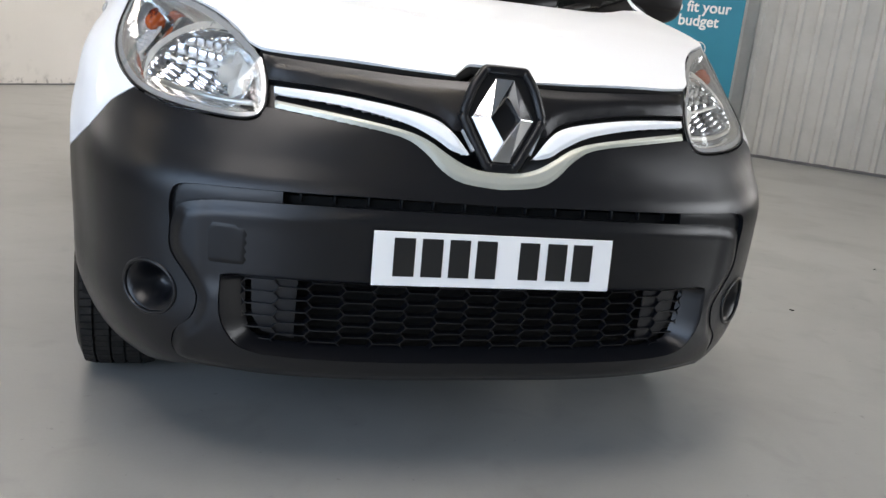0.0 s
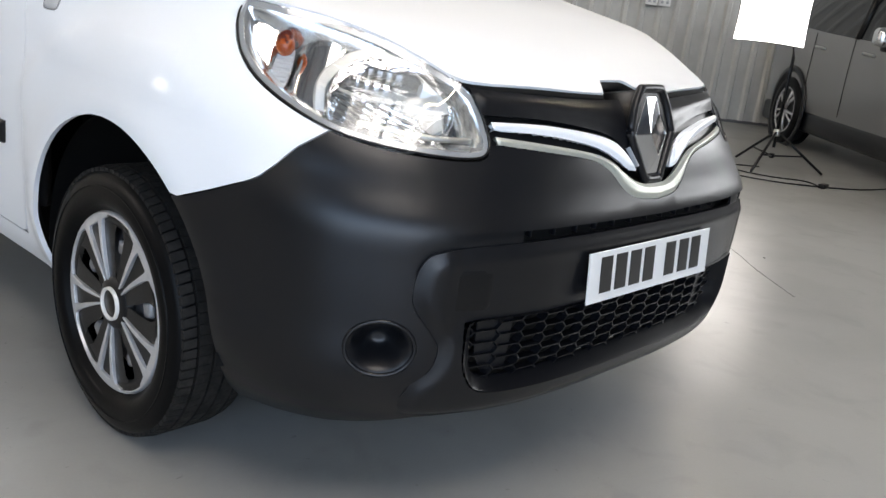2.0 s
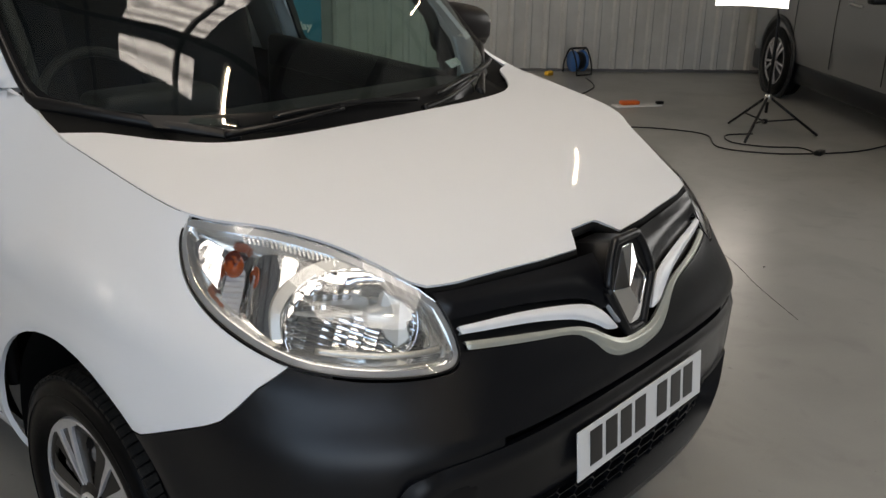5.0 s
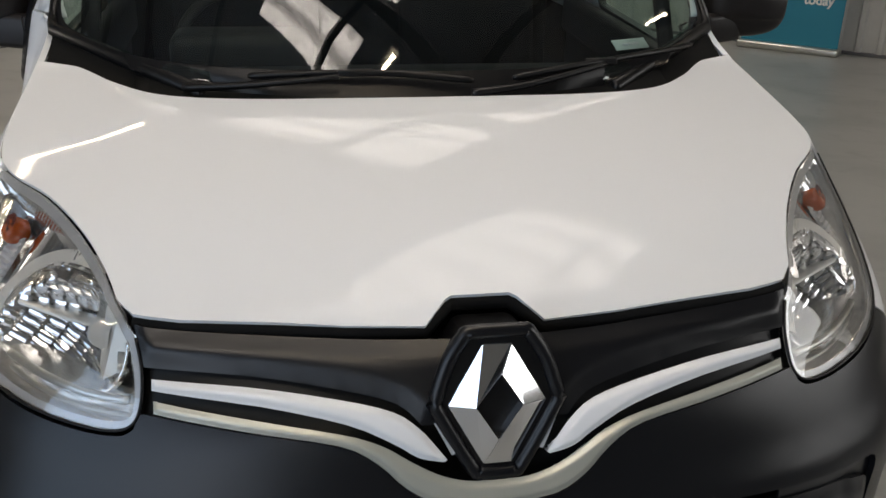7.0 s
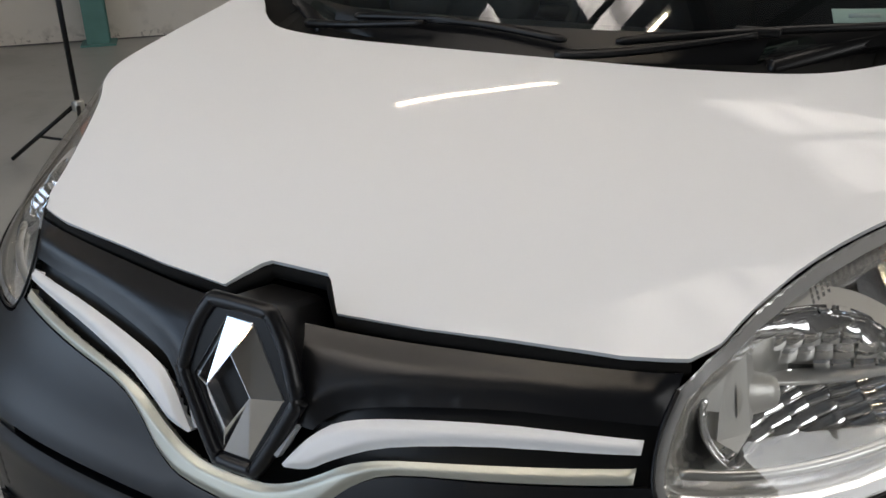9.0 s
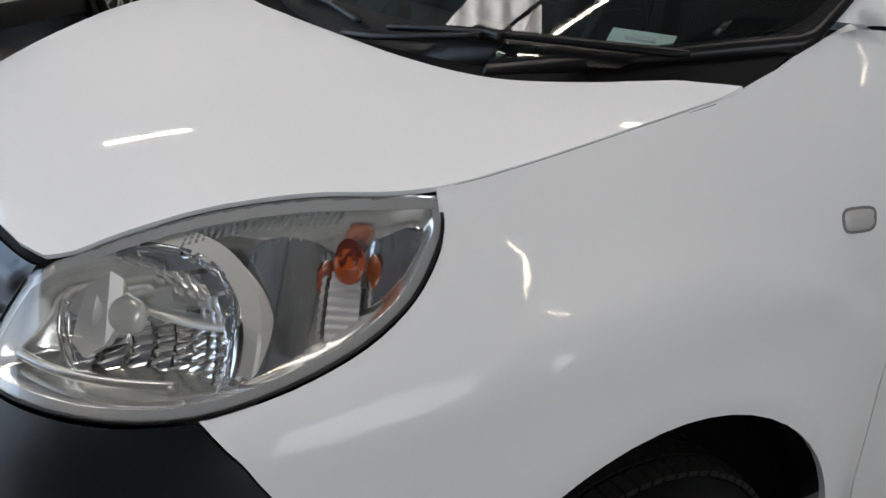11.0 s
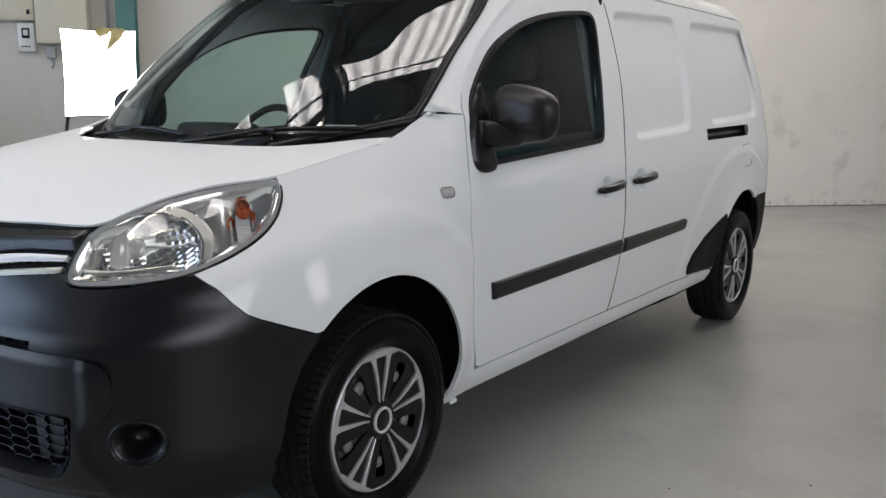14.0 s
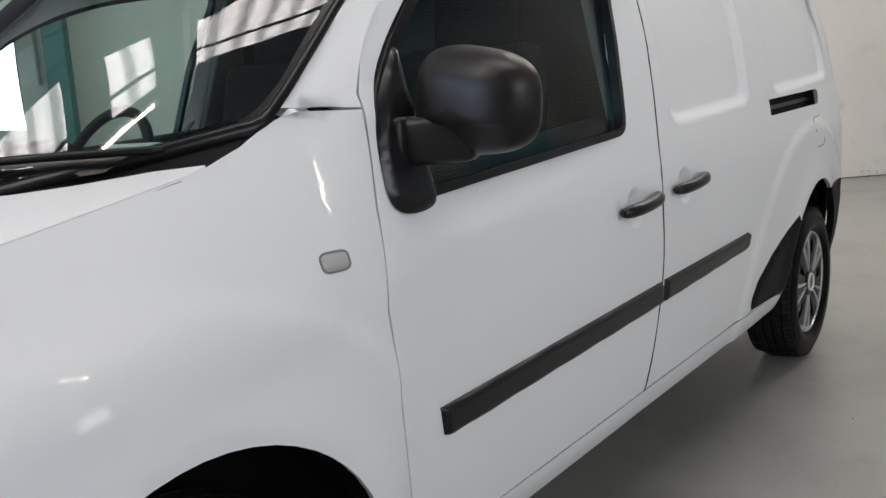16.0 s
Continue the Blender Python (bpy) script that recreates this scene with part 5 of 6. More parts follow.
    put("bulb_shield", [(x * 0.95 + 0.026, y * 0.95 + 0.006, z * 0.55 - 0.030) for x, y, z in bmv], [g[::-1] for g in bmf], m, M_BAND, "satin bulb shield")
    step = [(0.058, 0.046), (0.070, 0.066), (0.098, 0.060), (0.093, 0.034), (0.122, 0.026), (0.118, -0.004), (0.101, -0.007), (0.104, -0.038), (0.082, -0.052), (0.064, -0.034), (0.054, 0.0)]
    sv0 = [(x, y, -0.004 - 0.03 * max(0.075 - x, 0) / 0.03) for x, y in step] + [(x, y, -0.016 - 0.03 * max(0.075 - x, 0) / 0.03) for x, y in step]
    k = len(step)
    put("stepped_bezel", sv0, [tuple(range(k))[::-1]] + [(i, (i + 1) % k, k + (i + 1) % k, k + i) for i in range(k)], m, M_BAND, "satin stepped bezel", smooth=False)
    # light tray below the bowl
    tray = []
    for i in range(17):
        w = radians(205 + i * 8)
        cx, cy = math.copysign(abs(math.cos(w)) ** 0.8, math.cos(w)), math.copysign(abs(math.sin(w)) ** 0.8, math.sin(w))
        tray += [(A * 0.97 * cx, B * 0.86 * cy, -0.030), (A * 1.00 * cx, B * 0.98 * cy, -0.004), (A * 1.01 * cx, B * 1.05 * cy, -0.002), (A * 1.01 * cx, B * 1.10 * cy, -0.012)]
    put("lamp_tray", tray, [(i * 4 + j, i * 4 + 4 + j, i * 4 + 5 + j, i * 4 + 1 + j) for i in range(16) for j in range(3)], m, M_BAND, "satin light tray")
    # broad satin band between the main lamp and the indicator
    band = [((A + 0.007) * math.copysign(abs(math.cos(w)) ** 0.8, math.cos(w)), (B + 0.006) * math.copysign(abs(math.sin(w)) ** 0.8, math.sin(w)), -0.004 - 0.010 * max(-math.cos(w), 0)) for w in (radians(72 + i * 5) for i in range(40))]
    bv, bf = [], []
    for i, q in enumerate(band):
        n = Vector((q[0], q[1], 0)).normalized()
        for d, z in ((-0.004, -0.030), (-0.003, -0.004), (0.0, -0.001), (0.016, -0.003), (0.019, -0.006), (0.020, -0.03)):
            bv.append((q[0] + n.x * d, q[1] + n.y * d, q[2] + z))
    for i in range(len(band) - 1):
        for j in range(5):
            bf.append((i * 6 + j, i * 6 + 6 + j, i * 6 + 7 + j, i * 6 + 1 + j))
    put("lamp_band", bv, bf, m, M_BAND, "satin silver band", smooth=False)

    # indicator: a chrome barrel, an amber bulb over a clear ribbed lens, and a bright end panel
    def leaf(name, pts, off, mat, label="", h=0.006):
        plate(name, panel_data(pts, on_nose, h, off, 0.006), mat, lens, label, mirror=sign < 0)

    barrel = catmull(((0.838, 0.850), (0.90, 0.852), (0.938, 0.872), (0.950, 0.915), (0.944, 0.955), (0.918, 0.981), (0.868, 0.986), (0.842, 0.960), (0.832, 0.90)), 4, closed=True)
    leaf("indicator_barrel", barrel, lambda u, v, d: -0.080 + 0.056 * math.sqrt(max(1 - ((u - 0.875) / 0.085) ** 2, 0.0)) - 0.10 * (v - 0.92) ** 2, M_REFLECT, "rounded chrome barrel")
    ribs = catmull(((0.947, 0.880), (0.972, 0.884), (0.982, 0.905), (0.980, 0.946), (0.950, 0.950), (0.944, 0.92)), 4, closed=True)
    leaf("indicator_ribs", ribs, lambda u, v, d: -0.030 + 0.0018 * math.sin(v * math.tau / 0.008), M_LENSGREY, "clear ribbed lens", h=0.002)
    endp = [(0.988, 0.893), (1.022, 0.908), (1.060, 0.952), (1.068, 0.985), (1.035, 1.002), (0.988, 0.996)]
    leaf("end_panel", endp, lambda u, v, d: -0.040 + 0.016 * (u - 0.996) / 0.06 + 0.004 * smooth(d / 0.008), M_REFLECT, "bright chrome end panel")
    lower = catmull(((0.862, 0.838), (0.915, 0.850), (0.965, 0.872), (0.985, 0.890), (0.94, 0.868), (0.88, 0.852)), 3, closed=True)
    leaf("lower_blade", lower, -0.018, M_BAND, "satin lower blade")
    plate("lens_rim", panel_data(inset(out, 0.001), on_nose, 0.008, -0.0035, 0.0, holes=[inset(out, 0.013)]), M_RIMGREY, lens, "grey moulded rim of the lamp", mirror=sign < 0)
    m2 = local(on_nose(0.972, 0.948) - Vector((0.80, -0.58, 0.15)).normalized() * 0.016, (0.80, -0.58, 0.15))
    bv2, bf2 = lathe_data([(0.0, 0.012), (0.009, 0.011), (0.015, 0.006), (0.018, -0.003), (0.018, -0.014), (0.012, -0.028)], 24)
    put("indicator_bulb", [(y, z * 1.25 - 0.006, x) for x, y, z in bv2], bf2, m2, M_AMBER, "amber indicator bulb")
    bv2, bf2 = lathe_data([(0.0, 0.0145), (0.007, 0.014), (0.012, 0.010), (0.015, 0.002)], 18)
    put("bulb_tip", [(y, z * 1.1 + 0.006, x) for x, y, z in bv2], bf2, m2, M_TIP)
    # lower light strip: clear blocks along the bottom edge
    low = [nose(x, y, z) for x, y, z in catmull(((0.700, -0.600, 0.822), (0.64, -0.660, 0.812), (0.57, -0.700, 0.806), (0.505, -0.722, 0.806)), 6)]
    line = [on_nose(*q) + Vector((-0.008, 0.022, 0)) for q in low]
    tv, tf = tube_data(line, 0.006, 8)
    put("light_strip", tv, tf, Matrix(), M_SATIN)
    # ribbed upper louvre
    datas = []
    for i in range(22):
        k = 0.50 + i * 0.009
        a = Vector((spline(EDGE_X, k), spline(EDGE_Y, k), spline(EDGE_Z, k)))
        t = Vector((spline(EDGE_X, k + 0.006), spline(EDGE_Y, k + 0.006), spline(EDGE_Z, k + 0.006))) - a
        for j in range(3):
            s = Vector((0.0045, -0.005, -0.0035))
            b = a + Vector((0.013, -0.004, -0.020)) + s * (j * 1.25)
            datas.append(([b, b + t * 0.7, b + t * 0.7 + s, b + s, b + (t * 0.7 + s) / 2 + Vector((0.001, -0.002, 0.0015))], [(0, 1, 4), (1, 2, 4), (2, 3, 4), (3, 0, 4)]))
    tv, tf = merged(*datas)
    put("lamp_louvre", tv, tf, Matrix(), M_HOUSING, smooth=False)


headlamp(1)
headlamp(-1)


# wheels
def tyre_data():
    prof = [(0.196, -0.080), (0.215, -0.097), (0.245, -0.104), (0.275, -0.102), (0.296, -0.094), (0.306, -0.083), (0.308, -0.07), (0.308, 0.07), (0.306, 0.083), (0.300, 0.091), (0.290, 0.097), (0.275, 0.1015), (0.262, 0.103), (0.256, 0.1045), (0.245, 0.104), (0.236, 0.101), (0.227, 0.094), (0.2195, 0.083), (0.210, 0.076)]
    return lathe_data(prof, 72)


def tread_data():
    datas = []
    n = 84
    ribs = ((-0.088, -0.060, 0.6), (-0.053, -0.020, 0.0), (-0.014, 0.014, 0.0), (0.020, 0.053, 0.0), (0.060, 0.088, -0.6))
    for i in range(n):
        for x0, x1, skew in ribs:
            w0, w1 = i * math.tau / n, (i + (0.80 if abs(skew) else 0.93)) * math.tau / n
            vs = []
            for r in (0.304, 0.3165):
                for x, ww in ((x0, w0), (x1, w0), (x1, w1), (x0, w1)):
                    rr = r - (0.006 if abs(x) > 0.08 else 0.0)
                    a = ww + skew * 0.02 * (1 if x == x1 else 0)
                    vs.append((x, rr * math.cos(a), rr * math.sin(a)))
            datas.append((vs, [(4, 5, 6, 7), (0, 1, 5, 4), (1, 2, 6, 5), (2, 3, 7, 6), (3, 0, 4, 7)]))
    return merged(*datas)


def blade_data(a0, side):
    """One silver blade of the wheel trim: narrow at the hub, bowed away from its twin, flaring into the ring at the rim."""
    v, f = [], []
    n = 16
    ca, sa = math.cos(a0), math.sin(a0)
    for i in range(n):
        t = i / (n - 1)
        r = 0.053 + (0.194 - 0.053) * t
        mid = side * (0.0072 + 0.0288 * t ** 1.25)
        half = 0.0020 + 0.0060 * t ** 0.9 + 0.007 * max(t - 0.75, 0) ** 2 / 0.0625
        x = 0.088 + 0.003 * math.sin(math.pi * t)
        for d, h in ((-half, -0.010), (-half, -0.001), (-half + 0.001, 0.0), (half - 0.001, 0.0), (half, -0.001), (half, -0.010)):
            y = mid + d
            rr = math.sqrt(max(r * r - y * y, 0))
            v.append((x + h, rr * ca - y * sa, rr * sa + y * ca))
    for i in range(n - 1):
        for j in range(5):
            f.append((i * 6 + j, i * 6 + j + 1, i * 6 + 7 + j, i * 6 + 6 + j))
    return v, f


def web_data(a0):
    """The silver crescent that ties the ends of two blades to the rim."""
    v, f = [], []
    n = 14
    for i in range(n + 1):
        w = (i / n - 0.5) * 2
        a = a0 + w * radians(22)
        rin = 0.1805 + 0.0125 * abs(w) ** 2.2
        for r, x in ((rin, 0.078), (rin, 0.0872), (rin + 0.001, 0.0884), (0.197, 0.0884), (0.1975, 0.080)):
            v.append((x, r * math.cos(a), r * math.sin(a)))
    for i in range(n):
        for j in range(4):
            f.append((i * 5 + j, i * 5 + j + 1, i * 5 + 6 + j, i * 5 + 5 + j))
    return v, f


def build_wheel(at, turn, spin):
    w = new("wheel")
    w.parent = van
    w.location = at
    w.rotation_euler = Euler((radians(spin), 0, radians(turn)))
    tyre = mesh("tyre", *tyre_data(), M_RUBBER, w, "black road tyre")
    mesh("tread", *tread_data(), M_TREAD, tyre, smooth=False)
    mesh("sidewall_ridge", *lathe_data([(0.270, 0.100), (0.271, 0.1040), (0.273, 0.1040), (0.274, 0.100)], 60), M_RUBBER, tyre)
    rim = mesh("steel_rim", *lathe_data([(0.198, -0.08), (0.190, -0.06), (0.185, 0.02), (0.150, 0.045), (0.10, 0.055), (0.0, 0.055)], 40), M_DARKSTEEL, w)
    for i in range(10):
        a = i * math.tau / 10
        b = bm_box((0.02, 0.034, 0.040), (0.066, 0.135 * math.cos(a), 0.135 * math.sin(a)), 0.009, rot=Euler((a, 0, 0)).to_matrix())
        part("rim_pad", b, M_STEEL, rim)
    v1 = lathe_data([(0.0, 0.088), (0.03, 0.090), (0.055, 0.086), (0.062, 0.078), (0.064, 0.066)], 40)
    v2 = lathe_data([(0.172, 0.076), (0.182, 0.082), (0.190, 0.083), (0.200, 0.080)], 60)
    cap = mesh("wheel_trim", *merged(v1, v2), M_GLOSSBLACK, w, "black and silver plastic wheel trim")
    cap.scale = (1, 1.045, 1.045)
    datas = []
    for k in range(5):
        a = k * math.tau / 5
        vs = []
        for r, hw in ((0.05, 0.628), (0.09, 0.56), (0.13, 0.50), (0.16, 0.50), (0.18, 0.56)):
            for s in (-1, -0.5, 0, 0.5, 1):
                ww = a + s * hw
                vs.append((0.082, r * math.cos(ww), r * math.sin(ww)))
        datas.append((vs, [(i * 5 + j, i * 5 + j + 1, i * 5 + 6 + j, i * 5 + 5 + j) for i in range(4) for j in range(4)]))
    mesh("trim_disc", *merged(*datas), M_GLOSSBLACK, cap)
    for k in range(5):
        a = k * math.tau / 5
        for s in (-1, 1):
            mesh("trim_blade", *blade_data(a, s), M_SILVER, cap, smooth=False)
        mesh("trim_web", *web_data(a), M_SILVER, cap, smooth=False)
    mesh("trim_ring", *lathe_data([(0.1955, 0.076), (0.1962, 0.087), (0.1972, 0.0885), (0.200, 0.0875), (0.203, 0.083), (0.205, 0.074)], 72), M_SILVER, cap)
    mesh("hub_ring", *lathe_data([(0.0305, 0.088), (0.0312, 0.0955), (0.0322, 0.0965), (0.0362, 0.0965), (0.0372, 0.0955), (0.0378, 0.086)], 40), M_HUBRING, cap)
    mesh("hub_cap", *lathe_data([(0.0, 0.093), (0.018, 0.092), (0.026, 0.089)], 30), M_GLOSSBLACK, cap)
    return w


build_wheel((0.762, 0, 0.3165 - RIDE), 0, 18)
build_wheel((-0.774, 0, 0.3165 - RIDE), 180, -25)
build_wheel((0.790, 3.112, 0.3165 - RIDE), 0, 40)
build_wheel((-0.790, 3.112, 0.3165 - RIDE), 180, 25)

# wheel wells, floor pan and the dark inner shell behind the gaps
for c in (ARCH_F, ARCH_R):
    for s in (1, -1):
        n = 30
        v, f = [], []
        for i in range(n + 1):
            a = radians(-8 + 196 * i / n)
            for x, r in ((0.845, 0.386), (0.80, 0.405), (0.50, 0.405), (0.50, 0.0)):
                v.append((s * x, c[0] + r * math.cos(a), c[1] + r * math.sin(a)))
        for i in range(n):
            for j in range(3):
                f.append((i * 4 + j, i * 4 + 4 + j, i * 4 + 5 + j, i * 4 + 1 + j))
        mesh("wheel_well", v, f, M_DARK, van)
inner_v, inner_f = both_sides(LOW)
cen = Vector((0, 1.4, 0.6))
keep = []
for g in inner_f:
    c = sum((Vector(inner_v[i]) for i in g), Vector()) / 4
    if any(math.hypot(c.y - q[0], c.z - q[1]) < 0.43 for q in (ARCH_F, ARCH_R)) and abs(c.x) > 0.5 or c.z > 1.0 or c.y < -0.30:
        continue
    keep.append(g)
shell = mesh("inner_shell", [(q[0] * 0.955, cen.y + (q[1] - cen.y) * 0.975, q[2]) for q in inner_v], keep, M_DARK, van)
# floor pan set low to cut the light that passes under the van
part("floor_pan", bm_box((1.30, 4.1, 0.08), (0, 1.50, 0.225), 0.02), M_DARK, van)
part("engine_bay", bm_box((1.30, 0.60, 0.30), (0, -0.34, 0.62)), M_DARK, van)
# unseen black sheet added below the nose to block light
part("underbody_block", bm_box((0.9, 0.36, 0.03), (0, -0.50, 0.262), 0.01), M_DARK, van)

# cab
dash = []
for i in range(25):
    x = -0.72 + i * 0.06
    e = 1 - (abs(x) / 0.80) ** 4
    dash.append([(x, 0.02 + 0.16 * (abs(x) / 0.72) ** 2, 1.050), (x, 0.22, 1.062 + 0.01 * e), (x, 0.42, 1.045), (x, 0.52, 1.00), (x, 0.53, 0.85), (x, 0.44, 0.62)])
mesh("dashboard", [q for c in dash for q in c], [(i * 6 + j, i * 6 + 6 + j, i * 6 + 7 + j, i * 6 + 1 + j) for i in range(24) for j in range(5)], M_INTERIOR, van, "dark grey dashboard")
part("binnacle", bm_box((0.34, 0.16, 0.10), (-0.36, 0.46, 1.075), 0.03, 3), M_INTERIOR, van)
rim_c = Matrix.Translation((-0.36, 0.70, 1.02)) @ Euler((radians(62), 0, 0)).to_matrix().to_4x4()
steering = tube("steering_wheel", [rim_c @ Vector((0.185 * math.cos(a), 0.185 * math.sin(a), 0)) for a in (i * math.tau / 40 for i in range(40))], 0.015, M_INTERIOR, van, "black steering wheel", seg=10, closed=True)
for a in (0, 180, 270):
    tube("steering_spoke", [rim_c @ Vector((0.03 * math.cos(radians(a)), 0.03 * math.sin(radians(a)), -0.02)), rim_c @ Vector((0.18 * math.cos(radians(a)), 0.18 * math.sin(radians(a)), 0))], 0.016, M_INTERIOR, steering, seg=8)
part("steering_hub", bm_box((0.14, 0.10, 0.05), rim_c @ Vector((0, 0, -0.02)), 0.02, 3, rot=rim_c.to_3x3()), M_INTERIOR, steering)
for s in (-0.38, 0.38):
    seat = part("cab_seat", bm_box((0.50, 0.50, 0.16), (s, 1.06, 0.66), 0.05, 3), M_SEAT, van, "dark cloth cab seat")
    part("seat_back", bm_box((0.48, 0.14, 0.66), (s, 1.36, 0.98), 0.06, 3, rot=Euler((radians(-12), 0, 0)).to_matrix()), M_SEAT, seat)
    part("headrest", bm_box((0.26, 0.09, 0.18), (s, 1.45, 1.38), 0.04, 3, rot=Euler((radians(-8), 0, 0)).to_matrix()), M_SEAT, seat)
part("bulkhead", bm_box((1.46, 0.03, 1.42), (0, 1.58, 0.98), 0.01), M_INTERIOR, van, "dark bulkhead behind the seats")
part("roof_lining", bm_box((1.24, 1.0, 0.02), (0, 1.20, 1.70), 0.005), M_INTERIOR, van)
for s in (1, -1):
    tube("inner_pillar", [(s * x, y, z) for x, y, z in ((0.70, 0.36, 1.08), (0.69, 0.44, 1.25), (0.665, 0.62, 1.43), (0.62, 0.82, 1.60), (0.56, 0.98, 1.70))], 0.022, M_INTERIOR, van)
    part("door_ledge", bm_box((0.06, 0.98, 0.13), (s * 0.775, 0.94, 1.010), 0.02, rot=Euler((radians(3), 0, 0)).to_matrix()), M_INTERIOR, van)
    part("pillar_lining", bm_box((0.03, 0.16, 0.62), (s * 0.745, 1.52, 1.32), 0.01, rot=Euler((radians(-8), radians(-s * 16), 0)).to_matrix()), M_LINING, van)
    part("door_card", bm_box((0.04, 1.0, 0.62), (s * 0.80, 0.98, 0.71), 0.02), M_INTERIOR, van)
slip = part("paper_slip", bm_box((0.102, 0.002, 0.030), (0.53, 0.186, 1.132), 0.0005, 1, rot=Euler((radians(-50), 0, radians(22.7))).to_matrix()), M_SLIP, screen, "pale paper slip behind the windscreen")
part("slip_bar", bm_box((0.05, 0.001, 0.008), (0.53, 0.1846, 1.133), rot=Euler((radians(-50), 0, radians(22.7))).to_matrix()), M_GREYPLASTIC, slip)
mark = on_screen(0.662, 1.166) + Vector((-0.002, 0.006, 0))
part("sticker_mark", bm_box((0.010, 0.002, 0.022), mark, 0.0008, 1, rot=Euler((radians(-40), radians(20), 0)).to_matrix()), M_INK, screen)
part("sticker_mark", bm_box((0.024, 0.002, 0.005), mark + Vector((0.004, 0.002, 0.006)), 0.0008, 1, rot=Euler((radians(-40), radians(-30), 0)).to_matrix()), M_INK, screen)
part("rear_view_mirror", bm_box((0.22, 0.03, 0.06), (0, 0.62, 1.60), 0.012), M_GLOSSBLACK, van)
# ---- the workshop ----
P0, P1, Q0, Q1, HIGH = -7.6, 7.95, -8.2, 6.70, 4.7
RZ = radians(45)


def room_mesh(name, verts, faces, mat, label="", category="", kind="structure", smooth=False):
    ob = mesh(name, [room(*v) for v in verts], faces, mat, None, "", smooth)
    return tagged(ob, label, category, "", kind)


def room_box(name, p, q, z, mat, parent=None, label="", bevel=0.0):
    """A box between ranges of the room's axes."""
    b = bm_box((p[1] - p[0], q[1] - q[0], z[1] - z[0]), ((p[0] + p[1]) / 2, (q[0] + q[1]) / 2, (z[0] + z[1]) / 2), bevel)
    bmesh.ops.rotate(b, cent=(0, 0, 0), matrix=Matrix.Rotation(RZ, 3, "Z"), verts=b.verts)
    return part(name, b, mat, parent, label, smooth=False)


tagged(room_box("floor", (P0 - 0.2, P1 + 0.2), (Q0 - 0.2, Q1 + 0.2), (-0.12, 0.0), M_FLOOR), "grey painted concrete floor with scuffs", "floor", kind="structure")
tagged(room_box("ground", (-60, 60), (-60, 60), (-0.5, -0.125), M_YARD), "asphalt yard outside", "ground", kind="structure")
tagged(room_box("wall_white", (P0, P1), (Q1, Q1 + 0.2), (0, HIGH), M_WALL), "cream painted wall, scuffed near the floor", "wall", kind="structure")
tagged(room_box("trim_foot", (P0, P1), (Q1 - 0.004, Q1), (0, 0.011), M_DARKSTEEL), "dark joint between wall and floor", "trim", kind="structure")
# unseen walls: one with an opening added for the side lamp, one with the open roller door
S0, S1, W0, W1 = 1.0, 6.6, 2.0, 4.4
for p, z in (((P0, S0), (0, HIGH)), ((S1, P1), (0, HIGH)), ((S0, S1), (W1, HIGH)), ((S0, S1), (0, W0))):
    tagged(room_box("wall_far", p, (Q0 - 0.2, Q0), z, M_DIMWALL), "unseen grey blockwork wall with an opening added for fill light", "wall", kind="structure")
D0, D1, DH = -3.7, 3.9, 4.0
for q, z in (((Q0, D0), (0, HIGH)), ((D1, Q1), (0, HIGH)), ((D0, D1), (DH, HIGH))):
    tagged(room_box("wall_front", (P0 - 0.2, P0), q, z, M_DIMWALL), "grey blockwork wall with an open roller door", "wall", kind="structure")

# ribbed cladding: flat pans with raised ribs
v, f = [], []
q = Q0
prof = []
while q < Q1:
    prof += [(q, 0.0), (q + 0.115, 0.0), (q + 0.135, -0.030), (q + 0.175, -0.030)]
    q += 0.197
for qq, d in prof:
    for z in (0.03, 1.2, 2.4, HIGH):
        v.append((P1 + d, qq, z))
n = len(prof)
f = [(i * 4 + j, i * 4 + 1 + j, i * 4 + 5 + j, i * 4 + 4 + j) for i in range(n - 1) for j in range(3)]
room_mesh("wall_ribbed", v, f, M_CLAD, "grey ribbed metal wall cladding", "wall")
tagged(room_box("wall_outer", (P1 + 0.02, P1 + 0.2), (Q0, Q1), (0, HIGH), M_WALL), "wall behind the cladding", "wall", kind="structure")
tagged(room_box("trim_base", (P1 - 0.04, P1 + 0.02), (Q0, Q1), (0.0, 0.03), M_DARKSTEEL), "dark strip at the foot of the cladding", "trim", kind="structure")

# ceiling: corrugated sheets on purlins, with translucent sheets let in
BANDS = (                    # bays along p, and in each the translucent sheets as ranges of q
    ((-4.4, -2.35), ((-1.70, 0.60),)),
    ((-1.62, -0.92), ((-0.80, 0.50),)),
    ((-0.32, 2.35), ((-0.80, 0.50),)),
    # rear sheet, widened to light the floor from behind the van
    ((2.6, 6.8), ((1.8, 5.2),)),
)


def sheet(name, p0, p1, q0, q1, z, mat, label, category, kind="structure"):
    """A corrugated sheet whose waves run along q."""
    v, f = [], []
    k = max(2, int((p1 - p0) / 0.035))
    for i in range(k + 1):
        p = p0 + (p1 - p0) * i / k
        zz = z + 0.018 * math.sin(p * math.tau / 0.146)
        v += [(p, q0, zz), (p, q1, zz)]
    f = [(i * 2, i * 2 + 1, i * 2 + 3, i * 2 + 2) for i in range(k)]
    return room_mesh(name, v, f, mat, label, category, kind, True)


sv, sf = [], []


def roof_piece(a, b, c, d):
    if b - a < 1e-6:
        return
    o = len(sv)
    sv.extend([(a, c, HIGH), (b, c, HIGH), (b, d, HIGH), (a, d, HIGH)])
    sf.append((o, o + 3, o + 2, o + 1))


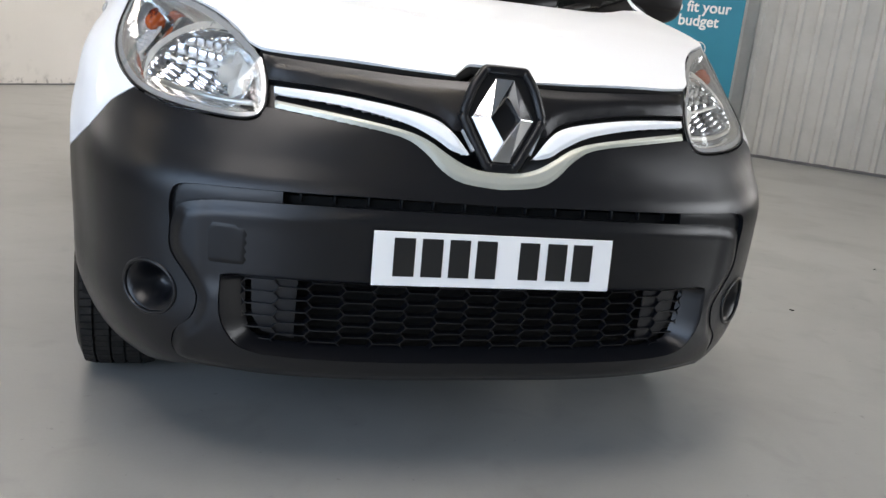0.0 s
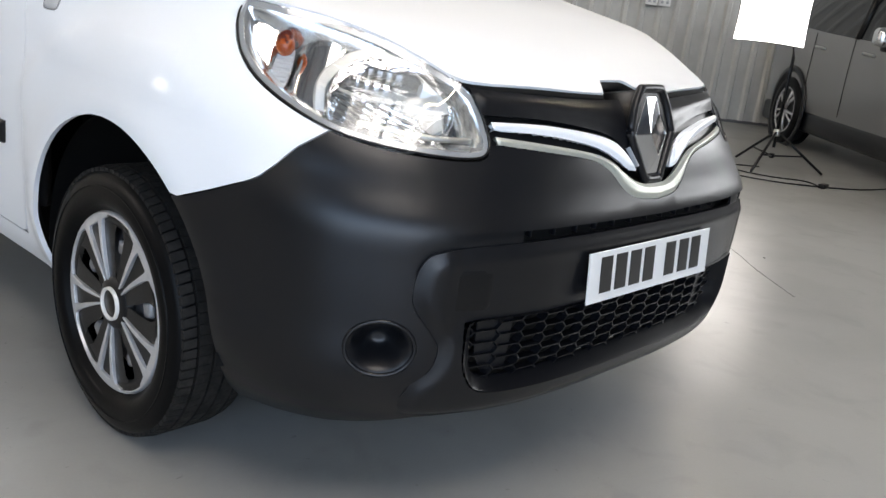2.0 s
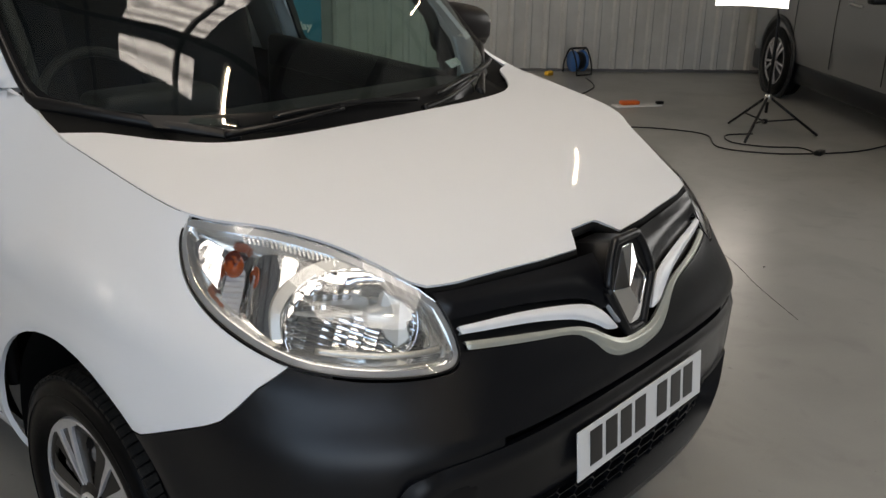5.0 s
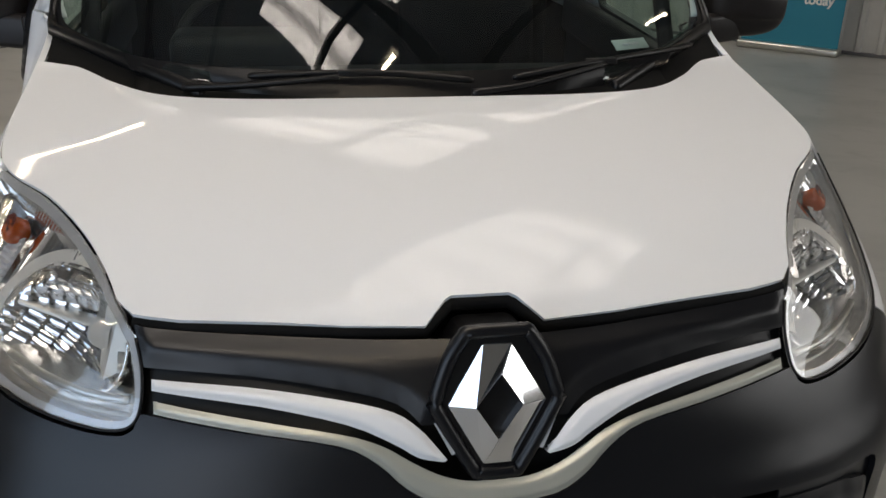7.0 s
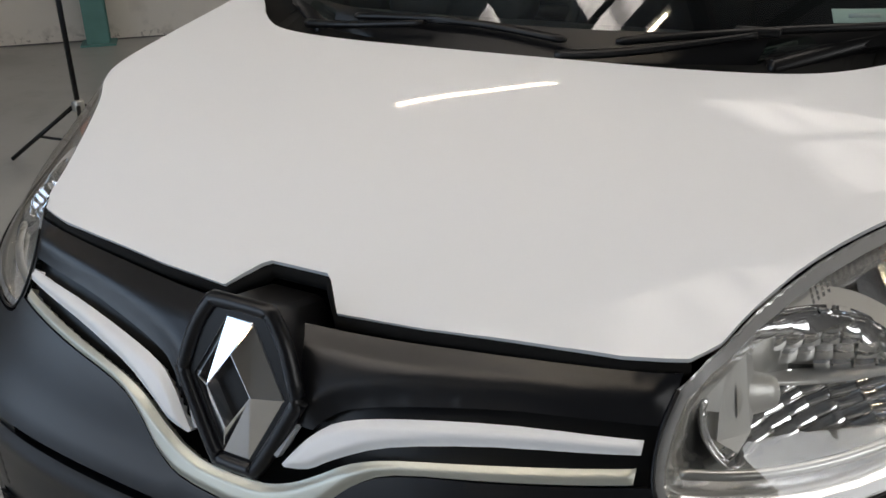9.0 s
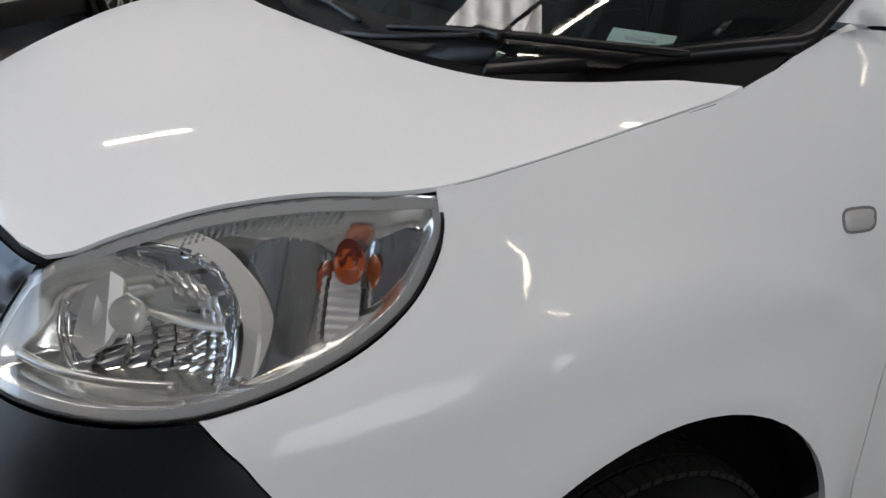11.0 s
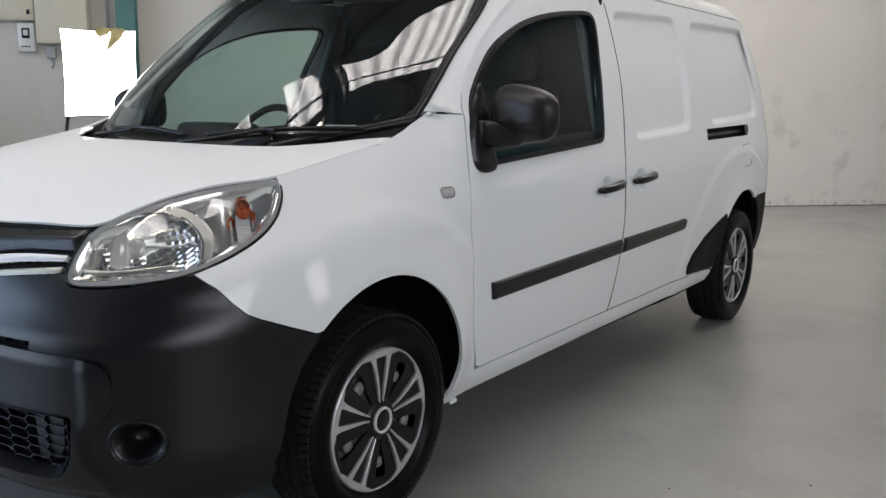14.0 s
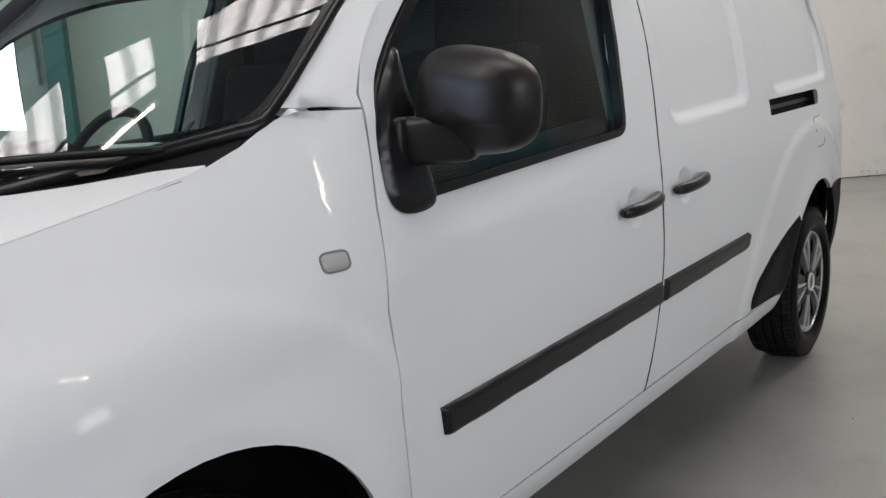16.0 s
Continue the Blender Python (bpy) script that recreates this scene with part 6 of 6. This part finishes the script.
p_at = P0
k = 1
for (a, b), rows in BANDS:
    roof_piece(p_at, a, Q0, Q1)
    q_at = Q0
    for c, d in rows:
        roof_piece(a, b, q_at, c)
        sheet("window_%d" % k, a, b, c, d, HIGH + 0.03, M_SKYLIGHT if c < 1 else M_SKYLIGHT_DIM, "dirty translucent corrugated roof light", "roof light")
        q_at = d
        k += 1
    roof_piece(a, b, q_at, Q1)
    p_at = b
roof_piece(p_at, P1, Q0, Q1)
room_mesh("ceiling", sv, sf, M_ROOF, "grey corrugated roof sheets", "ceiling")
for i in range(10):
    q = -8.0 + i * 1.5
    tagged(room_box("purlin", (P0, P1), (q, q + 0.07), (HIGH - 0.18, HIGH - 0.025), M_DARKSTEEL), "grey steel roof purlin", "purlin", "roof purlins", "structure")
for p in (-4.7, -0.5, 3.6):
    tagged(room_box("rafter", (p, p + 0.15), (Q0, Q1), (HIGH - 0.45, HIGH - 0.19), M_DARKSTEEL), "grey steel rafter", "rafter", "roof rafters", "structure")


def tube_light(p, q, along_p):
    c = room(p, q, 3.75)
    t = thing("strip_light", "white fluorescent strip light hanging from the roof", "strip light", c, 45 if along_p else 135, "strip lights under the roof")
    part("body", bm_box((1.55, 0.09, 0.05), (0, 0, 0.04), 0.01), M_PLATE, t)
    tube("lamp_tube", [(-0.74, 0, 0), (0.74, 0, 0)], 0.018, M_TUBE, t)
    for x in (-0.6, 0.6):
        tube("hanger", [(x, 0, 0.06), (x, 0, HIGH - 3.75)], 0.004, M_DARKSTEEL, t, seg=5)


for p, q in ((-5.6, -4.6), (-4.9, 4.3), (-1.3, -0.85), (0.8, 3.5), (4.2, -2.6), (4.2, 3.0)):
    tube_light(p, q, True)

# columns
def column(p, q, mat, label):
    t = thing("steel_column", label, "column", room(p, q), 45, "steel columns along the walls", "structure")
    for dy in (-0.09, 0.09):
        part("flange", bm_box((0.18, 0.014, HIGH - 0.03), (0, dy, HIGH / 2), 0.003), mat, t, smooth=False)
    part("web", bm_box((0.012, 0.166, HIGH - 0.03), (0, 0, HIGH / 2)), mat, t, smooth=False)
    part("base_plate", bm_box((0.28, 0.28, 0.016), (0, 0, 0.008), 0.002), mat, t, smooth=False)


column(-1.27, Q1 - 0.15, M_TEAL, "teal painted steel column at the white wall")
column(7.60, Q1 - 0.15, M_DARKSTEEL, "dark grey steel column in the corner")

# bay lines on the floor
for nm, p, q in (("line_a", (4.85, 7.85), (1.99, 2.07)), ("line_b", (4.85, 4.93), (0.55, 1.988))):
    tagged(room_box("floor_line", p, q, (0.0, 0.003), M_LINE), "worn orange bay line on the floor", "floor line", "bay lines", "structure")

# electrical boxes on the white wall
def wall_box(name, label, category, p, z, depth, mat, extra=None):
    t = thing(name, label, category, room((p[0] + p[1]) / 2, Q1, 0), 45)
    w = p[1] - p[0]
    body = part("body", bm_box((w, depth, z[1] - z[0]), (0, -depth / 2, (z[0] + z[1]) / 2), 0.008), mat, t)
    if extra:
        extra(t, w, z, depth)
    return t


def cab_extra(t, w, z, d):
    part("door", bm_box((w - 0.03, 0.008, z[1] - z[0] - 0.03), (0, -d - 0.004, (z[0] + z[1]) / 2), 0.003), M_CREAM, t)
    part("lock", bm_box((0.03, 0.01, 0.045), (w * 0.40, -d - 0.012, z[0] + 0.08), 0.003), M_GLOSSBLACK, t)


def meter_extra(t, w, z, d):
    part("window", bm_box((0.075, 0.006, 0.10), (0.0, -d - 0.003, z[1] - 0.10), 0.002), M_GLOSSBLACK, t)
    part("display", bm_box((0.045, 0.004, 0.055), (0.0, -d - 0.007, z[1] - 0.095)), M_PLATE, t)
    for i in range(3):
        part("switch", bm_box((0.018, 0.006, 0.012), (-0.035 + i * 0.03, -d - 0.003, z[0] + 0.05)), M_GLOSSBLACK, t)


wall_box("electrical_cabinet", "cream metal electrical cabinet with a small lock", "electrical cabinet", (-2.13, -1.64), (1.74, 2.42), 0.20, M_CREAM, cab_extra)
wall_box("electrical_cabinet", "cream metal electrical cabinet with a small lock", "electrical cabinet", (-2.62, -2.15), (1.96, 2.45), 0.16, M_CREAM, cab_extra)
wall_box("electricity_meter", "white meter with a dark display window", "meter", (-2.33, -2.17), (1.66, 1.94), 0.10, M_PLATE, meter_extra)
sk = wall_box("wall_switch", "grey switch box on the white wall", "switch", (-2.08, -1.99), (1.60, 1.72), 0.07, M_GREYPLASTIC)
tube("cable_tail", [(0.0, -0.03, 1.60), (0.02, -0.03, 1.55), (0.0, -0.03, 1.50)], 0.012, M_GREYPLASTIC, sk)
pipe = thing("conduit", "grey conduit running up the white wall", "conduit", room(-1.48, Q1 - 0.02), 45)
tube("pipe", [(0, 0, 1.4), (0, 0, HIGH - 0.2)], 0.014, M_GREYPLASTIC, pipe)

# twin sockets on the ribbed wall
so = thing("double_socket", "white twin sockets with conduits on the ribbed wall", "socket", room(P1 - 0.03, -2.68), 45)
for i, y in enumerate((0.075, -0.075)):
    b = part("socket", bm_box((0.05, 0.135, 0.09), (-0.025, y, 1.25), 0.008), M_PLATE, so)
    for k in (-0.03, 0.03):
        part("outlet", bm_box((0.004, 0.03, 0.03), (-0.052, y + k, 1.25)), M_GREYPLASTIC, b)
        part("rocker", bm_box((0.006, 0.012, 0.018), (-0.052, y + k, 1.28)), M_GREYPLASTIC, b)
    tube("pipe", [(-0.02, y, 1.29), (-0.02, y, HIGH - 0.3)], 0.010, M_PLATE, so)

# pull-up banner
ba = thing("pull_up_banner", "blue pull-up banner with white writing", "banner", room(P1 - 0.25, 1.215), -45)
part("sheet", bm_box((0.92, 0.006, 1.86), (0, 0, 1.00)), M_BANNER, ba, smooth=False)
part("base", bm_box((0.96, 0.20, 0.07), (0, 0.02, 0.035), 0.02), M_SATIN, ba)
part("top_rail", bm_box((0.93, 0.02, 0.025), (0, 0, 1.94), 0.005), M_SATIN, ba)


def writing(text, size, at):
    cu = bpy.data.curves.new("writing", "FONT")
    cu.body, cu.size, cu.extrude, cu.align_x = text, size, 0.0006, "CENTER"
    cu.offset = 0.0035
    ob = new("writing", cu)
    dg = bpy.context.evaluated_depsgraph_get()
    me = bpy.data.meshes.new_from_object(ob.evaluated_get(dg))
    bpy.data.objects.remove(ob)
    o = finish("writing", me, M_PLATE, ba, smooth=False)
    o.location, o.rotation_euler = at, (radians(90), 0, 0)
    return o


writing("to fit your", 0.158, (0, -0.005, 1.455))
writing("budget", 0.158, (0, -0.005, 1.31))
writing("today", 0.12, (0.22, -0.005, 0.46))
tube("ring_mark", [(0.05 + 0.075 * math.cos(a), -0.006, 1.07 + 0.075 * math.sin(a)) for a in (i * math.tau / 32 for i in range(32))], 0.005, M_PLATE, ba, closed=True, seg=6)


# photo lamps on stands
def softbox(at, aim, pole, bottom, w=0.56, h=0.60, cloth=False, legs=0.0):
    """A square lit panel held by a pole on three legs."""
    t = thing("photo_light", "lit white softbox on a stand" + (", yellowed cloth over its top" if cloth else " with black legs"), "photo light", (pole[0], pole[1], 0), 0, "photo lights round the van")
    f = Vector((aim[0] - at[0], aim[1] - at[1], 0)).normalized()
    r = Vector((-f.y, f.x, 0))
    c = Vector((at[0] - pole[0], at[1] - pole[1], bottom + h / 2))
    rot = Matrix((r, -f, Vector((0, 0, 1)))).transposed()
    n = 12
    pts = []
    for i in range(n + 1):
        for j in range(n + 1):
            u, vv = i / n * 2 - 1, j / n * 2 - 1
            sag = 1 - 0.03 * (1 - u * u) * abs(vv) ** 3
            pts.append(c + rot @ Vector((u * w / 2 * (1 - 0.03 * (1 - vv * vv)), -0.03 * (1 - u * u) * (1 - vv * vv), vv * h / 2 * sag)))
    fc = [(i * (n + 1) + j, (i + 1) * (n + 1) + j, (i + 1) * (n + 1) + j + 1, i * (n + 1) + j + 1) for i in range(n) for j in range(n)]
    mesh("diffuser", pts, fc, M_SOFTBOX, t, "glowing white diffuser")
    bx = []
    for sx, sz in ((-1, -1), (1, -1), (1, 1), (-1, 1)):
        bx.append(c + rot @ Vector((sx * w / 2, 0.004, sz * h / 2)))
    for sx, sz in ((-1, -1), (1, -1), (1, 1), (-1, 1)):
        bx.append(c + rot @ Vector((sx * 0.06, 0.26, sz * 0.06)))
    mesh("hood", bx, [(i, (i + 1) % 4, 4 + (i + 1) % 4, 4 + i) for i in range(4)] + [(4, 5, 6, 7)], M_GLOSSBLACK, t, "black softbox cloth", smooth=False)
    back = c + rot @ Vector((0, 0.27, 0))
    tube("pole", [(0, 0, 0.18), (0, 0, 0.9), (back.x * 0.2, back.y * 0.2, bottom + 0.1), (back.x, back.y, c.z)], 0.013, M_GLOSSBLACK, t)
    part("lamp_head", bm_box((0.12, 0.12, 0.12), back, 0.02), M_GLOSSBLACK, t)
    for i in range(3):
        a = radians(legs + 120 * i)
        e = Vector((math.cos(a), math.sin(a), 0))
        leg = tube("leg", [Vector((0, 0, 0.30)) + e * 0.02, e * 0.42 + Vector((0, 0, 0.012))], 0.011, M_GLOSSBLACK, t)
        tube("strut", [Vector((0, 0, 0.11)) + e * 0.015, e * 0.24 + Vector((0, 0, 0.135))], 0.007, M_GLOSSBLACK, t)
    part("collar", bm_box((0.05, 0.05, 0.06), (0, 0, 0.30), 0.012), M_SATIN, t)
    part("lower_collar", bm_box((0.04, 0.04, 0.04), (0, 0, 0.11), 0.01), M_GLOSSBLACK, t)
    if cloth:
        cv = []
        for i in range(9):
            for j in range(6):
                u = i / 8
                drop = (0.17 * (1 - abs(u - 0.45) * 1.7) + 0.03 * math.sin(u * 9)) * j / 5
                cv.append(c + rot @ Vector((-0.02 + u * 0.18, -0.012 - 0.012 * math.sin(u * 7 + j), h / 2 + 0.012 - max(drop, 0.012 * j / 5))))
        mesh("cloth", cv, [(i * 6 + j, i * 6 + 6 + j, i * 6 + 7 + j, i * 6 + 1 + j) for i in range(8) for j in range(5)], M_CLOTH, t, "yellowed cloth")
    return t


softbox((5.32, 1.35), (0.4, -0.4), (5.42, 1.16), 0.99, 0.54, 0.60, legs=185)
softbox((-2.89, 1.64), (0.8, -0.4), (-3.03, 1.44), 1.10, 0.46, 0.56, cloth=True, legs=200)


# cables on the floor
def cable(label, pts, mat=None):
    c = [(x, y, 0.007 + 0.001 * (i % 2)) for i, (x, y) in enumerate(catmull(pts, 6))]
    t = tube("cable", c, 0.006, mat or M_GLOSSBLACK, None, seg=6)
    return tagged(t, label, "cable")


cable("black cable lying in loops on the floor", [(4.59, 2.27), (4.86, 2.05), (5.02, 1.78), (5.05, 1.47), (4.72, 1.20), (4.80, 0.86), (5.02, 0.62), (5.35, 0.40), (5.75, 0.30)])
cable("black cable from the light stand across the floor", [(5.36, 1.22), (5.15, 1.35), (4.95, 1.20), (5.0, 0.95), (5.15, 0.75), (5.06, 0.60)])
cable("black cable running to the cable reel", [(4.59, 2.27), (4.75, 2.75), (5.5, 3.1), (6.3, 3.35), (6.75, 3.75)])
cable("black cable trailing across the floor to the wall", [(-3.05, 1.5), (-3.3, 3.2), (-3.73, 4.13), (-3.25, 5.05), (-4.27, 5.75), (-4.75, 5.9), (-5.4, 6.4)])
tagged(part("plug", bm_box((0.10, 0.05, 0.035), (5.06, 0.57, 0.018), 0.008), M_GLOSSBLACK), "black plug lying by the stand's foot", "plug")

# cable reel
re = thing("cable_reel", "blue cable reel in a black tube frame", "cable reel", (6.92, 3.98, 0), -20)
rv, rf = lathe_data([(0.0, -0.07), (0.115, -0.07), (0.118, -0.06), (0.07, -0.055), (0.07, 0.055), (0.118, 0.06), (0.115, 0.07), (0.0, 0.07)], 32)
mesh("drum", [(x, y, z + 0.15) for x, y, z in rv], rf, M_REEL, re, "blue plastic drum")
coil, cf = lathe_data([(0.07, -0.05), (0.098, -0.045), (0.102, 0.0), (0.098, 0.045), (0.07, 0.05)], 32)
mesh("wound_cable", [(x, y, z + 0.15) for x, y, z in coil], cf, M_GLOSSBLACK, re)
for x in (-0.10, 0.10):
    tube("frame", catmull([(x, -0.13, 0.012), (x, -0.11, 0.15), (x, 0.0, 0.29), (x, 0.11, 0.15), (x, 0.13, 0.012)], 6), 0.009, M_GLOSSBLACK, re)
tube("handle", [(-0.10, 0, 0.29), (0.10, 0, 0.29)], 0.011, M_GLOSSBLACK, re)
tube("foot", [(-0.10, -0.13, 0.012), (0.10, -0.13, 0.012)], 0.009, M_GLOSSBLACK, re)
tagged(part("yellow_plug", bm_box((0.10, 0.06, 0.05), (6.62, 4.15, 0.025), 0.012), M_YELLOW), "yellow plug on the floor beside the reel", "plug")
# board with orange tool
bo = thing("white_board", "flat white board with an orange tool on it", "board", (5.76, 2.52, 0), -32)
part("board", bm_box((0.46, 0.13, 0.012), (0, 0, 0.006), 0.003), M_PLATE, bo)
part("orange_tool", bm_box((0.18, 0.08, 0.035), (-0.07, 0.02, 0.030), 0.01), M_ORANGE, bo)
part("grip", bm_box((0.07, 0.05, 0.03), (0.22, -0.02, 0.027), 0.01), M_GLOSSBLACK, bo)


# parked cars
def parked_car(at, turn, paint, label, tall):
    """A parked car: front towards -x, near flank at y = 0, made of lofted sections."""
    t = thing("parked_car", label, "car", at, turn, "parked cars")
    W, L = 0.92, 4.6
    X = [0.0, 0.10, 0.35, 0.8, 1.25, 1.42, 1.75, 2.15, 2.6, 3.1, 3.6, 4.0, 4.3, 4.5, 4.6]
    top = [0.72, 0.86, 0.98, 1.06, 1.12, 1.18, 1.42, 1.62, 1.67, 1.67, 1.64, 1.58, 1.46, 1.20, 1.0]
    belt = [0.66, 0.80, 0.92, 1.00, 1.06, 1.08, 1.09, 1.10, 1.11, 1.13, 1.16, 1.18, 1.18, 1.10, 0.95]
    wide = [0.55, 0.72, 0.84, 0.90, 0.92, 0.92, 0.92, 0.92, 0.92, 0.92, 0.92, 0.90, 0.87, 0.82, 0.74]
    v, f, gl = [], [], []
    m = 9
    for x, zt, zb, w in zip(X, top, belt, wide):
        zt = zb + (zt - zb) * tall
        hi = zt - zb > 0.12
        sec = [(w * 0.94, 0.30), (w * 0.985, 0.42), (w, 0.62), (w, zb - 0.12), (w * 0.965, zb), (w * (0.87 if hi else 0.80), zb + (zt - zb) * 0.55), (w * (0.77 if hi else 0.55), zt - 0.05 * hi), (w * (0.60 if hi else 0.30), zt), (0, zt + 0.015)]
        v += [(x, s, z) for s, z in sec]
    nx = len(X)
    for i in range(nx - 1):
        for j in range(m - 1):
            q = (i * m + j, i * m + j + 1, i * m + m + j + 1, i * m + m + j)
            (gl if (5 <= i <= 11 and j in (4, 5)) or (4 <= i <= 6 and j >= 6) else f).append(q)
    def two(vs, fs):
        k = len(vs)
        return [(x, W - y, z) for x, y, z in vs] + [(x, W + y, z) for x, y, z in vs], [g[::-1] for g in fs] + [tuple(i + k for i in g) for g in fs]
    vs, fs = two(v, f)
    body = mesh("body", vs, fs, paint, t)
    gv, gf = two(v, gl)
    half = len(gf) // 2
    mesh("side_glass", gv, [g for k, g in enumerate(gf) if gl[k % half][0] % m in (4, 5) and k < half], M_CARGLASS, t, "dark side glass")
    mesh("side_glass", gv, [g for k, g in enumerate(gf) if gl[k % half][0] % m in (4, 5) and k >= half], M_CARGLASS, t, "dark side glass")
    mesh("windscreen", gv, [g for k, g in enumerate(gf) if gl[k % half][0] % m not in (4, 5)], M_CARGLASS, t, "dark windscreen")
    part("lower_cladding", bm_box((3.9, 1.80, 0.20), (2.3, W, 0.28), 0.03), M_BLACK, t)
    for cx in (0.93, 3.59):
        for side in (0.0, 2 * W):
            s = -1 if side == 0 else 1
            av, af = lathe_data([(0.0, 0.0), (0.42, 0.0), (0.425, 0.012), (0.36, 0.016), (0.355, -0.10)], 40)
            mesh("arch", [(cx + y, side + s * x - s * 0.004, z + 0.36) for x, y, z in av], af, M_BLACK, t, "black wheel arch trim")
            w = new("wheel")
            w.parent = t
            w.location = (cx, side - s * 0.085, 0.34)
            w.rotation_euler = (0, 0, radians(90 * s))
            tv, tf = lathe_data([(0.21, -0.09), (0.30, -0.11), (0.335, -0.08), (0.34, 0.0), (0.335, 0.08), (0.31, 0.105), (0.25, 0.11), (0.225, 0.10)], 40)
            tyre = mesh("tyre", tv, tf, M_RUBBER, w)
            rv, rf = lathe_data([(0.0, 0.05), (0.20, 0.04), (0.222, 0.06), (0.228, 0.105), (0.215, 0.105)], 40)
            mesh("rim", rv, rf, M_DARKSTEEL, w)
            for k in range(10):
                a = k * math.tau / 10 + (0.12 if k % 2 else -0.12)
                c0, s0 = math.cos(a), math.sin(a)
                mesh("spoke", *tube_data([(0.098, 0.03 * c0, 0.03 * s0), (0.104, 0.12 * c0, 0.12 * s0), (0.094, 0.216 * c0, 0.216 * s0)], [0.012, 0.011, 0.014], 6), M_SILVER, w)
            mesh("rim_edge", *lathe_data([(0.212, 0.095), (0.220, 0.108), (0.230, 0.104)], 40), M_SILVER, w)
    for cx in (2.05, 3.0):
        tube("car_door_handle", [(cx, -0.004, 0.985), (cx + 0.03, -0.03, 0.99), (cx + 0.16, -0.03, 0.995), (cx + 0.19, -0.004, 0.995)], 0.012, M_SATIN, t)
    for cx, z1 in ((1.55, 1.07), (2.45, 1.10), (3.25, 1.12)):
        tube("door_gap", [(cx, -0.0015, z1), (cx + 0.02, -0.0015, 0.8), (cx + 0.02, -0.0015, 0.42)], 0.004, M_DARK, t, seg=5)
    for cx in (2.48,):
        tube("window_post", [(cx, 0.032, 1.10), (cx + 0.04, 0.16, 1.58)], 0.03, M_GLOSSBLACK, t)
    part("wing_mirror", bm_box((0.14, 0.22, 0.15), (1.66, -0.13, 1.14), 0.045, 3), M_CHROME if tall > 0.9 else paint, t, "bright wing mirror")
    part("mirror_stalk", bm_box((0.10, 0.18, 0.06), (1.68, -0.06, 1.06), 0.02), M_GLOSSBLACK, t)
    for side in (0.30, 2 * W - 0.30):
        part("headlight", bm_box((0.30, 0.34, 0.14), (0.20, side, 0.80), 0.05, 3, rot=Euler((0, radians(-14), 0)).to_matrix()), M_LENSGREY, t)
    part("badge_bar", bm_box((0.10, 0.006, 0.02), (1.42, -0.004, 0.93), 0.003), M_CHROME, t)
    return t


suv = parked_car(room(2.91, -3.82), 225, M_CARSILVER, "silver sport utility car with black arch trim, parked by the wall", 1.0)
suv.scale = (-1, 1, 1)
parked_car(room(-4.1, 1.95), 135, M_CARWHITE, "light coloured parked car with dark wheels", 0.9)

# hairline crack in the floor paint
crack = [(2.80, 0.46), (2.62, 0.22), (2.47, 0.02), (2.25, -0.20), (2.0, -0.49)]
tagged(tube("floor_crack", [(x, y, 0.0002) for x, y in catmull(crack, 5)], 0.0012, M_DARK, None, seg=5), "hairline crack in the floor paint", "crack", kind="structure")

# small litter on the floor
rnd = random.Random(11)
for i in range(26):
    a, r = rnd.uniform(0, math.tau), rnd.uniform(1.3, 4.0)
    x, y = r * math.cos(a), -0.6 + r * math.sin(a)
    if abs(x) < 1.0 and y > -1.0:
        continue
    s = rnd.uniform(0.003, 0.009)
    tagged(part("floor_speck", bm_box((s * 2.2, s, s * 0.6), (x, y, s * 0.3), s * 0.2, 1, rot=Euler((0, 0, rnd.uniform(0, 3))).to_matrix()), M_GLOSSBLACK), "tiny dark crumb on the floor", "crumb", "crumbs on the floor")
